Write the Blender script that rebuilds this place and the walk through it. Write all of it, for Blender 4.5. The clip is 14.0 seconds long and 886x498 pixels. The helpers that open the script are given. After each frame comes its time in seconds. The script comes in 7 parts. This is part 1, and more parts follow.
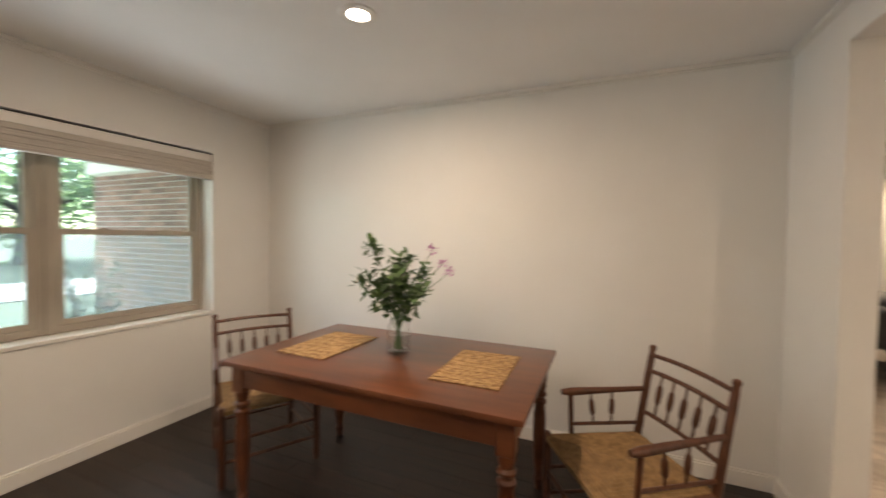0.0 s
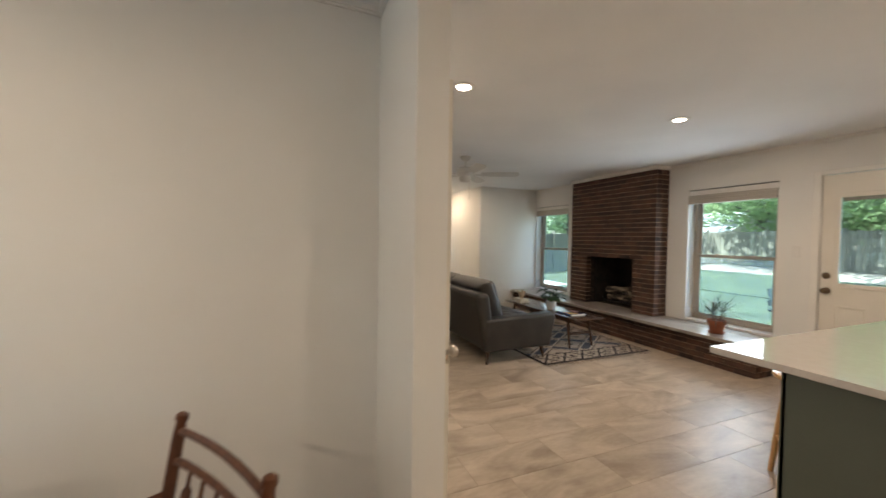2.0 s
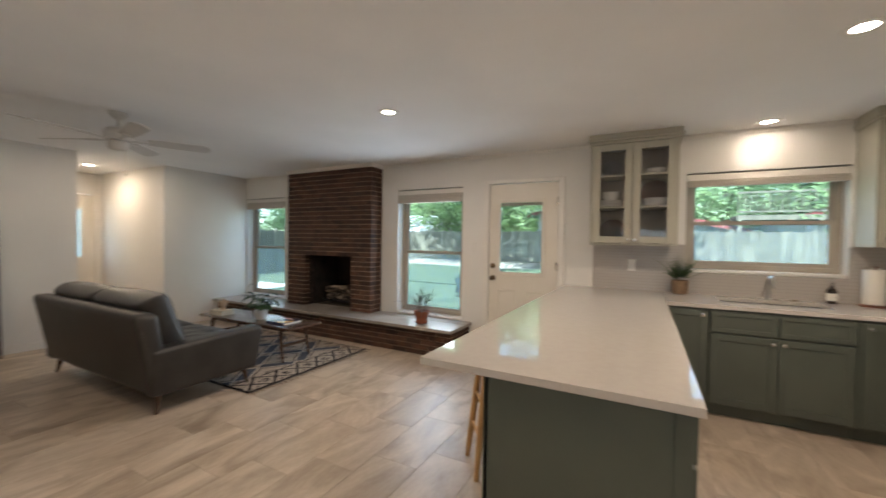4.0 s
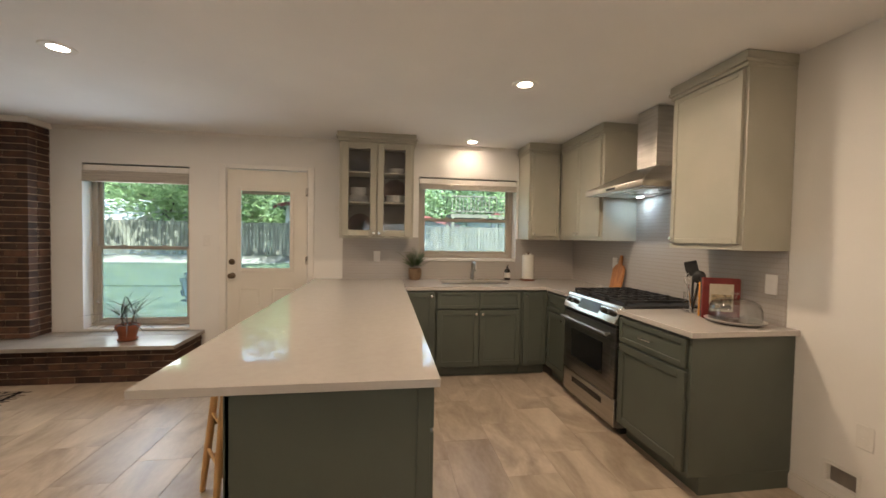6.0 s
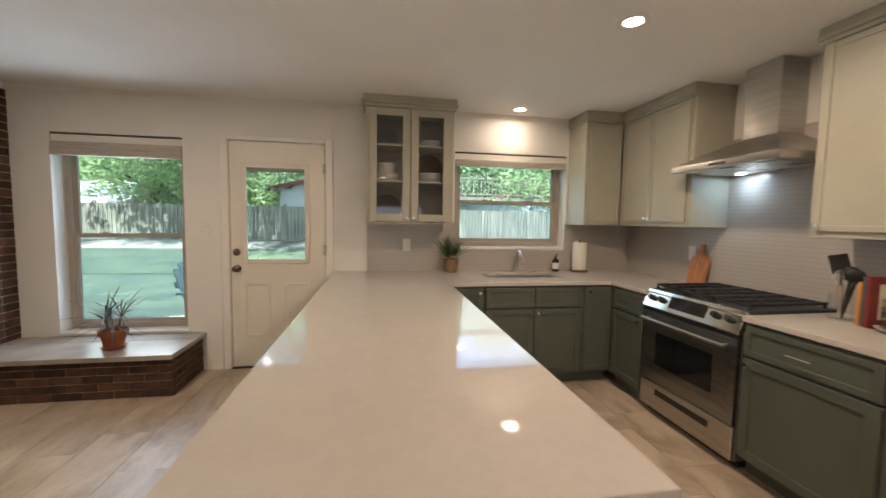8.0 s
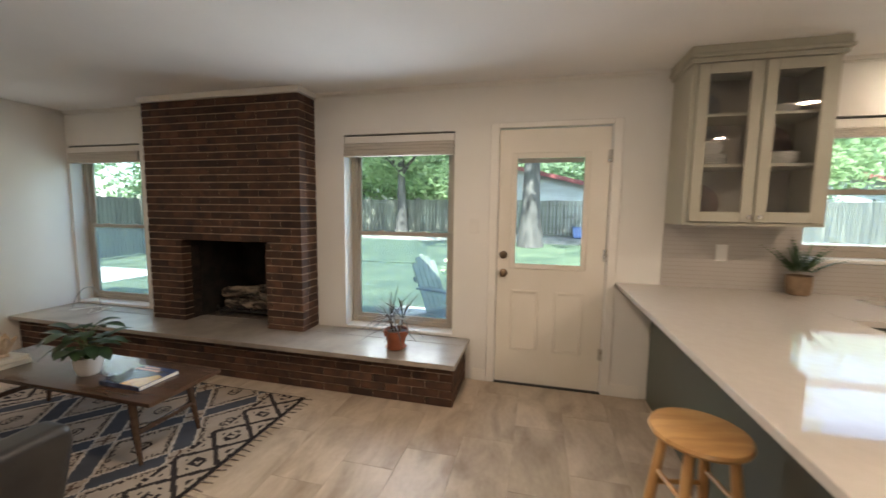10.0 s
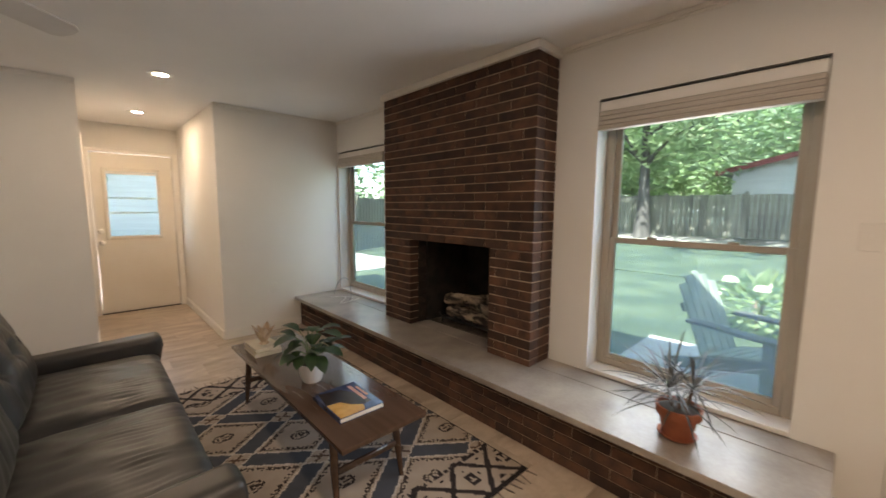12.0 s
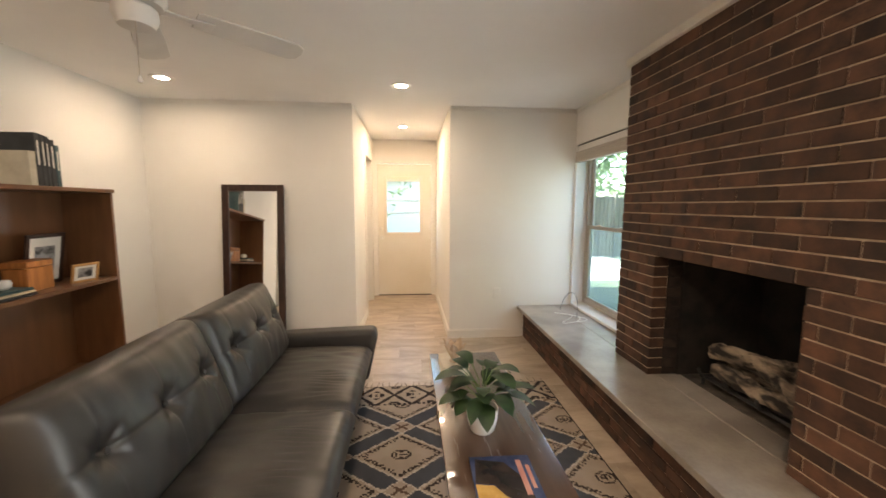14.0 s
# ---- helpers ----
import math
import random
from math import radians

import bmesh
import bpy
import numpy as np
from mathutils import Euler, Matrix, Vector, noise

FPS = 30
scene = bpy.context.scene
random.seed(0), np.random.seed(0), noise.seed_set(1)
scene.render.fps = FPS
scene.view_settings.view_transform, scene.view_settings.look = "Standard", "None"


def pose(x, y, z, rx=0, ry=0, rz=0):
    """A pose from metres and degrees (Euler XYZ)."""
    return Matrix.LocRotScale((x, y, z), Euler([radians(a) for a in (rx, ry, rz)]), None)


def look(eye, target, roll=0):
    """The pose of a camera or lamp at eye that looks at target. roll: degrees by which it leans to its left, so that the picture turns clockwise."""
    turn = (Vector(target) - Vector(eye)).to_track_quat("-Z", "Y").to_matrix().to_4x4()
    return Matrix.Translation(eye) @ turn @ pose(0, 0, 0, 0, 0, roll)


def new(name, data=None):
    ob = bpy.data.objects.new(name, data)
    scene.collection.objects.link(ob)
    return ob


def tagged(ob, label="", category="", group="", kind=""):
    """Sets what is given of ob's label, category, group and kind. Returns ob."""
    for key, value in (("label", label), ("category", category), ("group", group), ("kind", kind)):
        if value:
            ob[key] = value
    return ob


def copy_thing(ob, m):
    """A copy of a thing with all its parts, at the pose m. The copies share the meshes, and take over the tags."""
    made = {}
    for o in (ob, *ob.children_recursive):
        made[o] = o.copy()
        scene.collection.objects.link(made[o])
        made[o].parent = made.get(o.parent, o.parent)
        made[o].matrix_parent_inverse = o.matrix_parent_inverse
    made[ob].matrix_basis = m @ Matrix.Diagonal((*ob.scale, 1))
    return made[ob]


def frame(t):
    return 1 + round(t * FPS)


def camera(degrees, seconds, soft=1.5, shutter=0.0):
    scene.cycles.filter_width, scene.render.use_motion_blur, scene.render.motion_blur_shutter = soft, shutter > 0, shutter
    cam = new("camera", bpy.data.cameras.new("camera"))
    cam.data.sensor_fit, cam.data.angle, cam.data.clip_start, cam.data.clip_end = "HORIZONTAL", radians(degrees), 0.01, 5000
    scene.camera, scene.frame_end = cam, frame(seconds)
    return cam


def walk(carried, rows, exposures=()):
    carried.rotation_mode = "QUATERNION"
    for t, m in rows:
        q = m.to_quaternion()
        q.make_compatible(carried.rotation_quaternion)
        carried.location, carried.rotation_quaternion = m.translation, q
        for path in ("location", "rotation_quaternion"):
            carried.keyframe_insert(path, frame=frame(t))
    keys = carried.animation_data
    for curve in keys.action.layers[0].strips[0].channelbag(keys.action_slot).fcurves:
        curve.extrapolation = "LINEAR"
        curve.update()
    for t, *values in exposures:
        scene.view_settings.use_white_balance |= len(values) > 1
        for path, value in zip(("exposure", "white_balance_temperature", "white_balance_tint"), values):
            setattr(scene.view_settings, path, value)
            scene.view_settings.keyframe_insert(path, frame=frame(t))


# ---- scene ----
cam = camera(98.7, 14.0, soft=1.55, shutter=0.4)
PATH = [
    (0, (-0.068, 0.047, 1.377), (-0.855, 1.885, 1.322), 0.8),
    (0.5, (-0.006, 0.252, 1.367), (-0.239, 2.238, 1.319), 0.7),
    (1, (0.157, 0.466, 1.369), (0.34, 2.457, 1.319), 0.6),
    (1.5, (0.318, 0.688, 1.35), (0.774, 2.634, 1.307), 0.5),
    (2, (0.426, 0.933, 1.362), (1.195, 2.778, 1.308), 0.9),
    (2.5, (0.604, 1.112, 1.345), (1.647, 2.818, 1.301), 0.7),
    (3, (0.8, 1.205, 1.346), (2.027, 2.783, 1.301), 0.8),
    (3.5, (0.912, 1.249, 1.346), (2.373, 2.614, 1.301), 0.9),
    (4, (0.95, 1.287, 1.348), (2.716, 2.225, 1.307), 0.9),
    (6.5, (1.048, 1.322, 1.355), (3.005, 0.921, 1.269), 1.0),
    (7, (1.244, 1.394, 1.342), (3.193, 0.958, 1.233), 1.0),
    (9.5, (2.115, 2.372, 1.414), (4.092, 2.586, 1.204), 0.7),
    (10, (2.254, 2.653, 1.407), (4.185, 3.134, 1.205), 0.7),
    (10.5, (2.413, 2.808, 1.402), (4.278, 3.501, 1.197), 0.4),
    (11, (2.644, 2.889, 1.399), (4.389, 3.843, 1.192), 0.4),
    (11.5, (2.841, 3.043, 1.386), (4.409, 4.265, 1.169), 0.4),
    (12, (2.997, 3.219, 1.394), (4.358, 4.668, 1.175), 0.4),
    (12.5, (3.17, 3.283, 1.386), (4.274, 4.936, 1.167), 0.3),
    (13, (3.334, 3.345, 1.394), (4.087, 5.184, 1.167), 0.3),
    (13.5, (3.47, 3.522, 1.402), (3.906, 5.46, 1.17), 0.3),
    (14, (3.561, 3.65, 1.412), (3.737, 5.629, 1.185), 0.2),
]
# seconds, stops, kelvin, tint: the carried camera brightens and warms a little away from the windows
EXPOSURES = [(0.0, 2.8, 6920, 15), (0.5, 3.1, 6620, 15), (1.0, 2.98, 6520, 12), (1.5, 2.75, 6520, 11), (3.5, 2.71, 6420, 12), (4.0, 2.7, 6270, 12), (6.5, 2.6, 6970, 14), (7.0, 2.6, 6870, 14), (9.5, 2.65, 6670, 13), (10.0, 2.8, 6720, 13), (10.5, 3.0, 6820, 14), (11.0, 2.88, 6820, 14), (12.0, 2.75, 7130, 17), (12.5, 2.9, 7630, 24), (13.5, 3.43, 7610, 19), (14.0, 3.5, 7360, 16)]
walk(cam, [(t, look(eye, target, roll)) for t, eye, target, roll in PATH], EXPOSURES)


# ---------- light ----------
world = bpy.data.worlds.new("sky")
scene.world = world
world.use_nodes = True
wn, wl = world.node_tree.nodes, world.node_tree.links
sky = wn.new("ShaderNodeTexSky")
sky.sky_type, sky.sun_disc = "NISHITA", False
sky.sun_elevation, sky.sun_rotation = radians(56.0), radians(261.1)
sky.air_density, sky.dust_density = 1.0, 1.5
wl.new(sky.outputs[0], wn["Background"].inputs[0])
wn["Background"].inputs[1].default_value = 0.15

sun = new("sun", bpy.data.lights.new("sun", "SUN"))
sun.data.energy, sun.data.angle, sun.data.color = 5.0, radians(0.6), (1.0, 0.98, 0.95)
sun.matrix_world = look((-10.0, -1.56, 15.0), (0, 0, 0))

# skylight standing in each window's opening: place, size, strength
SKYLIGHTS = [((5.405, 3.815, 1.17), -90, 0.70, 1.30, 2.5), ((5.405, 7.06, 1.17), -90, 0.70, 1.30, 0.5), ((5.405, 0.372, 1.50), -90, 0.90, 0.66, 0.30), ((-3.065, 1.18, 1.30), 90, 1.60, 0.90, 1.15)]
for at, turn, wide, high, watts in SKYLIGHTS:
    lamp = new("skylight_lamp", bpy.data.lights.new("skylight_lamp", "AREA"))
    lamp.data.shape, lamp.data.size, lamp.data.size_y = "RECTANGLE", wide, high
    lamp.data.energy, lamp.data.color, lamp.data.spread = watts, (0.80, 0.91, 1.0), radians(155)
    lamp.matrix_world = pose(*at, 0, 0, turn) @ pose(0, 0, 0, -90, 0, 0)

LAMP_WATTS, LAMP_TINT = 2.0, (1.0, 0.80, 0.60)


# ---------- building blocks ----------
class Geo:
    """Collects faces for one mesh."""

    def __init__(self):
        self.v, self.f = [], []

    def add(self, verts, faces):
        n = len(self.v)
        self.v += [tuple(p) for p in verts]
        self.f += [tuple(i + n for i in q) for q in faces]
        return self

    def box(self, x0, x1, y0, y1, z0, z1, turn=None):
        vs = [(x, y, z) for z in (z0, z1) for y in (y0, y1) for x in (x0, x1)]
        if turn is not None:
            vs = [turn @ Vector(p) for p in vs]
        return self.add(vs, [(0, 2, 3, 1), (4, 5, 7, 6), (0, 1, 5, 4), (2, 6, 7, 3), (0, 4, 6, 2), (1, 3, 7, 5)])

    def prism(self, pts, z0, z1):
        """A straight-sided slab over the outline pts (counter-clockwise)."""
        n = len(pts)
        vs = [(x, y, z0) for x, y in pts] + [(x, y, z1) for x, y in pts]
        return self.add(vs, [tuple(range(n))[::-1], tuple(range(n, 2 * n))] + [(i, (i + 1) % n, n + (i + 1) % n, n + i) for i in range(n)])

    def tube(self, pts, rad, seg=8, closed=True):
        """A round rod along pts; rad is one radius or one for each point."""
        pts = [Vector(p) for p in pts]
        rads = rad if isinstance(rad, (list, tuple)) else [rad] * len(pts)
        vs, up = [], None
        for i, p in enumerate(pts):
            d = (pts[min(i + 1, len(pts) - 1)] - pts[max(i - 1, 0)]).normalized()
            if up is None:
                up = Vector((1, 0, 0)) if abs(d.x) < 0.8 else Vector((0, 1, 0))
            a = (up - d * up.dot(d)).normalized()
            up = a
            b = d.cross(a)
            vs += [p + (a * math.cos(k * math.tau / seg) + b * math.sin(k * math.tau / seg)) * rads[i] for k in range(seg)]
        fs = [(i * seg + k, i * seg + (k + 1) % seg, (i + 1) * seg + (k + 1) % seg, (i + 1) * seg + k) for i in range(len(pts) - 1) for k in range(seg)]
        if closed:
            fs += [tuple(range(seg))[::-1], tuple(range((len(pts) - 1) * seg, len(pts) * seg))]
        return self.add(vs, fs)

    def lathe(self, prof, c=(0, 0, 0), seg=24, m=None):
        """Turns the profile [(radius, height), ...] round the z axis at c."""
        vs = [(c[0] + r * math.cos(k * math.tau / seg), c[1] + r * math.sin(k * math.tau / seg), c[2] + z) for r, z in prof for k in range(seg)]
        if m is not None:
            vs = [m @ Vector(p) for p in vs]
        n = len(prof)
        fs = [(i * seg + k, i * seg + (k + 1) % seg, (i + 1) * seg + (k + 1) % seg, (i + 1) * seg + k) for i in range(n - 1) for k in range(seg)]
        if prof[0][0] > 1e-5:
            fs.append(tuple(range(seg))[::-1])
        if prof[-1][0] > 1e-5:
            fs.append(tuple(range((n - 1) * seg, n * seg)))
        return self.add(vs, fs)

    def quad(self, a, b, c, d):
        return self.add([a, b, c, d], [(0, 1, 2, 3)])

    def mesh(self, name, bevel=0.0, seg=1, sharp=38):
        me = bpy.data.meshes.new(name)
        me.from_pydata(self.v, [], self.f)
        bm = bmesh.new()
        bm.from_mesh(me)
        if not bevel:
            bmesh.ops.remove_doubles(bm, verts=bm.verts, dist=1e-5)
        bmesh.ops.recalc_face_normals(bm, faces=bm.faces)
        if bevel:
            edges = [e for e in bm.edges if len(e.link_faces) == 2 and e.calc_face_angle(0) > 0.6]
            bmesh.ops.bevel(bm, geom=edges, offset=bevel, segments=seg, affect="EDGES", profile=0.6, clamp_overlap=True)
        bm.to_mesh(me)
        bm.free()
        me.shade_smooth()
        me.set_sharp_from_angle(angle=radians(sharp))
        return me


def part(name, geo, material, parent=None, label="", bevel=0.0, seg=1, sharp=38):
    """Links a Geo (or a ready mesh) as ONE mesh object under a thing or a part."""
    me = geo if isinstance(geo, bpy.types.Mesh) else geo.mesh(name, bevel, seg, sharp)
    if not me.materials:
        me.materials.append(material)
    ob = new(name, me)
    ob.parent = parent
    return tagged(ob, label)


def thing(name, at, label, category, group="", rz=0.0, kind=""):
    ob = new(name)
    ob.empty_display_size = 0.1
    ob.matrix_world = pose(*at, 0, 0, rz)
    return tagged(ob, label, category, group, kind)


def structure(name, geo, material, label="", bevel=0.0, category=""):
    return tagged(part(name, geo, material, None, label, bevel), category=category, kind="structure")


# ---------- materials ----------
def surface(name, a, b, rough=0.6, scale=6.0, stretch=(1, 1, 1), bump=0.1, fine=60.0, metal=0.0, vary=0.0, spec=0.5, detail=5.0, contrast=(0.35, 0.65), coat=0.0, distort=0.0):
    """A surface whose colour wanders between a and b at two sizes of grain, with fine relief; vary: lightness from piece to piece."""
    m = bpy.data.materials.new(name)
    m.use_nodes = True
    n, l = m.node_tree.nodes, m.node_tree.links
    p = n["Principled BSDF"]
    tc, oi = n.new("ShaderNodeTexCoord"), n.new("ShaderNodeObjectInfo")
    mp = n.new("ShaderNodeMapping")
    mp.inputs["Scale"].default_value = stretch
    l.new(tc.outputs["Object"], mp.inputs["Vector"])
    off = n.new("ShaderNodeVectorMath")
    off.operation = "MULTIPLY_ADD"
    off.inputs[1].default_value = (37.0, 19.0, 53.0)
    l.new(oi.outputs["Random"], off.inputs[0])
    l.new(mp.outputs[0], off.inputs[2])
    n1, n2 = n.new("ShaderNodeTexNoise"), n.new("ShaderNodeTexNoise")
    n1.inputs["Scale"].default_value, n1.inputs["Detail"].default_value = scale, detail
    n2.inputs["Scale"].default_value, n2.inputs["Detail"].default_value = fine, 3.0
    n1.inputs["Distortion"].default_value = distort
    l.new(off.outputs[0], n1.inputs["Vector"])
    l.new(off.outputs[0], n2.inputs["Vector"])
    add = n.new("ShaderNodeMath")
    add.operation, add.use_clamp = "MULTIPLY_ADD", True
    add.inputs[1].default_value = 0.18
    l.new(n2.outputs[0], add.inputs[0])
    sub = n.new("ShaderNodeMath")
    sub.operation = "SUBTRACT"
    sub.inputs[1].default_value = 0.09
    l.new(n1.outputs[0], sub.inputs[0])
    l.new(sub.outputs[0], add.inputs[2])
    ramp = n.new("ShaderNodeValToRGB")
    ramp.color_ramp.elements[0].position, ramp.color_ramp.elements[1].position = contrast
    ramp.color_ramp.elements[0].color, ramp.color_ramp.elements[1].color = (*a, 1), (*b, 1)
    l.new(add.outputs[0], ramp.inputs[0])
    out = ramp.outputs[0]
    if vary:
        hs = n.new("ShaderNodeHueSaturation")
        mr = n.new("ShaderNodeMapRange")
        mr.inputs[3].default_value, mr.inputs[4].default_value = 1 - vary, 1 + vary
        l.new(oi.outputs["Random"], mr.inputs[0])
        l.new(mr.outputs[0], hs.inputs["Value"])
        l.new(out, hs.inputs["Color"])
        out = hs.outputs[0]
    l.new(out, p.inputs["Base Color"])
    p.inputs["Metallic"].default_value = metal
    p.inputs["Specular IOR Level"].default_value = spec
    p.inputs["Coat Weight"].default_value = coat
    rr = n.new("ShaderNodeMapRange")
    rr.inputs[3].default_value, rr.inputs[4].default_value = max(0.02, rough * 0.85), min(1.0, rough * 1.15)
    l.new(n1.outputs[0], rr.inputs[0])
    l.new(rr.outputs[0], p.inputs["Roughness"])
    if bump:
        bp = n.new("ShaderNodeBump")
        bp.inputs["Strength"].default_value, bp.inputs["Distance"].default_value = bump, 0.004
        l.new(add.outputs[0], bp.inputs["Height"])
        l.new(bp.outputs[0], p.inputs["Normal"])
    return m


def glass(name, tint=(0.96, 0.98, 0.97), rough=0.0, gloss=0.035):
    """Thin clear glass: mostly lets light straight through, with a sharp reflection."""
    m = bpy.data.materials.new(name)
    m.use_nodes = True
    n, l = m.node_tree.nodes, m.node_tree.links
    n.remove(n["Principled BSDF"])
    tr, gl, lw, mx = n.new("ShaderNodeBsdfTransparent"), n.new("ShaderNodeBsdfGlossy"), n.new("ShaderNodeLayerWeight"), n.new("ShaderNodeMixShader")
    tr.inputs[0].default_value = (*tint, 1)
    gl.inputs["Roughness"].default_value = rough
    lw.inputs["Blend"].default_value = 0.5
    pw, fr = n.new("ShaderNodeMath"), n.new("ShaderNodeMath")
    pw.operation, fr.operation = "POWER", "MULTIPLY_ADD"
    pw.inputs[1].default_value, fr.inputs[1].default_value, fr.inputs[2].default_value = 5.0, 0.9, gloss
    l.new(lw.outputs["Facing"], pw.inputs[0])
    l.new(pw.outputs[0], fr.inputs[0])
    l.new(fr.outputs[0], mx.inputs[0])
    l.new(tr.outputs[0], mx.inputs[1])
    l.new(gl.outputs[0], mx.inputs[2])
    l.new(mx.outputs[0], n["Material Output"].inputs[0])
    return m


def glow(name, color, strength):
    m = bpy.data.materials.new(name)
    m.use_nodes = True
    p = m.node_tree.nodes["Principled BSDF"]
    p.inputs["Base Color"].default_value = (0.9, 0.9, 0.9, 1)
    p.inputs["Emission Color"].default_value = (*color, 1)
    p.inputs["Emission Strength"].default_value = strength
    return m


WALL = surface("wall_paint", (0.77, 0.75, 0.71), (0.81, 0.79, 0.755), 0.75, 1.2, bump=0.12, fine=160)
CEILING = surface("ceiling_paint", (0.82, 0.81, 0.795), (0.86, 0.85, 0.835), 0.9, 1.5, bump=0.25, fine=90)
TRIM = surface("trim_paint", (0.78, 0.75, 0.70), (0.83, 0.80, 0.75), 0.4, 2.0, bump=0.03, fine=80)
DOORPAINT = surface("door_paint", (0.74, 0.69, 0.60), (0.79, 0.74, 0.66), 0.38, 2.0, bump=0.03, fine=80)
VINYL = surface("window_vinyl", (0.37, 0.325, 0.265), (0.43, 0.38, 0.31), 0.45, 3.0, bump=0.03)
TILE = surface("floor_tile", (0.27, 0.205, 0.145), (0.57, 0.475, 0.375), 0.38, 1.7, (1.0, 2.2, 1), bump=0.05, fine=22, vary=0.04, detail=8.0, distort=1.2, contrast=(0.27, 0.70), spec=0.5)
GROUT = surface("grout", (0.36, 0.295, 0.225), (0.45, 0.375, 0.295), 0.9, 20, bump=0.1)
DARKWOOD = surface("dark_plank", (0.013, 0.0075, 0.005), (0.032, 0.017, 0.011), 0.48, 5, (0.6, 7, 1), bump=0.05, vary=0.1)
BRICK = surface("brick", (0.027, 0.0135, 0.0085), (0.118, 0.055, 0.032), 0.82, 9, bump=0.6, fine=110, vary=0.5, detail=7.0, contrast=(0.30, 0.72))
SOOTBRICK = surface("sooty_brick", (0.010, 0.007, 0.006), (0.040, 0.027, 0.020), 0.9, 14, bump=0.5, fine=110, vary=0.4)
MORTAR = surface("mortar", (0.32, 0.235, 0.165), (0.52, 0.40, 0.29), 0.95, 9, bump=0.4)
SLATE = surface("hearth_stone", (0.23, 0.20, 0.17), (0.40, 0.36, 0.315), 0.34, 3.2, bump=0.10, fine=50, detail=7.0, spec=0.6)
SOOT = surface("soot", (0.006, 0.005, 0.005), (0.025, 0.020, 0.016), 0.95, 8, bump=0.5)
QUARTZ = surface("quartz", (0.515, 0.475, 0.435), (0.535, 0.495, 0.455), 0.05, 30, bump=0.0, fine=200, spec=0.55)
GREEN = surface("cabinet_green", (0.080, 0.090, 0.072), (0.092, 0.104, 0.083), 0.42, 3, bump=0.03, fine=90)
CREAM = surface("cabinet_cream", (0.40, 0.385, 0.31), (0.44, 0.42, 0.345), 0.42, 3, bump=0.03, fine=90)
CABINSIDE = surface("cabinet_inside", (0.25, 0.225, 0.19), (0.31, 0.28, 0.24), 0.6, 5)
STEEL = surface("steel", (0.46, 0.44, 0.41), (0.55, 0.53, 0.50), 0.30, 3, (1, 1, 18), bump=0.02, fine=120, metal=1.0)
DARKSTEEL = surface("dark_steel", (0.20, 0.195, 0.185), (0.27, 0.26, 0.25), 0.32, 3, (1, 1, 18), bump=0.02, fine=120, metal=1.0)
CHROME = surface("chrome", (0.75, 0.74, 0.72), (0.82, 0.81, 0.80), 0.12, 5, bump=0.0, metal=1.0)
NICKEL = surface("nickel", (0.48, 0.44, 0.38), (0.56, 0.51, 0.45), 0.28, 6, bump=0.0, metal=1.0)
BRONZE = surface("aged_bronze", (0.13, 0.09, 0.055), (0.20, 0.145, 0.095), 0.35, 12, bump=0.03, metal=0.9)
BLACK = surface("black_iron", (0.012, 0.012, 0.012), (0.025, 0.024, 0.023), 0.5, 20, bump=0.1)
BLACKGLASS = surface("black_glass", (0.006, 0.006, 0.007), (0.010, 0.010, 0.011), 0.06, 4, bump=0.0)
LEATHER = surface("leather", (0.016, 0.0145, 0.0135), (0.031, 0.028, 0.025), 0.42, 5, bump=0.22, fine=190, spec=0.58)
WALNUT = surface("walnut", (0.060, 0.034, 0.022), (0.096, 0.055, 0.036), 0.26, 4, (7, 0.5, 7), bump=0.02, coat=0.35, contrast=(0.25, 0.75))
CHERRY = surface("cherry_wood", (0.070, 0.020, 0.0075), (0.185, 0.058, 0.020), 0.34, 3.5, (0.9, 4, 4), bump=0.06, coat=0.2, contrast=(0.22, 0.78), detail=8.0)
CHAIRWOOD = surface("chair_wood", (0.065, 0.022, 0.010), (0.13, 0.048, 0.021), 0.38, 12, (4, 4, 1), bump=0.06)
RUSH = surface("woven_rush", (0.20, 0.115, 0.045), (0.33, 0.20, 0.085), 0.75, 30, (1, 1, 1), bump=0.5, fine=130)
PINE = surface("pine", (0.46, 0.24, 0.085), (0.62, 0.36, 0.145), 0.33, 5, (6, 0.8, 0.8), bump=0.04, coat=0.3)
OAK = surface("shelf_wood", (0.145, 0.064, 0.029), (0.205, 0.096, 0.044), 0.38, 5, (5, 5, 0.6), bump=0.05, contrast=(0.2, 0.8))
SEAGRASS = surface("seagrass", (0.25, 0.135, 0.05), (0.47, 0.29, 0.125), 0.8, 32, (1, 1.8, 1), bump=0.8, fine=160, contrast=(0.42, 0.58))
TERRACOTTA = surface("terracotta", (0.26, 0.075, 0.035), (0.36, 0.115, 0.055), 0.75, 10, bump=0.15)
SOIL = surface("soil", (0.02, 0.013, 0.008), (0.05, 0.033, 0.02), 0.95, 40, bump=0.8)
CERAMIC = surface("white_ceramic", (0.74, 0.72, 0.69), (0.80, 0.78, 0.75), 0.2, 4, bump=0.0)
PAPER = surface("paper", (0.70, 0.66, 0.58), (0.78, 0.75, 0.68), 0.8, 30, (1, 1, 20), bump=0.1)
FABRIC = surface("blind_fabric", (0.44, 0.40, 0.35), (0.58, 0.53, 0.47), 0.85, 20, (0.15, 0.15, 14), bump=0.3, fine=90)
LEAFDARK = surface("leaf_dark", (0.014, 0.036, 0.012), (0.034, 0.080, 0.024), 0.5, 20, bump=0.1, vary=0.2)
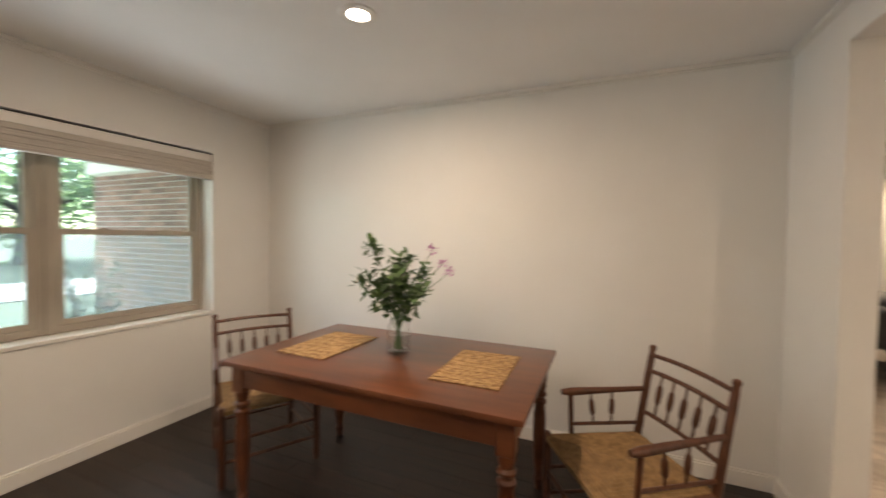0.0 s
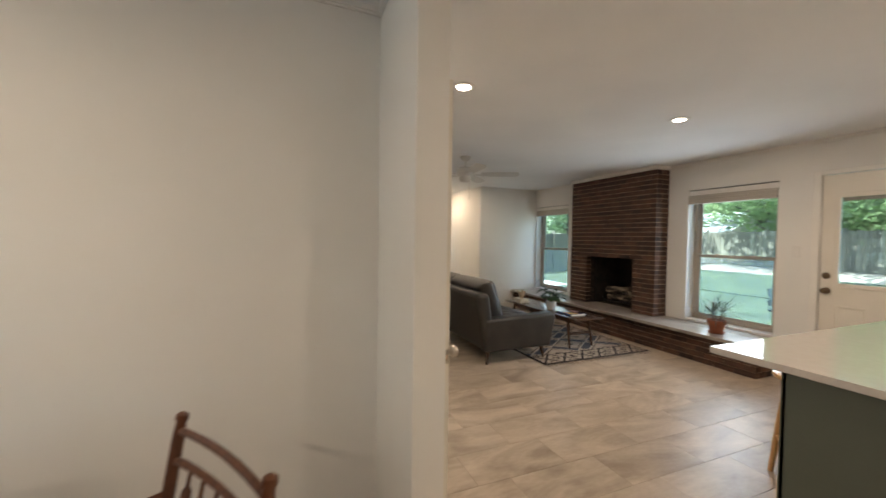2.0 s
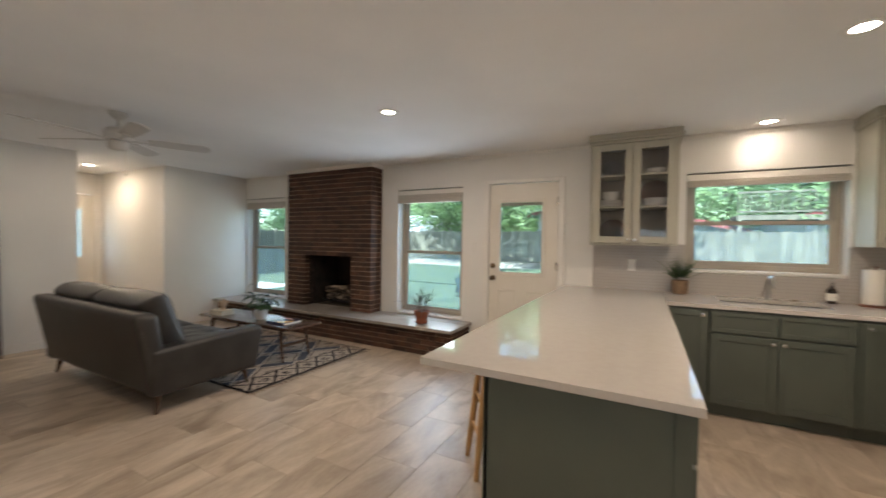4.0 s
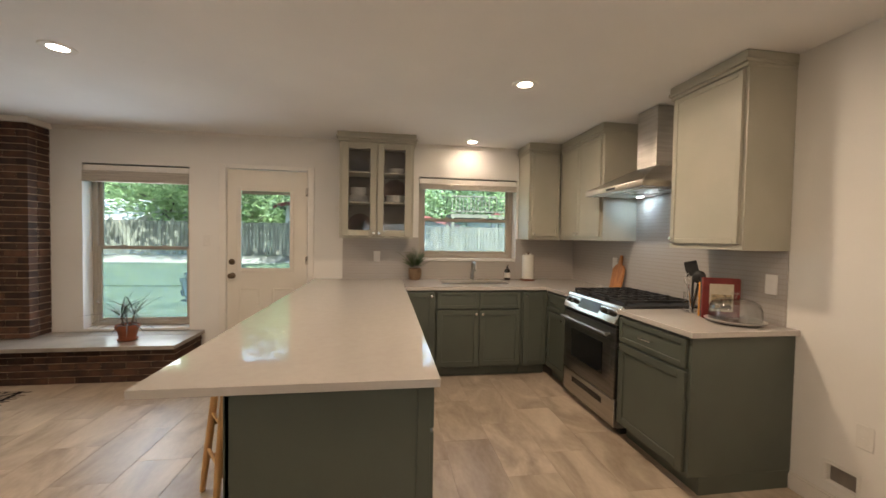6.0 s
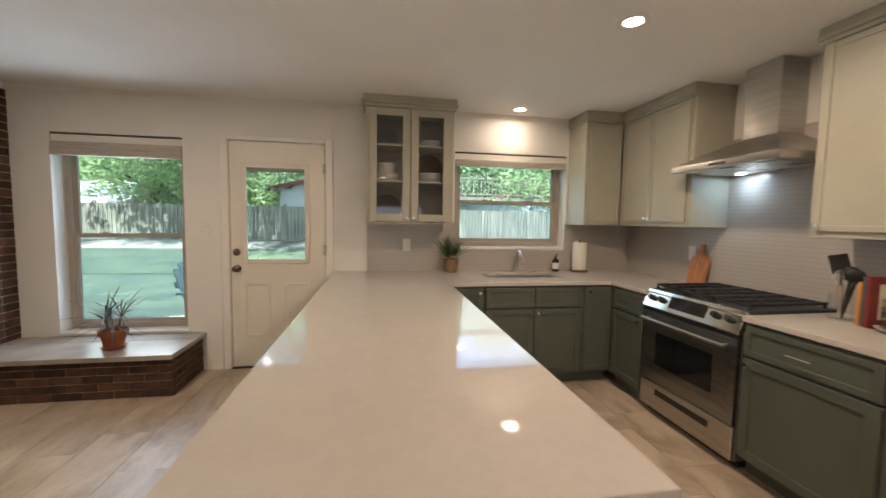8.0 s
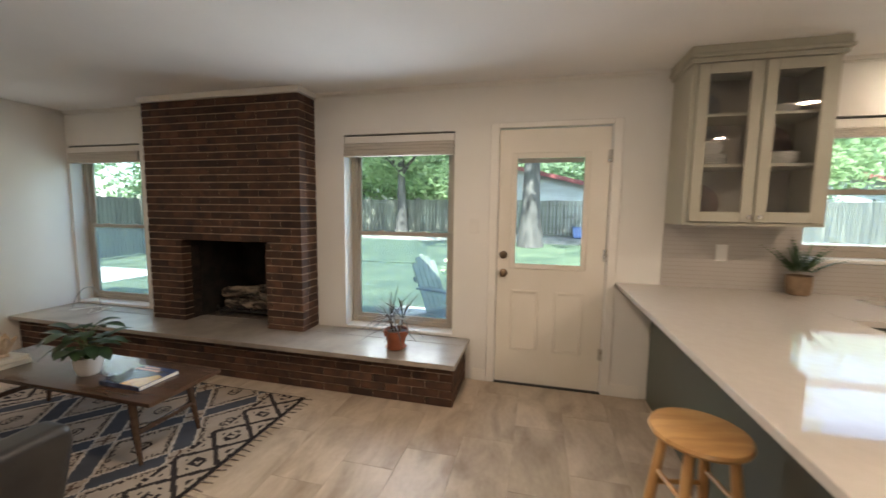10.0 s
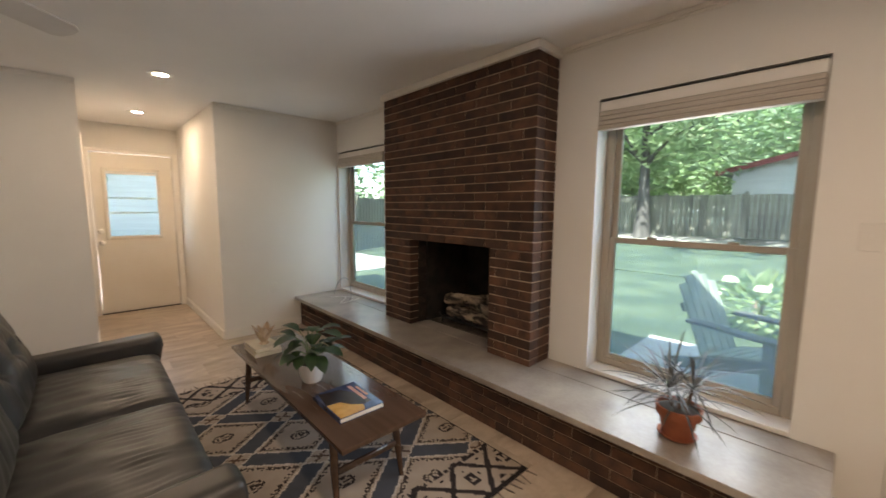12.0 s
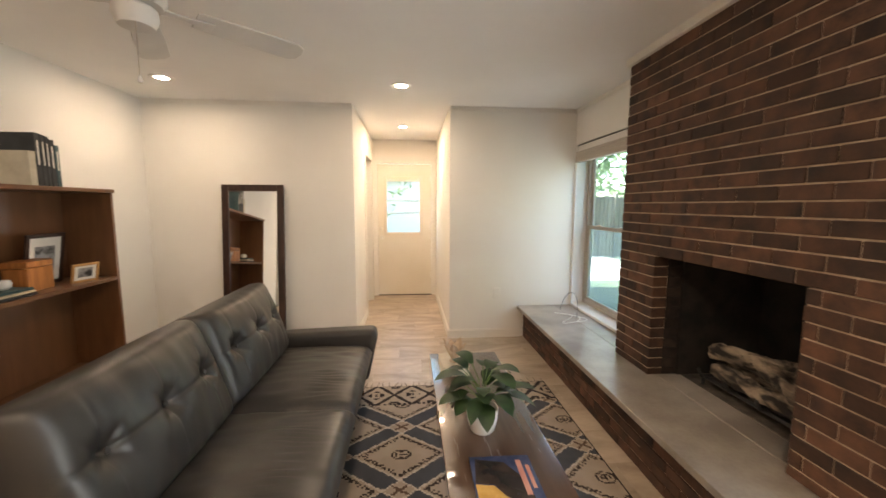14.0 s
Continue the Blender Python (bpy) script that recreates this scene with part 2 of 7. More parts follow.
LEAFLIGHT = surface("leaf_fresh", (0.05, 0.10, 0.025), (0.10, 0.18, 0.045), 0.5, 20, bump=0.1, vary=0.2)
FROND = surface("dracaena_leaf", (0.026, 0.027, 0.017), (0.056, 0.045, 0.034), 0.55, 20, bump=0.1)
STEMWOOD = surface("twig", (0.10, 0.06, 0.035), (0.17, 0.11, 0.07), 0.8, 20, bump=0.3)
PETAL = surface("pink_petal", (0.38, 0.13, 0.30), (0.52, 0.22, 0.42), 0.6, 20, bump=0.1)
GLASS = glass("window_glass", (0.87, 0.98, 0.995))
SCREEN = bpy.data.materials.new("insect_screen")
SCREEN.use_nodes = True
sn, sl = SCREEN.node_tree.nodes, SCREEN.node_tree.links
s_open, s_wire, s_mix = sn.new("ShaderNodeBsdfTransparent"), sn.new("ShaderNodeBsdfTranslucent"), sn.new("ShaderNodeMixShader")
s_wire.inputs[0].default_value = (0.50, 0.56, 0.58, 1)
s_mix.inputs[0].default_value = 0.20
sl.new(s_open.outputs[0], s_mix.inputs[1])
sl.new(s_wire.outputs[0], s_mix.inputs[2])
sl.new(s_mix.outputs[0], sn["Material Output"].inputs[0])
CLEAR = glass("clear_glass", (0.99, 0.995, 0.99))
PLASTIC = surface("white_plastic", (0.76, 0.74, 0.70), (0.80, 0.78, 0.74), 0.35, 4, bump=0.0)
LAMPGLOW = glow("lamp_glow", (1.0, 0.88, 0.74), 3.0)


def hex_tile():
    """Small matt grey-white picket tiles, too fine to part, with recessed joints."""
    m = bpy.data.materials.new("backsplash_tile")
    m.use_nodes = True
    n, l = m.node_tree.nodes, m.node_tree.links
    p = n["Principled BSDF"]
    tc, mp = n.new("ShaderNodeTexCoord"), n.new("ShaderNodeMapping")
    mp.inputs["Scale"].default_value = (1, 1, 0.62)
    vo, ve = n.new("ShaderNodeTexVoronoi"), n.new("ShaderNodeTexVoronoi")
    ve.feature = "DISTANCE_TO_EDGE"
    for v in (vo, ve):
        v.inputs["Scale"].default_value, v.inputs["Randomness"].default_value = 54.0, 0.10
        l.new(mp.outputs[0], v.inputs["Vector"])
    l.new(tc.outputs["Object"], mp.inputs["Vector"])
    ramp = n.new("ShaderNodeValToRGB")
    ramp.color_ramp.elements[0].position, ramp.color_ramp.elements[1].position = 0.02, 0.09
    ramp.color_ramp.elements[0].color, ramp.color_ramp.elements[1].color = (0.36, 0.33, 0.295, 1), (0.44, 0.405, 0.37, 1)
    l.new(ve.outputs["Distance"], ramp.inputs[0])
    l.new(ramp.outputs[0], p.inputs["Base Color"])
    bp = n.new("ShaderNodeBump")
    bp.inputs["Strength"].default_value, bp.inputs["Distance"].default_value = 0.5, 0.003
    l.new(ramp.outputs[0], bp.inputs["Height"])
    l.new(bp.outputs[0], p.inputs["Normal"])
    p.inputs["Roughness"].default_value = 0.25
    return m


SPLASH = hex_tile()

# ---------- the setting ----------
CEIL, XE, YN, YS, XW = 2.40, 5.30, 7.575, -0.93, 0.945
XWN = 1.06           # west wall of the living room
HX0, HX1, HY = 3.01, 3.98, 9.60   # hall
DX0, DX1, DYN, DYS = -2.96, 0.827, 2.67, -1.3   # dining room


def wall(name, axis, a0, a1, p0, p1, holes=(), z1=CEIL, material=WALL, z0=0.0, label="warm white painted plaster wall"):
    """A wall from a0 to a1 along the other axis, p0 to p1 thick, with holes (from, to, bottom, top) right through it."""
    g = Geo()
    cuts = sorted({a0, a1, *[h[0] for h in holes], *[h[1] for h in holes]})
    for s, e in zip(cuts, cuts[1:]):
        inside = sorted([(h[2], h[3]) for h in holes if h[0] <= s and h[1] >= e])
        z = z0
        for b, t in inside + [(z1, z1)]:
            if b > z + 1e-4:
                g.box(p0, p1, s, e, z, b) if axis == "x" else g.box(s, e, p0, p1, z, b)
            z = t
    return structure(name, g, material, label, category="wall")


WIN_A, WIN_B, WIN_K = (3.325, 4.305, 0.347, 2.04), (6.575, 7.545, 0.347, 2.04), (-0.20, 0.945, 1.09, 2.035)
PDOOR = (2.150, 2.965, 0.0, 2.045)
WIN_D = (0.24, 2.118, 0.745, 2.03)
wall("wall_east", "x", YS - 0.16, YN + 0.16, XE, XE + 0.20, [WIN_A, WIN_B, WIN_K, PDOOR, (4.940, 5.840, 0.345, 1.108)])
wall("wall_north", "y", XWN - 0.15, HX0, YN, YN + 0.14)
wall("wall_north_2", "y", HX1, XE, YN, YN + 0.14)
wall("wall_hall_west", "x", YN + 0.14, HY, HX0 - 0.12, HX0, [(8.55, 9.3, 0, 2.04)])
wall("wall_hall_east", "x", YN + 0.14, HY, HX1, HX1 + 0.12)
wall("wall_hall_end", "y", HX0 - 0.12, HX1 + 0.12, HY, HY + 0.16, [(3.08, 3.905, 0, 2.045)])
wall("wall_south", "y", XW - 0.14, XE, YS - 0.16, YS, [(2.470, 2.598, 0.152, 0.243)])
wall("wall_living_west", "x", 3.95, YN, XWN - 0.15, XWN)
wall("wall_passage_west", "x", 2.14, 3.95, DX1, XW, [(3.16, 3.90, 0, 2.04)])
wall("wall_passage_south", "x", YS, 0.25, DX1, XW)
structure("wall_header", Geo().box(DX1, XW, 0.25, 2.14, 2.205, CEIL), WALL, "plastered header over the wide opening", category="wall")
wall("wall_dining_north", "y", DX0 - 0.16, DX1, DYN, DYN + 0.14)
wall("wall_dining_south", "y", DX0 - 0.16, DX1, DYS - 0.14, DYS)
wall("wall_dining_west", "x", DYS, DYN, DX0 - 0.20, DX0, [WIN_D])
g = Geo().box(DX1 - 0.9, DX1 - 0.76, 2.81, 3.95, 0, CEIL).box(DX1 - 0.76, DX1, 3.95, 4.05, 0, CEIL)
structure("wall_closet", g, WALL, "plain painted closet wall", category="wall")
structure("wall_side_room", Geo().box(HX0 - 1.3, HX0 - 1.2, 8.3, 9.6, 0, CEIL).box(HX0 - 1.2, HX0 - 0.12, 8.2, 8.3, 0, CEIL).box(HX0 - 1.2, HX0 - 0.12, 9.5, 9.6, 0, CEIL), WALL, "plain painted side room wall", category="wall")

structure("ceiling", Geo().box(DX0 - 0.16, XE + 0.17, YS - 0.16, YN + 0.14, CEIL, CEIL + 0.12).box(HX0 - 1.3, HX1 + 0.12, YN + 0.14, HY + 0.16, CEIL, CEIL + 0.12).box(DX0 - 0.16, DX1, DYS - 0.14, YS - 0.16, CEIL, CEIL + 0.12), CEILING, "white textured plaster ceiling", category="ceiling")
structure("roof", Geo().box(DX0 - 0.9, XE + 0.6, DYS - 0.6, HY + 0.7, CEIL + 0.14, CEIL + 0.3), TRIM, "flat roof slab with overhanging eaves", category="roof")


def molding(name, runs, z0, z1, depth, material=TRIM, label="", category="baseboard"):
    """Straight strips: each run is (axis, fixed, a0, a1, side)."""
    g = Geo()
    for axis, c, a0, a1, side in runs:
        lo, hi = sorted((c, c + side * depth))
        g.box(lo, hi, a0, a1, z0, z1) if axis == "x" else g.box(a0, a1, lo, hi, z0, z1)
        lo, hi = sorted((c, c + side * depth * 0.55))
        zz = (z1, z1 + 0.012) if z0 < 1 else (z0 - 0.012, z0)
        g.box(lo, hi, a0, a1, *zz) if axis == "x" else g.box(a0, a1, lo, hi, *zz)
    return structure(name, g, material, label, 0.002, category)


molding("baseboard", [("y", YN, XWN, HX0, -1), ("y", YN, HX1, 4.745, -1), ("x", HX1, YN, HY, -1), ("x", HX0, YN, 8.5, 1), ("x", XE, 3.035, 3.15, -1), ("x", XE, 1.87, 2.085, -1),
                      ("y", YS, XW, 2.80, 1), ("x", XW, YS, 0.25, 1), ("x", XWN, 3.97, YN, 1), ("x", XW, 2.15, 3.1, 1)], 0, 0.085, 0.014, label="white painted baseboard")
molding("baseboard_dining", [("y", DYN, DX0, DX1, -1), ("x", DX0, DYS, DYN, 1), ("x", DX1, 2.15, DYN, -1), ("y", DYS, DX0, DX1, 1)], 0, 0.085, 0.014, label="white painted baseboard")
molding("trim_crown", [("x", XE, 1.86, 4.57, -1), ("x", XE, 6.23, YN, -1), ("x", XE, -0.2, 0.98, -1), ("y", YN, XWN, HX0, -1), ("y", YN, HX1, XE, -1), ("y", DYN, DX0, DX1, -1), ("x", DX1, 0.25, DYN, -1), ("x", DX0, DYS, DYN, 1)],
        2.375, CEIL, 0.018, label="slim white crown strip", category="trim")


def window(name, at, rz, w, h, units=1, label=""):
    """A double-hung window in its opening: x to the right, y outwards, z up from the opening's inner left corner."""
    e = thing(name, at, label, "window", rz=rz, kind="structure")
    mull = 0.0
    uw = (w - mull * (units - 1)) / units
    for u in range(units):
        x0, x1 = u * (uw + mull), u * (uw + mull) + uw
        g = Geo()
        for a, b, c, d in ((x0 + 0.004, x0 + 0.05, 0.03, h - 0.004), (x1 - 0.05, x1 - 0.004, 0.03, h - 0.004), (x0 + 0.05, x1 - 0.05, h - 0.055, h - 0.004), (x0 + 0.05, x1 - 0.05, 0.03, 0.075)):
            g.box(a, b, 0.125, 0.19, c, d)
        part("window_frame", g, VINYL, e, bevel=0.004)
        mid = h * 0.5
        for k, (z0, z1, y0) in enumerate(((0.075, mid + 0.018, 0.128), (mid - 0.018, h - 0.055, 0.156))):
            s = 0.034
            g = Geo()
            for a, b, c, d in ((x0 + 0.05, x0 + 0.05 + s, z0, z1), (x1 - 0.05 - s, x1 - 0.05, z0, z1), (x0 + 0.05 + s, x1 - 0.05 - s, z0, z0 + s), (x0 + 0.05 + s, x1 - 0.05 - s, z1 - s, z1)):
                g.box(a, b, y0, y0 + 0.026, c, d)
            sash = part("lower_sash" if k == 0 else "upper_sash", g, VINYL, e, bevel=0.003)
            pane = part("pane", Geo().box(x0 + 0.08, x1 - 0.08, y0 + 0.011, y0 + 0.014, z0 + s - 0.004, z1 - s + 0.004), GLASS, sash)
            pane.visible_shadow = False
            if k == 0:
                mesh_ = part("insect_screen", Geo().box(x0 + 0.052, x1 - 0.052, 0.168, 0.169, 0.078, mid), SCREEN, sash, "fine grey insect screen")
                mesh_.visible_shadow = False
                for fx in (0.3, 0.7):
                    c = x0 + (x1 - x0) * fx
                    part("sash_lock", Geo().box(c - 0.025, c + 0.025, y0 - 0.004, y0 + 0.022, z1, z1 + 0.012), VINYL, sash, bevel=0.003)
        if u:
            part("mullion", Geo().box(x0 - 0.012, x0 + 0.012, 0.108, 0.124, 0.03, h - 0.004), VINYL, e, bevel=0.003)
    part("window_sill", Geo().box(0.002, w - 0.002, -0.012, 0.20, 0.002, 0.028), TRIM, e, "white painted sill board", 0.004)
    return e


def blind(at, rz, w, drop, label):
    """A fabric shade drawn up under a white head board."""
    e = thing("window_blind", at, label, "window blind", rz=rz)
    part("head_board", Geo().box(0.004, w - 0.004, 0.006, 0.06, -0.072, -0.013), TRIM, e, bevel=0.004)
    # Black strip paints in the shadow gap above the head board.
    part("track", Geo().box(0.003, w - 0.003, 0.003, 0.05, -0.0125, -0.008), BLACK, e, "black strip drawn as the shadow gap over the blind")
    n = 4
    for i in range(n):
        z1 = -0.074 - (drop - 0.074) * i / n
        z0 = -0.074 - (drop - 0.074) * (i + 1) / n
        part("shade_fold", Geo().box(0.006, w - 0.006, -0.012 - 0.003 * i, 0.022 + 0.003 * i, z0 + 0.0015, z1), FABRIC, e, "woven grey-beige shade folded up" if i == 0 else "", 0.003)
    return e


window("window_1", (XE, WIN_A[1], WIN_A[2]), -90, WIN_A[1] - WIN_A[0], WIN_A[3] - WIN_A[2], 1, "tan vinyl double-hung window above the brick hearth")
window("window_2", (XE, WIN_B[1], WIN_B[2]), -90, WIN_B[1] - WIN_B[0], WIN_B[3] - WIN_B[2], 1, "tan vinyl double-hung window beside the fireplace")
window("window_3", (XE, WIN_K[1], WIN_K[2]), -90, WIN_K[1] - WIN_K[0], WIN_K[3] - WIN_K[2], 1, "tan vinyl window above the kitchen sink")
window("window_4", (DX0, WIN_D[0], WIN_D[2]), 90, WIN_D[1] - WIN_D[0], WIN_D[3] - WIN_D[2], 2, "wide tan double window onto the porch")
blind((XE, WIN_A[1], 2.04), -90, WIN_A[1] - WIN_A[0], 0.185, "folded grey-beige woven shade over the garden window")
blind((XE, WIN_B[1], 2.04), -90, WIN_B[1] - WIN_B[0], 0.185, "folded grey-beige woven shade beside the fireplace")
blind((XE, WIN_K[1], 2.035), -90, WIN_K[1] - WIN_K[0], 0.135, "folded pale shade over the kitchen window")
blind((DX0, WIN_D[0], 2.03), 90, WIN_D[1] - WIN_D[0], 0.215, "folded grey-beige woven shade over the porch window")


def knob(parent, x, z, y, material, deadbolt=False, out=-1):
    g = Geo()
    m = pose(x, y, z, 90 if out < 0 else -90, 0, 0)
    prof = [(0.032, 0.0), (0.032, 0.006), (0.028, 0.010)]
    prof += [(0.024, 0.012), (0.022, 0.022), (0.010, 0.024), (0.0, 0.024)] if deadbolt else [(0.011, 0.014), (0.011, 0.034), (0.022, 0.040), (0.028, 0.052), (0.026, 0.064), (0.014, 0.071), (0.0, 0.072)]
    g.lathe(prof, seg=20, m=m)
    return part("deadbolt" if deadbolt else "knob", g, material, parent)


def glazed_door(name, at, rz, w, h, metal, label, extra):
    """A half-glazed outside door: x right, y outwards, hinges on the right."""
    e = thing(name, at, label, "door", rz=rz, kind="structure")
    gx0, gx1, gz0, gz1 = 0.130, w - 0.170, 0.985, 1.825
    g = Geo()
    for a, b, c, d in ((0.004, gx0, 0.012, h - 0.006), (gx1, w - 0.004, 0.012, h - 0.006), (gx0, gx1, 0.012, gz0), (gx0, gx1, gz1, h - 0.006)):
        g.box(a, b, 0.012, 0.056, c, d)
    leaf = part("leaf", g, DOORPAINT, e)
    g = Geo()
    for a, b, c, d in ((gx0 - 0.03, gx0 + 0.012, gz0 - 0.03, gz1 + 0.03), (gx1 - 0.012, gx1 + 0.03, gz0 - 0.03, gz1 + 0.03), (gx0 + 0.012, gx1 - 0.012, gz0 - 0.03, gz0 + 0.012), (gx0 + 0.012, gx1 - 0.012, gz1 - 0.012, gz1 + 0.03)):
        g.box(a, b, 0.002, 0.012, c, d)
    part("glass_frame", g, DOORPAINT, leaf, bevel=0.004)
    pane = part("pane", Geo().box(gx0, gx1, 0.030, 0.036, gz0, gz1), GLASS, leaf)
    pane.visible_shadow = False
    part("inner_blind", Geo().box(gx0 + 0.015, gx1 - 0.015, 0.020, 0.028, gz1 - 0.045, gz1 - 0.013), surface("grey_slats", (0.22, 0.21, 0.19), (0.30, 0.29, 0.27), 0.6, 30, bump=0.3) if metal is BRONZE else TRIM, leaf, bevel=0.002)
    for px0, px1 in ((0.115, 0.335), (w - 0.365, w - 0.145)):
        if extra:
            g = Geo()
            for a, b, c, d in ((px0, px0 + 0.022, 0.29, 0.78), (px1 - 0.022, px1, 0.29, 0.78), (px0 + 0.022, px1 - 0.022, 0.29, 0.312), (px0 + 0.022, px1 - 0.022, 0.758, 0.78)):
                g.box(a, b, 0.005, 0.012, c, d)
            part("panel_molding", g, DOORPAINT, leaf, bevel=0.0035)
    knob(leaf, 0.055, 0.915, 0.012, metal)
    knob(leaf, 0.050, 1.060, 0.012, metal, True)
    for z in (0.31, 1.08, 1.82):
        part("hinge", Geo().tube([(w + 0.003, 0.004, z - 0.045), (w + 0.003, 0.004, z + 0.045)], 0.007, 8).box(w - 0.022, w + 0.012, 0.0085, 0.0118, z - 0.045, z + 0.045), NICKEL if metal is BRONZE else metal, leaf)
    if not extra:
        for z in (1.28, 1.47):
            part("storm_bar", Geo().box(gx0, gx1, 0.10, 0.12, z, z + 0.022), TRIM, e, "white storm door bar")
    g = Geo()
    for a, b, c, d in ((-0.068, -0.004, 0, h + 0.045), (w + 0.008, w + 0.072, 0, h + 0.045), (-0.004, w + 0.008, h + 0.004, h + 0.045)):
        g.box(a, b, -0.014, 0.004, c, d)
    part("casing", g, TRIM, e, bevel=0.004)
    part("threshold", Geo().box(-0.004, w + 0.004, -0.01, 0.17, -0.006, 0.010), BLACK, e, "dark metal threshold strip")
    return e


glazed_door("door_1", (XE, PDOOR[1], 0), -90, PDOOR[1] - PDOOR[0], 2.04, BRONZE, "cream half-glazed patio door with bronze knob, closed", True)
glazed_door("door_2", (3.08, HY, 0), 0, 0.825, 2.04, TRIM, "cream half-glazed door at the hall's end, closed", False)

# closet door, swung right back along the wall
e = thing("door_3", (0.990, 3.14, 0), "cream flush closet door standing open against the wall", "door", rz=-90 + 5.5, kind="structure")
leaf = part("leaf", Geo().box(0, 0.735, -0.018, 0.018, 0.012, 2.03), DOORPAINT, e, bevel=0.002)
knob(leaf, 0.675, 0.86, 0.018, NICKEL, out=1)
knob(leaf, 0.675, 0.86, -0.018, NICKEL, out=-1)
part("latch_plate", Geo().box(0.735, 0.7375, -0.013, 0.013, 0.83, 0.89), NICKEL, leaf)
part("latch_bolt", Geo().box(0.7375, 0.746, -0.006, 0.006, 0.848, 0.872), CHROME, leaf)
for z in (0.25, 1.05, 1.80):
    part("hinge", Geo().tube([(-0.006, -0.018, z - 0.045), (-0.006, -0.018, z + 0.045)], 0.007, 8).box(-0.014, 0.03, -0.0215, -0.0185, z - 0.045, z + 0.045), NICKEL, leaf)
g = Geo().box(0.943, 0.959, 3.09, 3.155, 0, 2.10).box(0.943, 0.959, 3.905, 3.965, 0, 2.10).box(0.943, 0.959, 3.155, 3.905, 2.045, 2.10)
structure("trim_closet", g, TRIM, "white painted closet door casing", 0.003, "trim")
g = Geo().box(HX0, HX0 + 0.016, 8.49, 8.55, 0, 2.1).box(HX0, HX0 + 0.016, 9.3, 9.36, 0, 2.1).box(HX0, HX0 + 0.016, 8.55, 9.3, 2.04, 2.1)
structure("trim_hall", g, TRIM, "white painted side door casing in the hall", 0.003, "trim")


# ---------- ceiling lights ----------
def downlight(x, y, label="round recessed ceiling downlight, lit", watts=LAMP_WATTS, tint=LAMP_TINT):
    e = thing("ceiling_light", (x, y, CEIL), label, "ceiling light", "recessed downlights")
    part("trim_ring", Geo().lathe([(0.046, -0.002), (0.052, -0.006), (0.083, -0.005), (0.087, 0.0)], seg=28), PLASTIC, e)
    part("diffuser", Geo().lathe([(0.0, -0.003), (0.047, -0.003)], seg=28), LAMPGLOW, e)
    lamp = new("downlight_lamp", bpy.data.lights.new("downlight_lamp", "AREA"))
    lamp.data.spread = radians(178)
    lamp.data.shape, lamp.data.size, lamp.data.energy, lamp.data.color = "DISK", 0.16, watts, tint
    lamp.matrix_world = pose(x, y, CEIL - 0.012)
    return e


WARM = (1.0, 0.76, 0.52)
# Dining lamp at (-1.14, -0.25) is unseen, added to brighten the room evenly.
# Kitchen lamp at (1.85, 0.39) is unseen, assumed to continue the row.
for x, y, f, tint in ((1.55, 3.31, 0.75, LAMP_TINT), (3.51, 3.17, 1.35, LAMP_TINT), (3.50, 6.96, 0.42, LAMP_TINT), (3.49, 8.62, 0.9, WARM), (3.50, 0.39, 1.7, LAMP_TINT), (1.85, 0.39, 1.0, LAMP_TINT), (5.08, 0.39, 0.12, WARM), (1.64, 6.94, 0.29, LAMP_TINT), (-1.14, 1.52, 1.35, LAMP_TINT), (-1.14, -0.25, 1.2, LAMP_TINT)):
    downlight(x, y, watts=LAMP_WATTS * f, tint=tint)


def leaf_geo(g, base, tip, width, droop=0.0, fold=0.15, n=6):
    """A pointed leaf blade from base to tip, arched and folded along its rib."""
    base, tip = Vector(base), Vector(tip)
    d = tip - base
    side = d.cross(Vector((0, 0, 1)))
    side = side.normalized() if side.length > 1e-4 else Vector((1, 0, 0))
    up = side.cross(d).normalized()
    vs = []
    for i in range(n + 1):
        t = i / n
        c = base + d * t + Vector((0, 0, droop * 4 * t * (1 - t)))
        hw = width * (math.sin(math.pi * min(1.0, t * 0.92 + 0.06)) ** 0.8) * (1 if i < n else 0.05)
        vs += [c - side * hw + up * hw * fold, c, c + side * hw + up * hw * fold]
    fs = []
    for i in range(n):
        a = i * 3
        fs += [(a, a + 1, a + 4, a + 3), (a + 1, a + 2, a + 5, a + 4)]
    g.add(vs, fs)



# ---------- fireplace and hearth ----------
brick_cache = {}


def brick(parent, x0, x1, y0, y1, z0, z1, material=BRICK):
    """One brick as an object of its own; equal bricks share a mesh."""
    d = tuple(round(v, 3) for v in (x1 - x0, y1 - y0, z1 - z0))
    if d not in brick_cache:
        g = Geo().box(-d[0] / 2, d[0] / 2, -d[1] / 2, d[1] / 2, -d[2] / 2, d[2] / 2)
        brick_cache[d] = g.mesh("brick", 0.0025)
    ob = part("brick", brick_cache[d], BRICK, parent)
    if material is not BRICK:
        ob.material_slots[0].link = "OBJECT"
        ob.material_slots[0].material = material
    ob.location = ((x0 + x1) / 2 + random.uniform(-0.0015, 0.0015), (y0 + y1) / 2, (z0 + z1) / 2)
    ob.rotation_euler = (0, random.uniform(-0.004, 0.004), random.uniform(-0.004, 0.004))
    return ob


def course(a0, a1, pitch, shift, gap=0.005):
    """Start and end of the bricks between a0 and a1."""
    out, p = [], a0 - shift
    while p < a1 - 0.03:
        s, e = max(p, a0), min(p + pitch - gap, a1)
        if e - s > 0.025:
            out.append((s, e))
        p += pitch
    return out


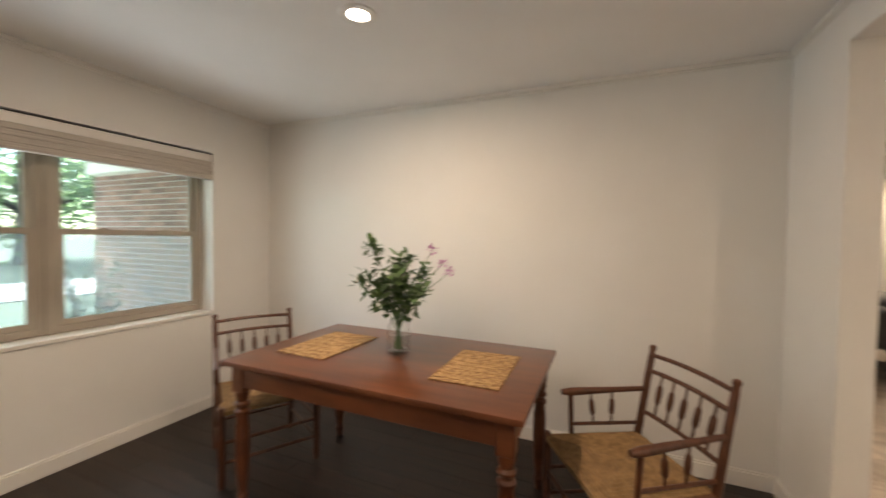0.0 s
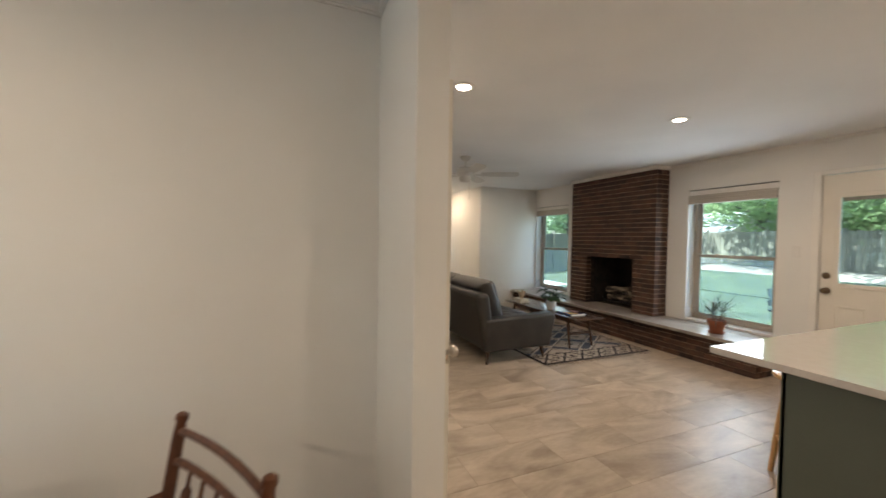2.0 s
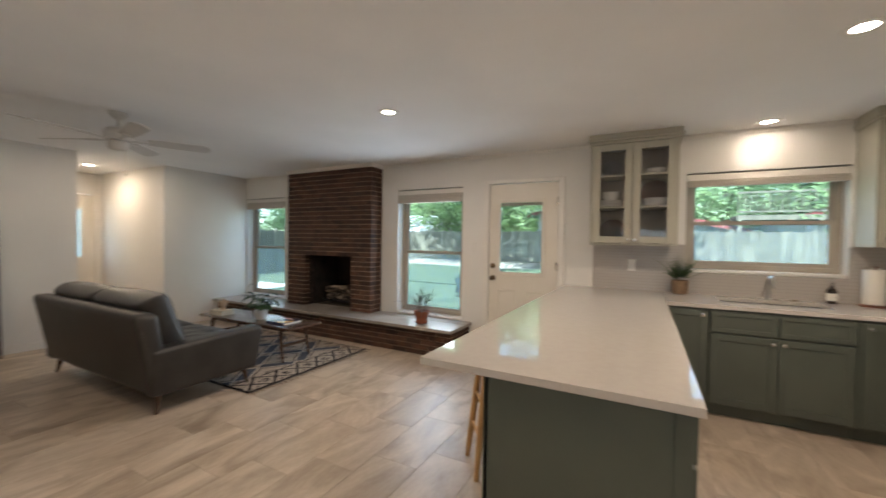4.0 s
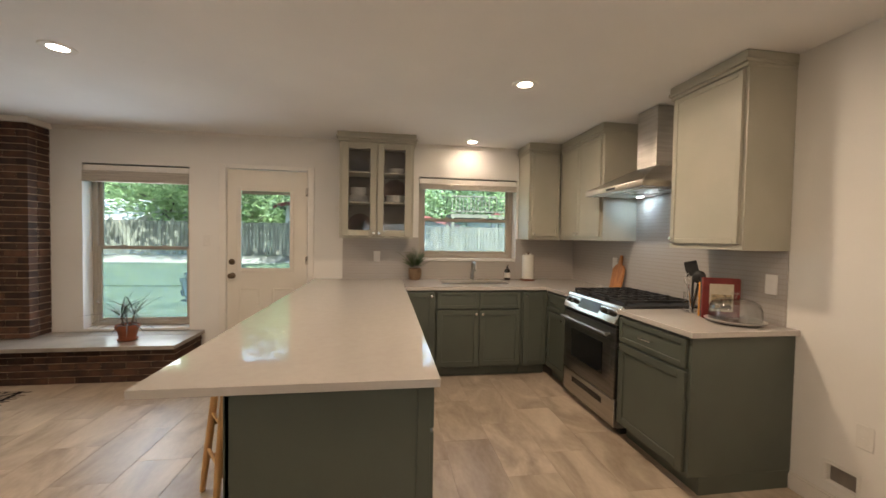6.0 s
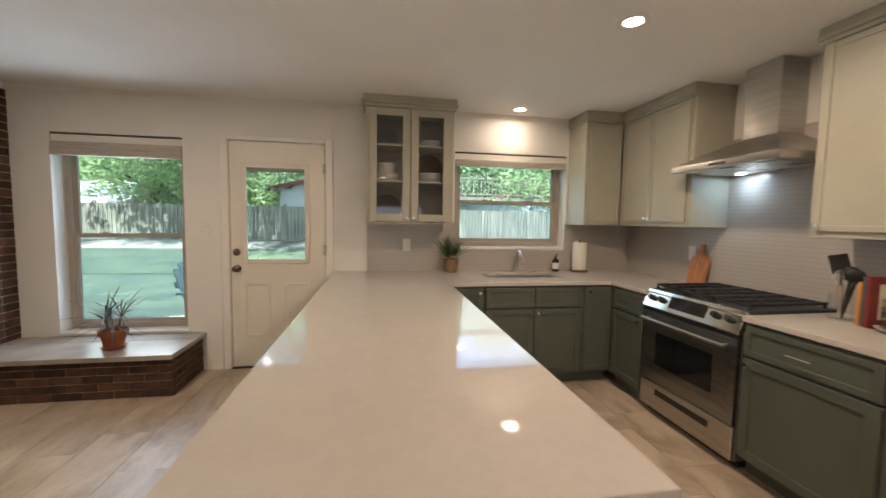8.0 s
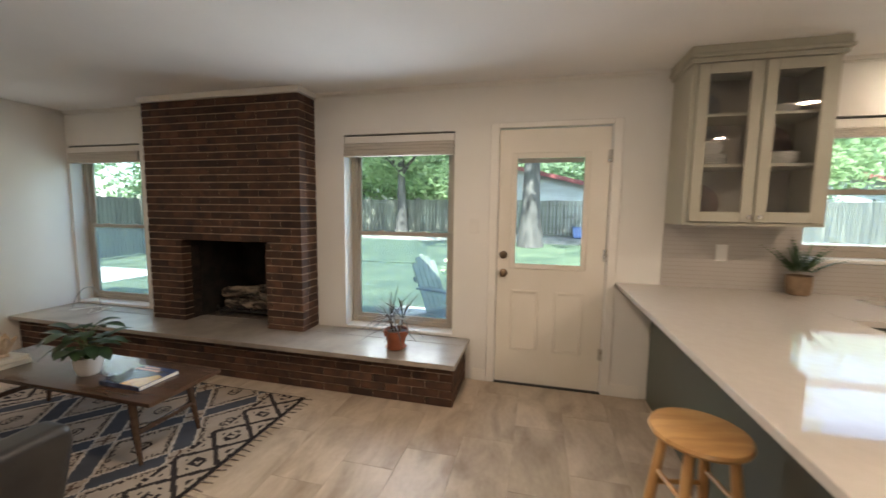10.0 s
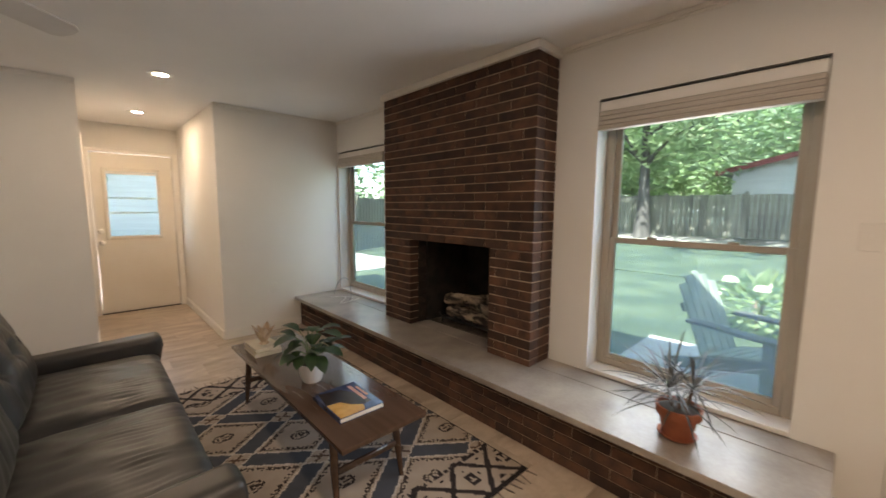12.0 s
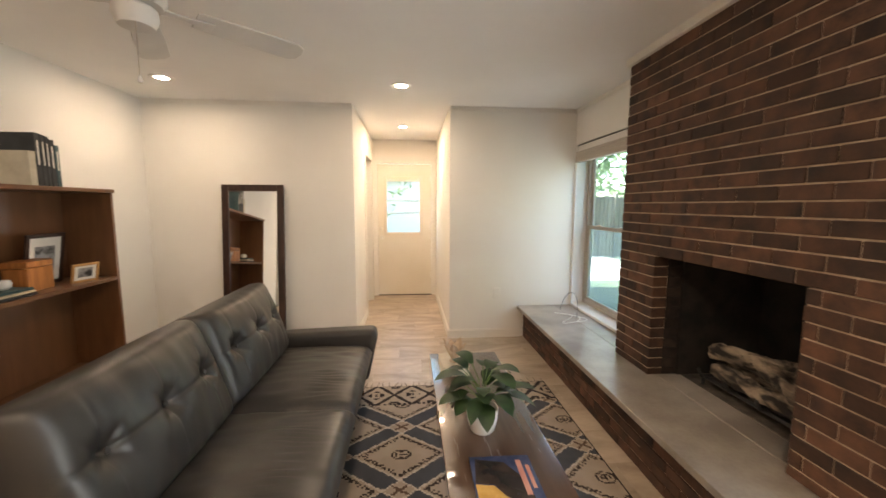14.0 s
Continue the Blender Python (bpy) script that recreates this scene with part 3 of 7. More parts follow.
FPX, FY0, FY1, FZ0, FZ1 = 5.06, 4.58, 6.22, 0.345, 2.347
OY0, OY1, OZ1 = 4.940, 5.840, 1.108
fire = thing("fireplace", (0, 0, 0), "dark brown brick fireplace with raked pale joints", "fireplace", kind="structure")
g = Geo()
for y0, y1, z0, z1 in ((FY0 + 0.007, OY0 - 0.006, FZ0, OZ1), (OY1 + 0.006, FY1 - 0.007, FZ0, OZ1), (FY0 + 0.007, FY1 - 0.007, OZ1 + 0.006, FZ1)):
    g.box(FPX + 0.006, FPX + 0.098, y0, y1, z0 + 0.001, z1)
g.box(FPX + 0.098, XE, FY0 + 0.007, OY0 - 0.06, FZ0 + 0.001, FZ1).box(FPX + 0.098, XE, OY1 + 0.06, FY1 - 0.007, FZ0 + 0.001, FZ1).box(FPX + 0.098, XE, OY0 - 0.06, OY1 + 0.06, OZ1 + 0.006, FZ1)
part("sooty_joints", Geo().box(FPX + 0.099, XE - 0.048, OY0 - 0.0595, OY0 - 0.004, FZ0 + 0.001, OZ1 + 0.004).box(FPX + 0.099, XE - 0.048, OY1 + 0.004, OY1 + 0.0595, FZ0 + 0.001, OZ1 + 0.004), SOOT, fire, "soot-blackened jamb joints")
part("mortar_core", g, MORTAR, fire, "pale raked mortar")
part("crown_board", Geo().box(FPX - 0.022, XE, FY0 - 0.022, FY1 + 0.022, FZ1 + 0.001, CEIL - 0.002), TRIM, fire, "white painted crown board", 0.004)
CH = 0.0652
FZB = OZ1 - 12 * CH
for r in range(31):
    z0, z1 = max(FZB + r * CH, FZ0) + 0.0035, FZB + (r + 1) * CH - 0.0035
    spans = [(FY0, OY0), (OY1, FY1)] if r < 12 else [(FY0, FY1)]
    shift = 0.1025 if r % 2 else 0.0
    for a, b in spans:
        for s, e in course(FY0, FY1, 0.205, shift):
            s, e = max(s, a), min(e, b)
            if e - s > 0.025:
                brick(fire, FPX, FPX + 0.095, s, e, z0, z1)
    brick(fire, FPX + 0.104, XE - 0.004, FY0, FY0 + 0.06, z0, z1)
    brick(fire, FPX + 0.104, XE - 0.004, FY1 - 0.06, FY1, z0, z1)
    if r < 12:
        brick(fire, FPX + 0.104, XE - 0.05, OY1, OY1 + 0.05, z0, z1, SOOTBRICK)
        brick(fire, FPX + 0.104, XE - 0.05, OY0 - 0.05, OY0, z0, z1, SOOTBRICK)
g = Geo()
g.box(XE - 0.045, XE + 0.62, OY1 - 0.012, OY1 + 0.10, FZ0 - 0.1, OZ1 + 0.1).box(XE - 0.045, XE + 0.62, OY0 - 0.10, OY0 + 0.012, FZ0 - 0.1, OZ1 + 0.1)
g.box(XE + 0.50, XE + 0.62, OY0 + 0.012, OY1 - 0.012, FZ0 - 0.1, OZ1 + 0.1).box(FPX + 0.12, XE + 0.62, OY0 - 0.1, OY1 + 0.1, OZ1 + 0.1, OZ1 + 0.2).box(XE - 0.045, XE + 0.1, OY0 - 0.1, OY1 + 0.1, OZ1 - 0.01, OZ1 + 0.1)
part("firebox", g, SOOT, fire, "sooty black firebox lining")
part("firebox_floor", Geo().box(XE - 0.02, XE + 0.5, OY0 + 0.02, OY1 - 0.02, FZ0 - 0.04, FZ0 + 0.006), surface("ash", (0.05, 0.042, 0.034), (0.16, 0.135, 0.11), 0.95, 9, bump=0.5), fire, "ash-grey firebox floor")
g = Geo()
for dy in (0.06, 0.25, 0.44, 0.63):
    g.tube([(XE - 0.02, OY0 + dy + 0.09, 0.415), (XE + 0.22, OY0 + dy + 0.09, 0.415)], 0.010, 6)
    g.tube([(XE - 0.02, OY0 + dy + 0.09, 0.415), (XE - 0.045, OY0 + dy + 0.09, 0.46)], 0.010, 6)
g.tube([(XE + 0.01, OY0 + 0.10, 0.405), (XE + 0.01, OY0 + 0.76, 0.405)], 0.011, 6).tube([(XE + 0.18, OY0 + 0.10, 0.405), (XE + 0.18, OY0 + 0.76, 0.405)], 0.011, 6)
for dy in (0.12, 0.74):
    for dx in (0.01, 0.18):
        g.tube([(XE + dx, OY0 + dy, 0.352), (XE + dx, OY0 + dy, 0.41)], 0.010, 6)
grate = thing("fire_grate", (0, 0, 0), "black iron grate on the firebox floor", "fire grate")
part("grate", g, BLACK, grate)
LOGMAT = surface("ceramic_log", (0.018, 0.014, 0.011), (0.34, 0.27, 0.20), 0.92, 15, (1, 0.45, 1), bump=1.0, fine=45, detail=8.0, contrast=(0.40, 0.66), distort=0.6)


def log(p, q, r, name="fire_log"):
    """A gnarled log from p to q."""
    g, p, q = Geo(), Vector(p), Vector(q)
    n, seg = 26, 16
    d = (q - p).normalized()
    a = d.cross(Vector((0, 0, 1))).normalized()
    b = d.cross(a)
    vs = []
    for i in range(n):
        c = p.lerp(q, i / (n - 1))
        for k in range(seg):
            w = math.tau * k / seg
            rr = r * (1.1 + 0.75 * noise.noise(Vector((c.x * 17 + math.cos(w) * 1.4, c.y * 17 + math.sin(w) * 1.4, c.z * 17 + r * 50))))
            rr *= 0.8 if i in (0, n - 1) else 1
            vs.append(c + a * math.cos(w) * rr + b * math.sin(w) * rr)
    fs = [(i * seg + k, i * seg + (k + 1) % seg, (i + 1) * seg + (k + 1) % seg, (i + 1) * seg + k) for i in range(n - 1) for k in range(seg)]
    g.add(vs, fs + [tuple(range(seg))[::-1], tuple(range((n - 1) * seg, n * seg))])
    return tagged(part(name, g, LOGMAT), "pale grey ceramic fire log on the grate", "log", "logs in the fireplace")


log((XE + 0.02, OY0 + 0.08, 0.470), (XE + 0.04, OY0 + 0.70, 0.472), 0.038)
log((XE + 0.14, OY0 + 0.12, 0.475), (XE + 0.15, OY0 + 0.78, 0.478), 0.042)
log((XE + 0.02, OY0 + 0.20, 0.555), (XE + 0.17, OY0 + 0.62, 0.555), 0.034)
log((XE + 0.13, OY0 + 0.30, 0.600), (XE + 0.03, OY0 + 0.72, 0.575), 0.036)
log((XE - 0.005, OY0 + 0.16, 0.545), (XE + 0.08, OY0 + 0.48, 0.610), 0.030)
log((XE + 0.05, OY0 + 0.52, 0.600), (XE + 0.16, OY0 + 0.22, 0.640), 0.026)

HXF, HY0 = 4.785, 3.205
hearth = thing("hearth", (0, 0, 0), "raised brown brick hearth bench with grey stone top", "hearth", kind="structure")
part("hearth_slab", Geo().box(HXF - 0.072, 5.118, HY0 - 0.03, YN, 0.308, 0.345).box(5.1215, XE, HY0 - 0.03, YN, 0.308, 0.3455), SLATE, hearth, "grey honed stone slab with a seam", 0.003)
part("mortar_core", Geo().box(HXF + 0.007, XE, HY0 + 0.007, YN, 0.0, 0.307), MORTAR, hearth)
for r in range(5):
    z0, z1 = r * 0.0612 + 0.003, (r + 1) * 0.0612 - 0.003
    for s, e in course(HY0, YN, 0.205, 0.1025 if r % 2 else 0.0):
        brick(hearth, HXF, HXF + 0.09, s, e, z0, z1)
    for s, e in course(HXF + 0.099, XE - 0.003, 0.205, 0.0 if r % 2 else 0.1025):
        brick(hearth, s, e, HY0, HY0 + 0.09, z0, z1)


# ---------- kitchen ----------
def shaker(name, parent, x0, x1, z0, z1, material, y=0.0, rail=0.055, thick=0.020, recess=0.008):
    """A framed flat-panel front; its face looks towards -y."""
    g = Geo().box(x0 + rail - 0.002, x1 - rail + 0.002, y - thick + recess, y, z0 + rail - 0.002, z1 - rail + 0.002)
    f = part(name, g, material, parent)
    g = Geo()
    for a, b, c, d in ((x0, x0 + rail, z0, z1), (x1 - rail, x1, z0, z1), (x0 + rail, x1 - rail, z0, z0 + rail), (x0 + rail, x1 - rail, z1 - rail, z1)):
        g.box(a, b, y - thick, y, c, d)
    part("front_frame", g, material, f, bevel=0.002)
    return f


def bar_pull(parent, x, z, y, half=0.055, upright=False):
    g = Geo()
    ends = [(x, z - half), (x, z + half)] if upright else [(x - half, z), (x + half, z)]
    g.tube([(ends[0][0], y - 0.028, ends[0][1]), (ends[1][0], y - 0.028, ends[1][1])], 0.005, 8)
    for px, pz in ends:
        px, pz = px + (x - px) * 0.2, pz + (z - pz) * 0.2
        g.tube([(px, y, pz), (px, y - 0.028, pz)], 0.004, 8)
    part("handle", g, CHROME, parent, "slim chrome bar pull")


def round_pull(parent, x, z, y):
    part("handle", Geo().lathe([(0.006, 0.0), (0.006, 0.012), (0.013, 0.016), (0.013, 0.022), (0.0, 0.024)], seg=14, m=pose(x, y, z, 90)), CHROME, parent, "small round chrome knob")


TOPZ, SLAB = 0.885, 0.030
BASEH = TOPZ - SLAB - 0.001


def base_cabinet(at, rz, w, d, fronts, label, ends=()):
    """A floor cabinet: x along its width, front at y = 0 looking to -y. fronts: (kind, x0, x1, z0, z1, pull)."""
    e = thing("base_cabinet", at, label, "cabinet", "green kitchen base cabinets", rz)
    g = Geo().box(0.001, w - 0.001, 0.0, d, 0.10, BASEH).box(0.001, w - 0.001, 0.065, d, 0.0, 0.10)
    part("body", g, GREEN, e, bevel=0.0015)
    for kind, x0, x1, z0, z1, pull in fronts:
        f = shaker(kind, e, x0, x1, z0, z1, GREEN, rail=0.05 if z1 - z0 > 0.25 else 0.032)
        if pull == "bar":
            bar_pull(f, (x0 + x1) / 2, (z0 + z1) / 2, -0.02)
        elif pull:
            round_pull(f, x0 + 0.028 if pull == "left" else x1 - 0.028, z1 - 0.035, -0.02)
    for side in ends:
        x = -0.019 if side == "left" else w
        part("end_panel", Geo().box(x, x + 0.019, -0.004, d, 0.10, BASEH).box(x, x + 0.019, 0.06, d, 0.0, 0.0999), GREEN, e, "flat sage green end panel", 0.0015)
    return e


DZ = (0.675, 0.835)
LZ = (0.115, 0.660)
FX = 4.585
# island: three units with drawers towards the range, a flat panel at its end and back
for i in range(3):
    x = 2.315 + i * 0.755
    base_cabinet((x, 1.150, 0), 0, 0.75, 0.645, [("drawer_front", 0.015, 0.735, *DZ, "bar"), ("door", 0.015, 0.372, *LZ, "right"), ("door", 0.378, 0.735, *LZ, "left")], "sage green island cabinet under the quartz counter")
e = thing("island_panel", (2.295, 1.148, 0), "flat sage green panel closing the island's end and back", "cabinet panel")
part("end_panel", Geo().box(0, 0.018, 0.0, 0.665, 0, BASEH), GREEN, e, bevel=0.0015)
part("end_stile", Geo().box(-0.006, 0.0, 0.0, 0.045, 0, BASEH), GREEN, e, bevel=0.0015)
part("back_panel", Geo().box(0.0, XE - 2.295 - 0.002, 0.650, 0.669, 0, BASEH), GREEN, e, bevel=0.0015)
part("wall_panel", Geo().box(2.30, XE - 2.295 - 0.002, 0.02, 0.648, 0, BASEH), GREEN, e)
# sink wall
base_cabinet((FX, 1.145, 0), -90, 0.315, XE - FX, [("door", 0.02, 0.300, 0.115, 0.835, "right")], "sage green narrow corner cabinet")
base_cabinet((FX, 0.828, 0), -90, 0.848, XE - FX, [("drawer_front", 0.012, 0.420, *DZ, ""), ("drawer_front", 0.428, 0.836, *DZ, ""), ("door", 0.012, 0.420, *LZ, "right"), ("door", 0.428, 0.836, *LZ, "left")], "sage green sink cabinet with two doors")
base_cabinet((FX, -0.022, 0), -90, 0.270, XE - FX, [("door", 0.02, 0.262, 0.115, 0.835, "left")], "sage green narrow cabinet beside the sink")
# range wall
base_cabinet((FX, -0.295, 0), 180, FX - 4.155, -0.295 - YS - 0.002, [("drawer_front", 0.045, 0.415, *DZ, "bar"), ("door", 0.045, 0.415, *LZ, "right")], "sage green narrow drawer cabinet beside the range")
base_cabinet((3.385, -0.295, 0), 180, 0.600, -0.295 - YS - 0.002, [("drawer_front", 0.012, 0.588, *DZ, "bar"), ("door", 0.012, 0.588, *LZ, "left")], "sage green drawer cabinet at the run's end", ("right",))

# worktops
CX, CY = FX - 0.028, -0.268
SX0, SX1, SY0, SY1 = 4.79, 5.14, 0.02, 0.72
g = Geo()
z0, z1 = TOPZ - SLAB, TOPZ
isl = Geo().box(2.245, XE - 0.001, 1.1205, 2.070, z0, z1)
g.box(CX, XE - 0.001, SY1, 1.120, z0, z1).box(CX, XE - 0.001, CY, SY0, z0, z1)
g.box(CX, SX0, SY0, SY1, z0, z1).box(SX1, XE - 0.001, SY0, SY1, z0, z1)
g.box(4.155, XE - 0.001, YS + 0.001, CY, z0, z1)
e = thing("worktop", (0, 0, 0), "white polished quartz worktop over island and sink run", "worktop")
part("island_slab", isl, QUARTZ, e, bevel=0.002)
part("sink_slab", g, QUARTZ, e)
e = thing("worktop", (0, 0, 0), "short white polished quartz worktop beside the range", "worktop")
part("slab", Geo().box(2.742, 3.388, YS + 0.001, CY, z0, z1), QUARTZ, e, bevel=0.002)
e = thing("sink", (0, 0, 0), "undermounted steel kitchen sink", "sink")
g = Geo().box(SX0 - 0.01, SX0 + 0.004, SY0 - 0.01, SY1 + 0.01, 0.68, z0 - 0.001).box(SX1 - 0.004, SX1 + 0.01, SY0 - 0.01, SY1 + 0.01, 0.68, z0 - 0.001)
g.box(SX0 + 0.004, SX1 - 0.004, SY0 - 0.01, SY0 + 0.004, 0.68, z0 - 0.001).box(SX0 + 0.004, SX1 - 0.004, SY1 - 0.004, SY1 + 0.01, 0.68, z0 - 0.001).box(SX0, SX1, SY0, SY1, 0.67, 0.68)
part("basin", g, STEEL, e)
part("drain", Geo().lathe([(0.045, 0.0), (0.045, 0.004), (0.03, 0.005), (0.0, 0.003)], (4.96, 0.37, 0.68), 18), CHROME, e)

# tiled splash behind the worktops
for i, (y0, y1, zt) in enumerate(((YS + 0.002, WIN_K[0] - 0.001, 1.352), (WIN_K[0] + 0.001, WIN_K[1] - 0.001, WIN_K[2] - 0.002), (WIN_K[1] + 0.001, 1.775, 1.352))):
    structure("backsplash_%d" % (i + 1), Geo().box(XE - 0.008, XE - 0.001, y0, y1, TOPZ, zt), SPLASH, "small grey-white tile backsplash behind the sink", category="backsplash")
structure("backsplash_4", Geo().box(2.82, XE - 0.009, YS + 0.001, YS + 0.008, TOPZ, 1.352), SPLASH, "small grey-white tile backsplash behind the range", category="backsplash")
structure("backsplash_5", Geo().box(3.37, 4.15, YS + 0.001, YS + 0.008, 1.3525, 2.0), SPLASH, "small grey-white tile backsplash under the hood", category="backsplash")


# wall cabinets
def wall_cabinet(at, rz, w, d, h, doors, label, crown=True, hinge_pull=()):
    e = thing("wall_cabinet", at, label, "cabinet", "cream kitchen wall cabinets", rz)
    part("body", Geo().box(0, w, 0, d, 0, h), CREAM, e, bevel=0.002)
    for i, (x0, x1) in enumerate(doors):
        f = shaker("door", e, x0, x1, 0.035, h - 0.055, CREAM, rail=0.030, recess=0.005)
        round_pull(f, x1 - 0.02 if hinge_pull[i] == "right" else x0 + 0.02, 0.065, -0.02)
    if crown:
        part("crown", Geo().box(-0.022, w + 0.006, -0.030, d, h - 0.022, h).box(-0.012, w + 0.003, -0.016, d, h - 0.045, h - 0.022), CREAM, e, bevel=0.004)
        part("frieze", Geo().box(-0.014, w + 0.004, -0.020, d, h + 0.0005, CEIL - at[2] - 0.002), CREAM, e)
    return e


wall_cabinet((3.362, YS + 0.307, 1.312), 180, 0.546, 0.305, 1.045, [(0.03, 0.525)], "tall cream wall cabinet beside the steel hood", hinge_pull=("left",))
wall_cabinet((4.962, YS + 0.335, 1.352), 180, 0.822, 0.333, 0.99, [(0.03, 0.395), (0.402, 0.790)], "cream two-door wall cabinet beside the hood", hinge_pull=("right", "left"))
wall_cabinet((4.968, -0.225, 1.352), -90, 0.36, XE - 4.968 - 0.002, 0.99, [(0.03, 0.345)], "cream corner wall cabinet beside the window", hinge_pull=("left",))

# glass-fronted dish cabinet
GX, GY, GW, GH = 4.955, 1.775, 0.745, 1.02
e = thing("dish_cabinet", (GX, GY, 1.335), "cream glass-door dish cabinet above the worktop", "cabinet", rz=-90)
d = XE - GX - 0.002
for name, x0, x1, y1, z0, z1 in (("side", 0, 0.018, d, 0, GH), ("side", GW - 0.018, GW, d, 0, GH), ("bottom", 0.0185, GW - 0.0185, d, 0, 0.018), ("top", 0.0185, GW - 0.0185, d, GH - 0.06, GH - 0.0005),
                             ("stile", 0.0185, 0.05, 0.018, 0.0185, GH - 0.0605), ("stile", GW - 0.05, GW - 0.0185, 0.018, 0.0185, GH - 0.0605), ("stile", GW / 2 - 0.02, GW / 2 + 0.02, 0.018, 0.0185, GH - 0.0605)):
    part(name, Geo().box(x0, x1, 0, y1, z0, z1), CREAM, e)
part("back", Geo().box(0.018, GW - 0.018, d - 0.012, d - 0.001, 0.018, GH - 0.06), CABINSIDE, e)
for z in (0.36, 0.665):
    part("shelf", Geo().box(0.019, GW - 0.019, 0.03, d - 0.013, z, z + 0.016), CREAM, e)
for i, (x0, x1) in enumerate(((0.028, GW / 2 - 0.006), (GW / 2 + 0.006, GW - 0.028))):
    g, r = Geo(), 0.062
    for a, b, c, dd in ((x0, x0 + r, 0.022, GH - 0.055), (x1 - r, x1, 0.022, GH - 0.055), (x0 + r, x1 - r, 0.022, 0.022 + r), (x0 + r, x1 - r, GH - 0.055 - r, GH - 0.055)):
        g.box(a, b, -0.021, -0.001, c, dd)
    f = part("door", g, CREAM, e, bevel=0.003)
    part("pane", Geo().box(x0 + r - 0.004, x1 - r + 0.004, -0.012, -0.009, 0.018 + r, GH - 0.051 - r), CLEAR, f).visible_shadow = False
    round_pull(f, x1 - 0.022 if i == 0 else x0 + 0.022, 0.055, -0.021)
part("crown", Geo().box(-0.03, GW + 0.03, -0.045, d, GH - 0.022, GH).box(-0.016, GW + 0.016, -0.026, d, GH - 0.05, GH - 0.022), CREAM, e, bevel=0.004)
part("frieze", Geo().box(-0.020, GW + 0.020, -0.034, d, GH + 0.0005, CEIL - 1.335 - 0.002), CREAM, e)


def dish(at, r, h, label, n=1, material=CERAMIC, deep=0.35, name="plate"):
    """A stack of n plates or bowls, each an object."""
    for i in range(n):
        g = Geo().lathe([(0.0, 0.002), (r * 0.55, 0.002), (r * 0.6, 0.0), (r, h * deep + 0.008), (r * 0.99, h * deep + 0.012), (r * 0.6, 0.007), (0.0, 0.006)], seg=24)
        tagged(part(name, g, material), label, name, "dishes in the cabinet").matrix_world = pose(at[0], at[1], at[2] + i * h)


bz = 1.335
GREYC = surface("grey_glaze", (0.16, 0.15, 0.15), (0.26, 0.25, 0.25), 0.3, 8, bump=0.03)
BROWNC = surface("brown_wood_plate", (0.055, 0.022, 0.014), (0.10, 0.045, 0.028), 0.45, 8, bump=0.05)
dish((5.12, 1.600, bz + 0.377), 0.105, 0.013, "white china plate stacked on the shelf", 5)
dish((5.12, 1.600, bz + 0.445), 0.085, 0.022, "white china bowl stacked on plates", 3, deep=1.2, name="bowl")
dish((5.12, 1.210, bz + 0.377), 0.100, 0.014, "white china bowl stacked on the shelf", 4, deep=1.6, name="bowl")
dish((5.12, 1.210, bz + 0.682), 0.085, 0.018, "white china bowl on the top shelf", 2, deep=1.4, name="bowl")
dish((5.12, 1.600, bz + 0.019), 0.100, 0.012, "white china plate at the cabinet's bottom", 3)
dish((5.12, 1.210, bz + 0.019), 0.095, 0.012, "grey glazed plate at the cabinet's bottom", 5, GREYC)


def upright_plate(y, z, r, material, label):
    g = Geo().lathe([(0.0, 0.004), (r * 0.6, 0.004), (r, 0.022), (r, 0.026), (r * 0.6, 0.010), (0.0, 0.010)], seg=28)
    tagged(part("platter", g, material), label, "platter", "platters leaning in the cabinet").matrix_world = pose(5.262, y, z + r * 0.985, 0, -82, 0)


upright_plate(1.590, bz + 0.019, 0.125, BROWNC, "dark brown round platter leaning in the cabinet")
upright_plate(1.210, bz + 0.377, 0.135, BROWNC, "dark brown round platter leaning on the shelf")
upright_plate(1.600, bz + 0.682, 0.095, GREYC, "grey glazed plate leaning on the top shelf")
for y, w in ((1.475, 0.05), (1.30, 0.05), (1.14, 0.075)):
    tagged(part("card", Geo().box(-0.001, 0.001, -w / 2, w / 2, 0, 0.065), PLASTIC), "small white card standing in the cabinet", "card", "cards in the cabinet").matrix_world = pose(4.995, y, bz + 0.0185, 0, -4, 0)

# range
RX0, RX1, RYF = 3.392, 4.150, -0.262
e = thing("range", (RX1, RYF, 0), "stainless steel gas range with black cooktop", "stove", rz=180)
W, D = RX1 - RX0, RYF - YS - 0.012
part("body", Geo().box(0.002, W - 0.002, 0.03, D, 0.05, 0.88), STEEL, e, bevel=0.002)
part("plinth", Geo().box(0.02, W - 0.02, 0.07, D, 0.0, 0.05), BLACK, e)
door = part("oven_door", Geo().box(0.006, W - 0.006, 0.0, 0.03, 0.255, 0.745), DARKSTEEL, e, "dark brushed steel oven door", 0.006, 2)
part("oven_glass_band", Geo().box(0.05, W - 0.05, -0.0025, 0.0, 0.335, 0.655), DARKSTEEL, door, "smoky grey oven front")
part("oven_window", Geo().box(0.15, W - 0.15, -0.0065, -0.0027, 0.385, 0.615), BLACKGLASS, door, "black glass oven window")
g = Geo().tube([(0.04, -0.045, 0.700), (W - 0.04, -0.045, 0.700)], 0.012, 10)
for x in (0.07, W - 0.07):
    g.tube([(x, 0.0, 0.700), (x, -0.045, 0.700)], 0.009, 8)
part("handle", g, STEEL, door, "steel oven bar handle")
part("vent_gap", Geo().box(0.01, W - 0.01, 0.012, 0.03, 0.747, 0.765), BLACK, e)
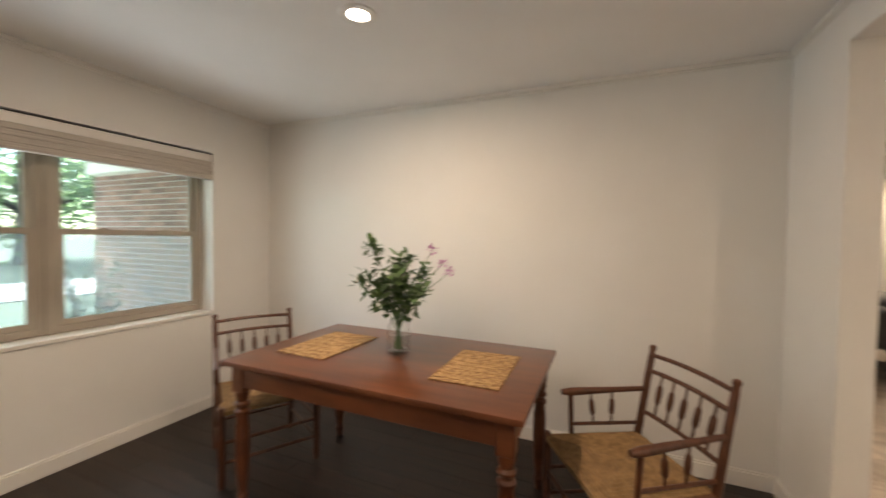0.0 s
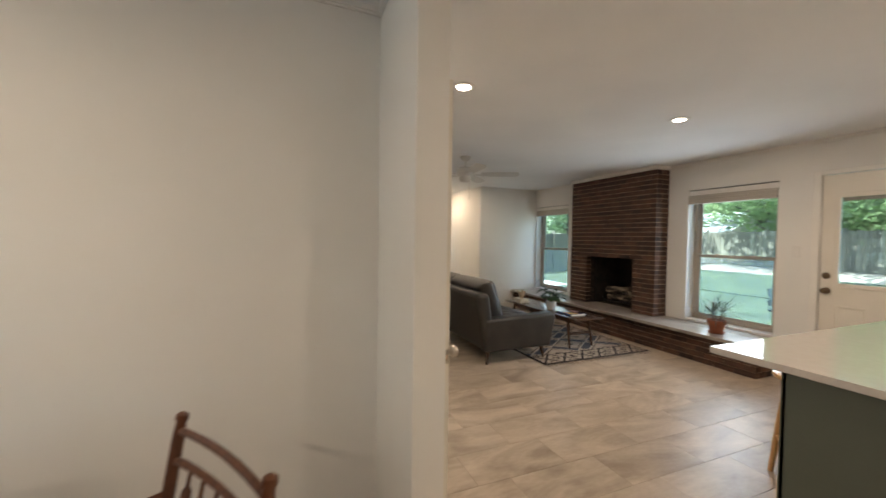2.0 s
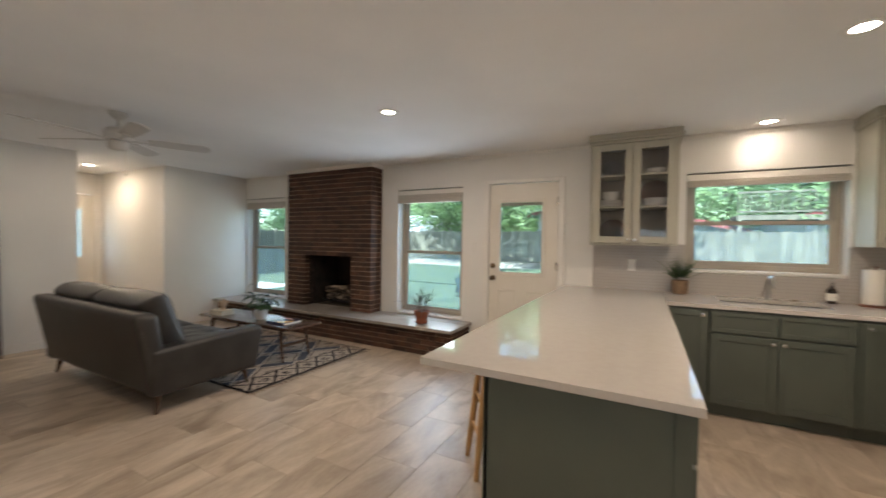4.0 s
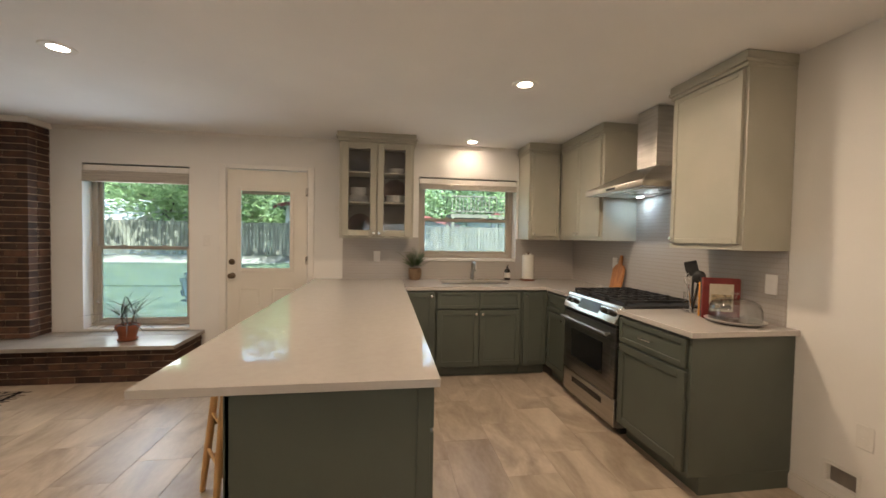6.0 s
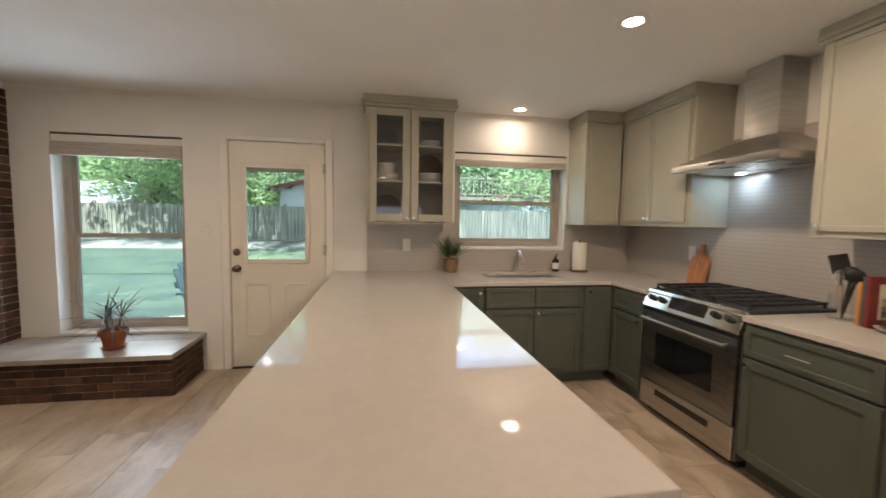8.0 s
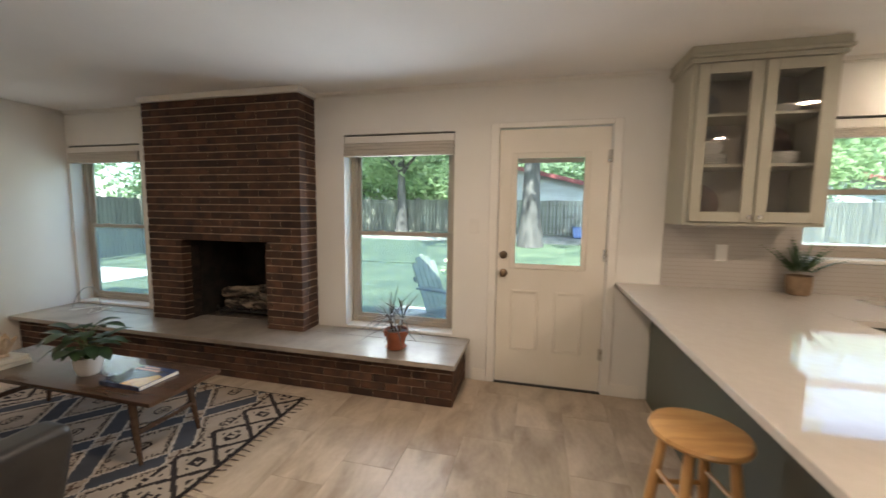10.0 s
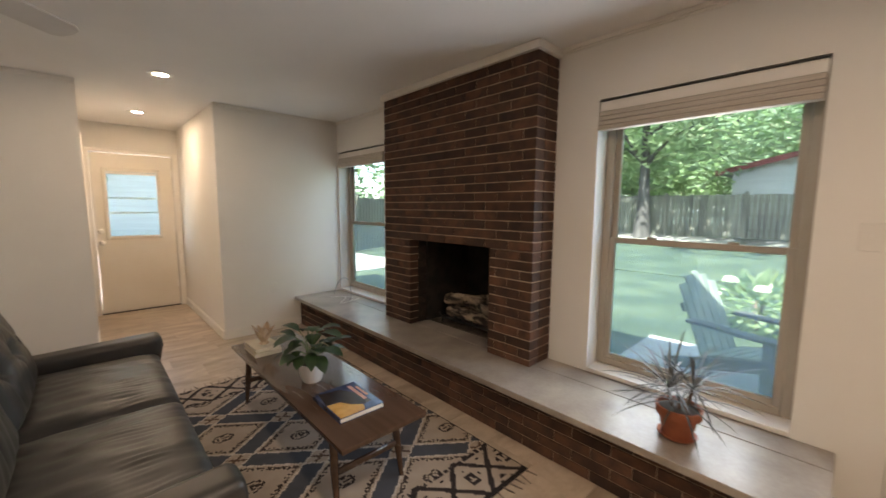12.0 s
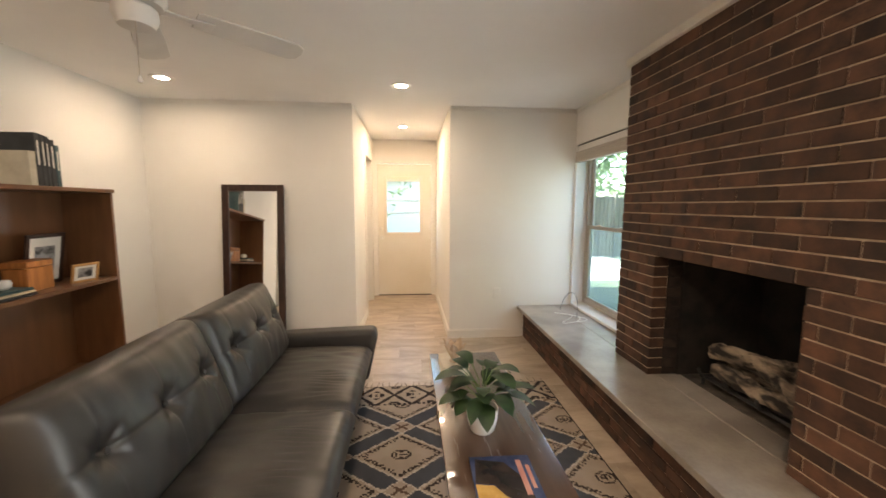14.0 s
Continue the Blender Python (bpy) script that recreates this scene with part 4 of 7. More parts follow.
drawer = part("warming_drawer", Geo().box(0.006, W - 0.006, 0.004, 0.03, 0.055, 0.245), STEEL, e, "brushed steel warming drawer", 0.005)
part("drawer_slot", Geo().box(0.16, W - 0.16, 0.001, 0.004, 0.165, 0.205), BLACK, drawer)
g = Geo()
tilt = pose(0, 0.0, 0.775, -24, 0, 0)
g.box(0.0, W, -0.012, 0.03, 0.0, 0.135, turn=tilt)
panel = part("control_panel", g, CHROME, e, "bright steel slanted control panel", 0.004)
part("display", Geo().box(0.235, W - 0.235, -0.016, -0.012, 0.030, 0.112, turn=tilt), BLACKGLASS, panel, "black glass display")
for x in (0.075, 0.165, W - 0.165, W - 0.075):
    part("control_knob", Geo().lathe([(0.021, 0.0), (0.021, 0.010), (0.017, 0.030), (0.0, 0.031)], seg=16, m=tilt @ pose(x, -0.012, 0.070, 90)), BLACK, panel, "black control knob")
part("cooktop", Geo().box(0.0, W, 0.055, D, 0.88, 0.902), BLACK, e, "black enamel cooktop", 0.004)
for i in range(3):
    g = Geo()
    x0, x1 = 0.02 + i * (W - 0.04) / 3 + 0.004, 0.02 + (i + 1) * (W - 0.04) / 3 - 0.004
    for x in (x0 + 0.006, (x0 + x1) / 2, x1 - 0.006):
        g.box(x - 0.006, x + 0.006, 0.085, D - 0.045, 0.922, 0.938)
    for k in range(7):
        y = 0.09 + k * (D - 0.145) / 6
        g.box(x0, x1, y - 0.005, y + 0.005, 0.920, 0.936)
    for x in (x0 + 0.006, x1 - 0.006):
        for y in (0.09, D - 0.055):
            g.box(x - 0.007, x + 0.007, y - 0.007, y + 0.007, 0.902, 0.925)
    part("pan_grate", g, BLACK, e, "cast iron pan grate", 0.0015)
for x in (0.15, W / 2, W - 0.15):
    for y in (0.20, D - 0.17):
        part("burner", Geo().lathe([(0.045, 0.0), (0.045, 0.008), (0.032, 0.010), (0.030, 0.017), (0.0, 0.018)], (x, y, 0.902), 18), BLACK, e)

# hood
e = thing("range_hood", (RX1, YS, 1.735), "stainless steel chimney hood above the range", "range hood", rz=180)
W = RX1 - RX0
D = 0.50
vs = [(0, -D, 0.0), (W, -D, 0.0), (W, 0, 0.0), (0, 0, 0.0), (0, -D, 0.045), (W, -D, 0.045), (W, 0, 0.045), (0, 0, 0.045), (W / 2 - 0.12, -0.21, 0.20), (W / 2 + 0.12, -0.21, 0.20), (W / 2 + 0.12, 0, 0.20), (W / 2 - 0.12, 0, 0.20)]
g = Geo().add([(x, -0.001 + (y if y < 0 else 0), z) for x, y, z in vs], [(3, 2, 1, 0), (0, 1, 5, 4), (1, 2, 6, 5), (2, 3, 7, 6), (3, 0, 4, 7), (4, 5, 9, 8), (5, 6, 10, 9), (6, 7, 11, 10), (7, 4, 8, 11), (8, 9, 10, 11)])
canopy = part("canopy", g, STEEL, e, bevel=0.002)
part("chimney", Geo().box(W / 2 - 0.115, W / 2 + 0.115, -0.202, -0.001, 0.20, CEIL - 1.735 - 0.004), STEEL, e, "tall steel flue cover", 0.002)
part("control_strip", Geo().box(W / 2 - 0.06, W / 2 + 0.06, -D - 0.003, -D - 0.001, 0.014, 0.030), BLACK, canopy)
part("filter", Geo().box(0.05, W - 0.05, -D + 0.05, -0.05, -0.006, 0.0), NICKEL, canopy)
HOODGLOW = glow("hood_glow", (0.75, 0.88, 1.0), 5.0)
part("hood_lamp", Geo().lathe([(0.0, -0.008), (0.028, -0.008), (0.03, -0.006)], (0.18, -0.10, 0), 16), HOODGLOW, canopy)
lamp = new("hood_light", bpy.data.lights.new("hood_light", "AREA"))
lamp.data.shape, lamp.data.size, lamp.data.energy, lamp.data.color = "DISK", 0.05, 0.16, (0.52, 0.78, 1.0)
lamp.matrix_world = pose(RX1 - 0.18, YS + 0.10, 1.723)


# small kitchen things
def outlet(at, rz, label="white duplex wall outlet", kind="outlet"):
    e = thing("wall_" + kind, at, label, kind, "wall outlets", rz)
    part("plate", Geo().box(-0.036, 0.036, -0.006, 0.0, -0.058, 0.058), PLASTIC, e, bevel=0.003)
    if kind == "outlet":
        for z in (-0.02, 0.02):
            part("socket", Geo().lathe([(0.016, 0.0), (0.016, 0.002), (0.0, 0.002)], seg=14, m=pose(0, -0.006, z, 90)).box(-0.007, -0.005, -0.0092, -0.008, z - 0.005, z + 0.005).box(0.005, 0.007, -0.0092, -0.008, z - 0.005, z + 0.005), PLASTIC, e)
    else:
        part("toggle", Geo().box(-0.005, 0.005, -0.018, -0.006, -0.004, 0.012), PLASTIC, e, bevel=0.002)


outlet((XE - 0.0085, 1.404, 1.135), -90)
outlet((XE - 0.0085, -0.36, 1.13), -90)
outlet((2.905, YS + 0.0085, 1.115), 180)
outlet((4.44, YS + 0.0085, 1.13), 180)
outlet((2.445, YS, 0.45), 180)
outlet((4.488, YN, 0.483), 0)
outlet((XE, 3.152, 1.285), -90, "white wall light switch beside the patio door", "switch")
e = thing("wall_vent", (2.534, YS, 0.1975), "square recessed air vent low in the kitchen wall", "vent", rz=180)
part("frame", Geo().box(-0.080, 0.080, -0.005, 0.0, 0.048, 0.062).box(-0.080, 0.080, -0.005, 0.0, -0.062, -0.048).box(-0.080, -0.066, -0.005, 0, -0.048, 0.048).box(0.066, 0.080, -0.005, 0, -0.048, 0.048), PLASTIC, e, bevel=0.001)
part("backing", Geo().box(-0.064, 0.064, 0.03, 0.04, -0.045, 0.045), surface("vent_shadow", (0.18, 0.16, 0.14), (0.24, 0.21, 0.18), 0.8, 8), e)

# faucet
e = thing("faucet", (5.205, 0.335, TOPZ), "brushed steel arched kitchen faucet beside the sink", "faucet")
part("base", Geo().lathe([(0.028, 0), (0.028, 0.008), (0.022, 0.012), (0.020, 0.075), (0.018, 0.08), (0.0, 0.08)], seg=18), STEEL, e)
part("spout", Geo().tube([(0, 0, 0.07)] + [(-0.075 + 0.075 * math.cos(a), 0, 0.13 + 0.07 * math.sin(a)) for a in np.linspace(0, math.pi * 0.86, 9)] + [(-0.165, 0, 0.115)], 0.013, 10), STEEL, e)
part("lever", Geo().tube([(0, 0, 0.09), (0.01, -0.03, 0.15), (0.012, -0.045, 0.205)], [0.011, 0.009, 0.007], 8), STEEL, e)
# soap bottle
e = thing("soap_bottle", (5.20, -0.075, TOPZ), "brown glass soap pump bottle with pale label", "soap bottle")
BROWNGL = surface("brown_glass", (0.012, 0.006, 0.003), (0.02, 0.010, 0.005), 0.12, 5, bump=0.0)
part("bottle", Geo().lathe([(0.030, 0), (0.032, 0.004), (0.032, 0.105), (0.026, 0.120), (0.012, 0.128), (0.012, 0.138), (0, 0.138)], seg=20), BROWNGL, e)
part("label", Geo().lathe([(0.0322, 0.025), (0.0326, 0.025), (0.0326, 0.085), (0.0322, 0.085)], seg=20), PAPER, e, "cream paper label")
part("pump", Geo().lathe([(0.013, 0.139), (0.013, 0.150), (0.004, 0.152), (0.004, 0.172), (0, 0.172)], seg=12).tube([(0, 0, 0.170), (-0.035, 0, 0.168)], 0.005, 8), BLACK, e, "black pump head")
# drain stopper on the counter
tagged(part("sink_stopper", Geo().lathe([(0.022, 0), (0.024, 0.006), (0.012, 0.012), (0.0, 0.013)], (5.19, 0.16, TOPZ), 16), BRONZE), "small dark sink stopper on the worktop", "stopper")
# paper towel
e = thing("paper_towel", (5.17, -0.31, TOPZ), "white paper towel roll on a wooden stand", "paper towel")
part("stand", Geo().lathe([(0.085, 0), (0.085, 0.014), (0.078, 0.018), (0.0, 0.018)], seg=28), CHERRY, e, "reddish wooden base")
part("roll", Geo().lathe([(0.020, 0.019), (0.064, 0.019), (0.066, 0.025), (0.066, 0.285), (0.064, 0.290), (0.020, 0.290)], seg=32), PAPER, e, "white paper roll")
part("post", Geo().lathe([(0.008, 0.018), (0.008, 0.305), (0.012, 0.312), (0, 0.322)], seg=12), CHERRY, e)
# cutting board leaning on the splash
e = thing("cutting_board", (4.33, YS + 0.075, TOPZ), "orange-brown wooden paddle board leaning on the backsplash", "cutting board")
BOARD = surface("board_wood", (0.33, 0.12, 0.03), (0.50, 0.20, 0.06), 0.45, 6, (8, 8, 0.8), bump=0.04)
m = pose(0, 0, 0.001, 11, 0, 0)
out = [(-0.085, 0.0), (0.085, 0.0), (0.088, 0.20), (0.060, 0.235), (0.022, 0.25), (0.018, 0.335), (-0.018, 0.335), (-0.022, 0.25), (-0.060, 0.235), (-0.088, 0.20)]
vs = [m @ Vector((x, y, z)) for y in (-0.009, 0.009) for x, z in out]
n = len(out)
part("board", Geo().add(vs, [tuple(range(n)), tuple(range(n, 2 * n))[::-1]] + [(i, n + i, n + (i + 1) % n, (i + 1) % n) for i in range(n)]), BOARD, e, bevel=0.003)
# utensil crock
e = thing("utensil_crock", (3.250, -0.71, TOPZ), "pale utensil crock with black cooking tools", "utensil crock")
part("crock", Geo().lathe([(0.045, 0), (0.048, 0.005), (0.048, 0.13), (0.050, 0.135), (0.044, 0.135), (0.044, 0.01), (0, 0.01)], seg=22), CLEAR, e, "clear crock")
for i, (dx, dy, hh, kind) in enumerate(((0.010, -0.012, 0.33, "turner"), (-0.02, 0.0, 0.27, "spoon"), (0.0, -0.02, 0.28, "ladle"), (-0.01, 0.02, 0.25, "whisk"))):
    g = Geo().tube([(dx * 0.3, dy * 0.3, 0.012), (dx * 2.6, dy * 2.6, hh * 0.75)], 0.0075, 8)
    top = Vector((dx * 2.6, dy * 2.6, hh * 0.75))
    if kind == "turner":
        g.box(-0.038, 0.038, -0.004, 0.004, -0.004, 0.095, turn=Matrix.Translation(top) @ pose(0, 0, 0, 0, 14, 35))
    elif kind == "whisk":
        for k in range(5):
            a = k * math.pi / 5
            g.tube([top + Vector((0.025 * math.cos(a) * math.sin(s), 0.025 * math.sin(a) * math.sin(s), 0.08 * (1 - math.cos(s)) / 2)) for s in np.linspace(0, math.pi, 7)], 0.0015, 5)
    else:
        g.lathe([(0.0, -0.006), (0.030, -0.002), (0.040, 0.008), (0.038, 0.009), (0.0, -0.001)], seg=16, m=Matrix.Translation(top + Vector((0, 0, 0.03))) @ pose(0, 0, 0, 75, 0, 30 * i))
    part(kind, g, CHROME if kind == "whisk" else BLACK, e, "black " + kind if kind != "whisk" else "wire whisk")
# cookbooks and a framed picture
SPINE = [surface("book_%s" % c, a, b, 0.55, 12, bump=0.05) for c, a, b in (("orange", (0.55, 0.22, 0.02), (0.66, 0.29, 0.04)), ("cream", (0.50, 0.44, 0.33), (0.6, 0.54, 0.42)), ("red", (0.14, 0.012, 0.012), (0.20, 0.022, 0.018)), ("dark", (0.018, 0.02, 0.022), (0.035, 0.037, 0.04)), ("teal", (0.03, 0.07, 0.08), (0.05, 0.10, 0.11)))]


def book(name, at, size, rz, cover, label, category="book", group="", tilt=(0, 0)):
    """A closed book: cover boards, spine and page block. size: thickness x, depth y, height z."""
    t, d, h = size
    e = thing(name, at, label, category, group)
    e.matrix_world = pose(*at, tilt[0], tilt[1], rz)
    part("cover", Geo().box(0, 0.003, 0, d, 0, h).box(t - 0.003, t, 0, d, 0, h).box(0.003, t - 0.003, 0, 0.003, 0, h), cover, e, bevel=0.001)
    part("pages", Geo().box(0.003, t - 0.003, 0.003, d - 0.005, 0.004, h - 0.004), PAPER, e, "cream page block")
    return e


books_at = pose(3.125, -0.665, TOPZ, 0, 0, 152)
e = book("cookbook", (0, 0, 0), (0.032, 0.195, 0.25), 0, SPINE[2], "red cookbook with a food picture on its cover", group="cookbooks")
e.matrix_world = books_at
part("cover_mount", Geo().box(0.0322, 0.0328, 0.035, 0.160, 0.045, 0.215), SPINE[1], e, "cream printed panel")
part("cover_picture", Geo().box(0.033, 0.0334, 0.045, 0.150, 0.060, 0.150), surface("food_print", (0.02, 0.018, 0.012), (0.42, 0.33, 0.20), 0.5, 26, bump=0.0, contrast=(0.42, 0.58)), e, "dark printed dish")
book("cookbook", (0, 0, 0), (0.020, 0.17, 0.245), 0, SPINE[4], "dull green cookbook standing on the worktop", group="cookbooks").matrix_world = books_at @ pose(-0.021, 0.0, 0)
book("cookbook", (0, 0, 0), (0.022, 0.17, 0.215), 0, SPINE[0], "orange cookbook standing on the worktop", group="cookbooks").matrix_world = books_at @ pose(-0.044, -0.004, 0)
# cake dome
e = thing("cake_stand", (2.945, -0.725, TOPZ), "clear glass cake dome on a silver plate", "cake dome")
part("plate", Geo().lathe([(0.0, 0.0), (0.08, 0.0), (0.132, 0.012), (0.137, 0.018), (0.127, 0.018), (0.08, 0.008), (0.0, 0.008)], seg=36), surface("silver_plate", (0.52, 0.50, 0.47), (0.60, 0.58, 0.55), 0.3, 6, bump=0.0, metal=0.4), e, "silver plate")
e.scale = (1.1, 1.1, 1.12)
DOMEGLASS = glass("dome_glass", (0.965, 0.97, 0.965), 0.04, 0.16)
part("dome", Geo().lathe([(0.118, 0.018), (0.118, 0.075), (0.105, 0.105), (0.07, 0.125), (0.0, 0.132), (0.0, 0.129), (0.068, 0.122), (0.102, 0.103), (0.115, 0.075), (0.115, 0.018)], seg=36), DOMEGLASS, e, "clear glass dome")
part("dome_knob", Geo().lathe([(0.008, 0.131), (0.008, 0.142), (0.016, 0.150), (0.014, 0.162), (0.0, 0.166)], seg=16), DOMEGLASS, e)


# stools
def stool(x, y, rz):
    e = thing("bar_stool", (x, y, 0), "round honey pine bar stool beside the island", "stool", "stools at the island", rz)
    part("seat", Geo().lathe([(0.0, 0.605), (0.145, 0.605), (0.158, 0.612), (0.162, 0.622), (0.158, 0.634), (0.14, 0.640), (0.0, 0.637)], seg=40), PINE, e)
    feet = [(0.185 * math.cos(a), 0.185 * math.sin(a)) for a in (math.pi / 4 + k * math.pi / 2 for k in range(4))]
    tops = [(0.105 * math.cos(a), 0.105 * math.sin(a)) for a in (math.pi / 4 + k * math.pi / 2 for k in range(4))]
    at = lambda k, z: (feet[k % 4][0] + (tops[k % 4][0] - feet[k % 4][0]) * z / 0.606, feet[k % 4][1] + (tops[k % 4][1] - feet[k % 4][1]) * z / 0.606, z)
    for k in range(4):
        part("leg", Geo().tube([at(k, 0.0), at(k, 0.2), at(k, 0.45), at(k, 0.606)], [0.014, 0.019, 0.019, 0.017], 12), PINE, e)
    for k in range(4):
        for z in ((0.18, 0.36) if k % 2 else (0.23, 0.42)):
            part("rung", Geo().tube([at(k, z), at(k + 1, z)], 0.0095, 10), PINE, e)


stool(3.735, 2.065, 12)
stool(3.10, 2.065, 35)

e = thing("potted_plant", (5.205, 0.985, TOPZ), "small green fern in a brown pot on the worktop", "plant")
fern = e
part("pot", Geo().lathe([(0.045, 0), (0.052, 0.006), (0.058, 0.05), (0.058, 0.098), (0.053, 0.102), (0.050, 0.098), (0.048, 0.06), (0.0, 0.05)], seg=26), surface("stoneware", (0.14, 0.085, 0.045), (0.26, 0.17, 0.10), 0.5, 14, bump=0.1), e, "brown stoneware pot")
part("soil", Geo().lathe([(0.0, 0.085), (0.051, 0.083)], seg=16), SOIL, e)
rnd, g = random.Random(6), Geo()
for i in range(34):
    a, up, L = i * 2.399, rnd.uniform(0.6, 1.45), rnd.uniform(0.17, 0.29)
    d = Vector((math.cos(a) * math.cos(up), math.sin(a) * math.cos(up), math.sin(up)))
    b, side = Vector((0, 0, 0.085)), Vector((-math.sin(a), math.cos(a), 0))
    for k in range(9):
        f = 0.25 + 0.75 * k / 8
        c = b + d * L * f - Vector((0, 0, 0.05 * f * f))
        for q in (-1, 1):
            leaf_geo(g, c, c + (side * q + d * 0.5).normalized() * 0.042 * (1.15 - f), 0.008, 0.002, 0.2, 2)
part("fronds", g, LEAFLIGHT, e, "feathery fern fronds")
fern.scale = (1.2, 1.2, 1.25)

# ---------- living room ----------
def cushion(w, d, t, buttons=(), crown=0.03, nx=44, ny=30, wrinkle=0.004, seed=0.0, edge=9.0, pleats=0.0):
    """A stuffed leather cushion, w by d, lying in x and y, t thick, with button dimples on its top."""
    g, vs = Geo(), []
    for top in (1, 0):
        for j in range(ny + 1):
            for i in range(nx + 1):
                u, v = i / nx, j / ny
                a, b = abs(2 * u - 1), abs(2 * v - 1)
                round_ = max(0.0, (1 - a ** edge) * (1 - b ** edge)) ** 0.5
                x, y = w * u, d * v
                if top:
                    z = t * 0.5 + t * 0.5 * round_ + crown * (1 - a * a) * (1 - b * b)
                    z += wrinkle * noise.noise(Vector((x * 7 + seed, y * 16, seed))) * round_
                    z += pleats * math.sin(v * 150 + 7.0 * noise.noise(Vector((x * 4, y * 5, seed)))) * max(0.0, 0.30 - abs(u - 0.72)) * 2.2 * max(0.0, 0.15 + noise.noise(Vector((x * 5, y * 6, seed + 4)))) * round_
                    for bx, by in buttons:
                        q = math.hypot(x - bx, y - by)
                        z -= 0.036 * math.exp(-(q / 0.050) ** 2)
                        for dx, dy in ((1, 0), (-1, 0), (0, 1), (0, -1), (0.7, 0.7), (-0.7, 0.7), (0.7, -0.7), (-0.7, -0.7)):
                            along = (x - bx) * dx + (y - by) * dy
                            off = abs((x - bx) * dy - (y - by) * dx)
                            reach = 0.22 if dx * dy == 0 else 0.12
                            if 0 < along < reach:
                                z -= 0.0065 * (1 - along / reach) * math.exp(-(off / 0.009) ** 2)
                else:
                    z = t * 0.5 - t * 0.5 * round_
                vs.append((x, y, z))
    n = (nx + 1) * (ny + 1)
    fs = []
    for j in range(ny):
        for i in range(nx):
            a = j * (nx + 1) + i
            fs.append((a, a + 1, a + nx + 2, a + nx + 1))
            fs.append((n + a, n + a + nx + 1, n + a + nx + 2, n + a + 1))
    return g.add(vs, fs)


def placed(geo, m):
    geo.v = [tuple(m @ Vector(p)) for p in geo.v]
    return geo


# sofa: local x across its depth (front at +x), y along its length
SL = 2.0
e = thing("sofa", (2.36, 4.45, 0), "dark grey tufted leather sofa on tapered wooden legs", "sofa")
part("seat_frame", placed(cushion(0.80, SL - 0.08, 0.20, crown=0.0, wrinkle=0.0, edge=14), pose(0.10, 0.04, 0.145)), LEATHER, e, sharp=60)
for k in range(2):
    y0 = 0.163 + k * 0.837
    part("seat_cushion", placed(cushion(0.70, 0.837, 0.145, edge=14, crown=0.022, wrinkle=0.007, seed=3.1 * k + 1, pleats=0.007, nx=48, ny=110), pose(0.235, y0, 0.300)), LEATHER, e, sharp=60)
    bx = [(0.235, 0.15), (0.235, 0.415), (0.235, 0.68)]
    lean = pose(0.018, y0, 0.845) @ pose(0, 0, 0, 0, 71, 0)
    bc = part("back_cushion", placed(cushion(0.50, 0.838, 0.235, bx, crown=0.045, wrinkle=0.005, seed=7.7 * k + 2, edge=14, nx=80, ny=130), lean), LEATHER, e, sharp=60)
    for px, py in bx:
        part("button", Geo().lathe([(0.011, -0.003), (0.010, 0.002), (0.0, 0.005)], seg=12, m=lean @ pose(px, py, 0.242)), LEATHER, bc)
part("back_panel", Geo().prism([(0.055, 0.15), (0.20, 0.15), (0.10, 0.785), (-0.062, 0.785)], 0, SL - 0.03), LEATHER, e, bevel=0.065, seg=6).matrix_local = pose(-0.005, SL - 0.015, 0, 90)
for k, y0 in enumerate((0.0, SL - 0.165)):
    part("armrest", Geo().prism([(0.0, 0.15), (0.86, 0.15), (0.925, 0.46), (0.915, 0.535), (-0.005, 0.505)], 0, 0.155), LEATHER, e, bevel=0.045, seg=5).matrix_local = pose(0.04, y0 + 0.155 + 0.005, 0, 90)
for x, dx in ((0.13, -0.03), (0.82, 0.03)):
    for y, dy in ((0.10, -0.02), (SL - 0.10, 0.02)):
        part("leg", Geo().tube([(x, y, 0.155), (x + dx, y + dy, 0.0 if x < 0.5 else 0.012)], [0.026, 0.013], 12), WALNUT, e, "dark tapered wooden leg")

# coffee table
e = thing("coffee_table", (3.695, 4.555, 0), "long walnut coffee table on the rug", "table")
TW, TL, TH = 0.455, 1.61, 0.40
part("tabletop", Geo().box(0, TW, 0, TL, TH - 0.024, TH), WALNUT, e, bevel=0.005, seg=2)
part("apron", Geo().box(0.07, 0.09, 0.16, TL - 0.16, TH - 0.062, TH - 0.0245).box(TW - 0.09, TW - 0.07, 0.16, TL - 0.16, TH - 0.062, TH - 0.0245), WALNUT, e, bevel=0.002)
for y, s in ((0.20, -1), (TL - 0.20, 1)):
    for x, q in ((0.06, -1), (TW - 0.06, 1)):
        part("leg", Geo().tube([(x, y, TH - 0.0245), (x + q * 0.008, y + s * 0.025, 0.19), (x + q * 0.014, y + s * 0.055, 0.010)], [0.020, 0.019, 0.011], 12), WALNUT, e)
    part("stretcher", Geo().box(0.055, TW - 0.055, y + s * 0.027 - 0.009, y + s * 0.027 + 0.009, 0.165, 0.197), WALNUT, e, bevel=0.004)


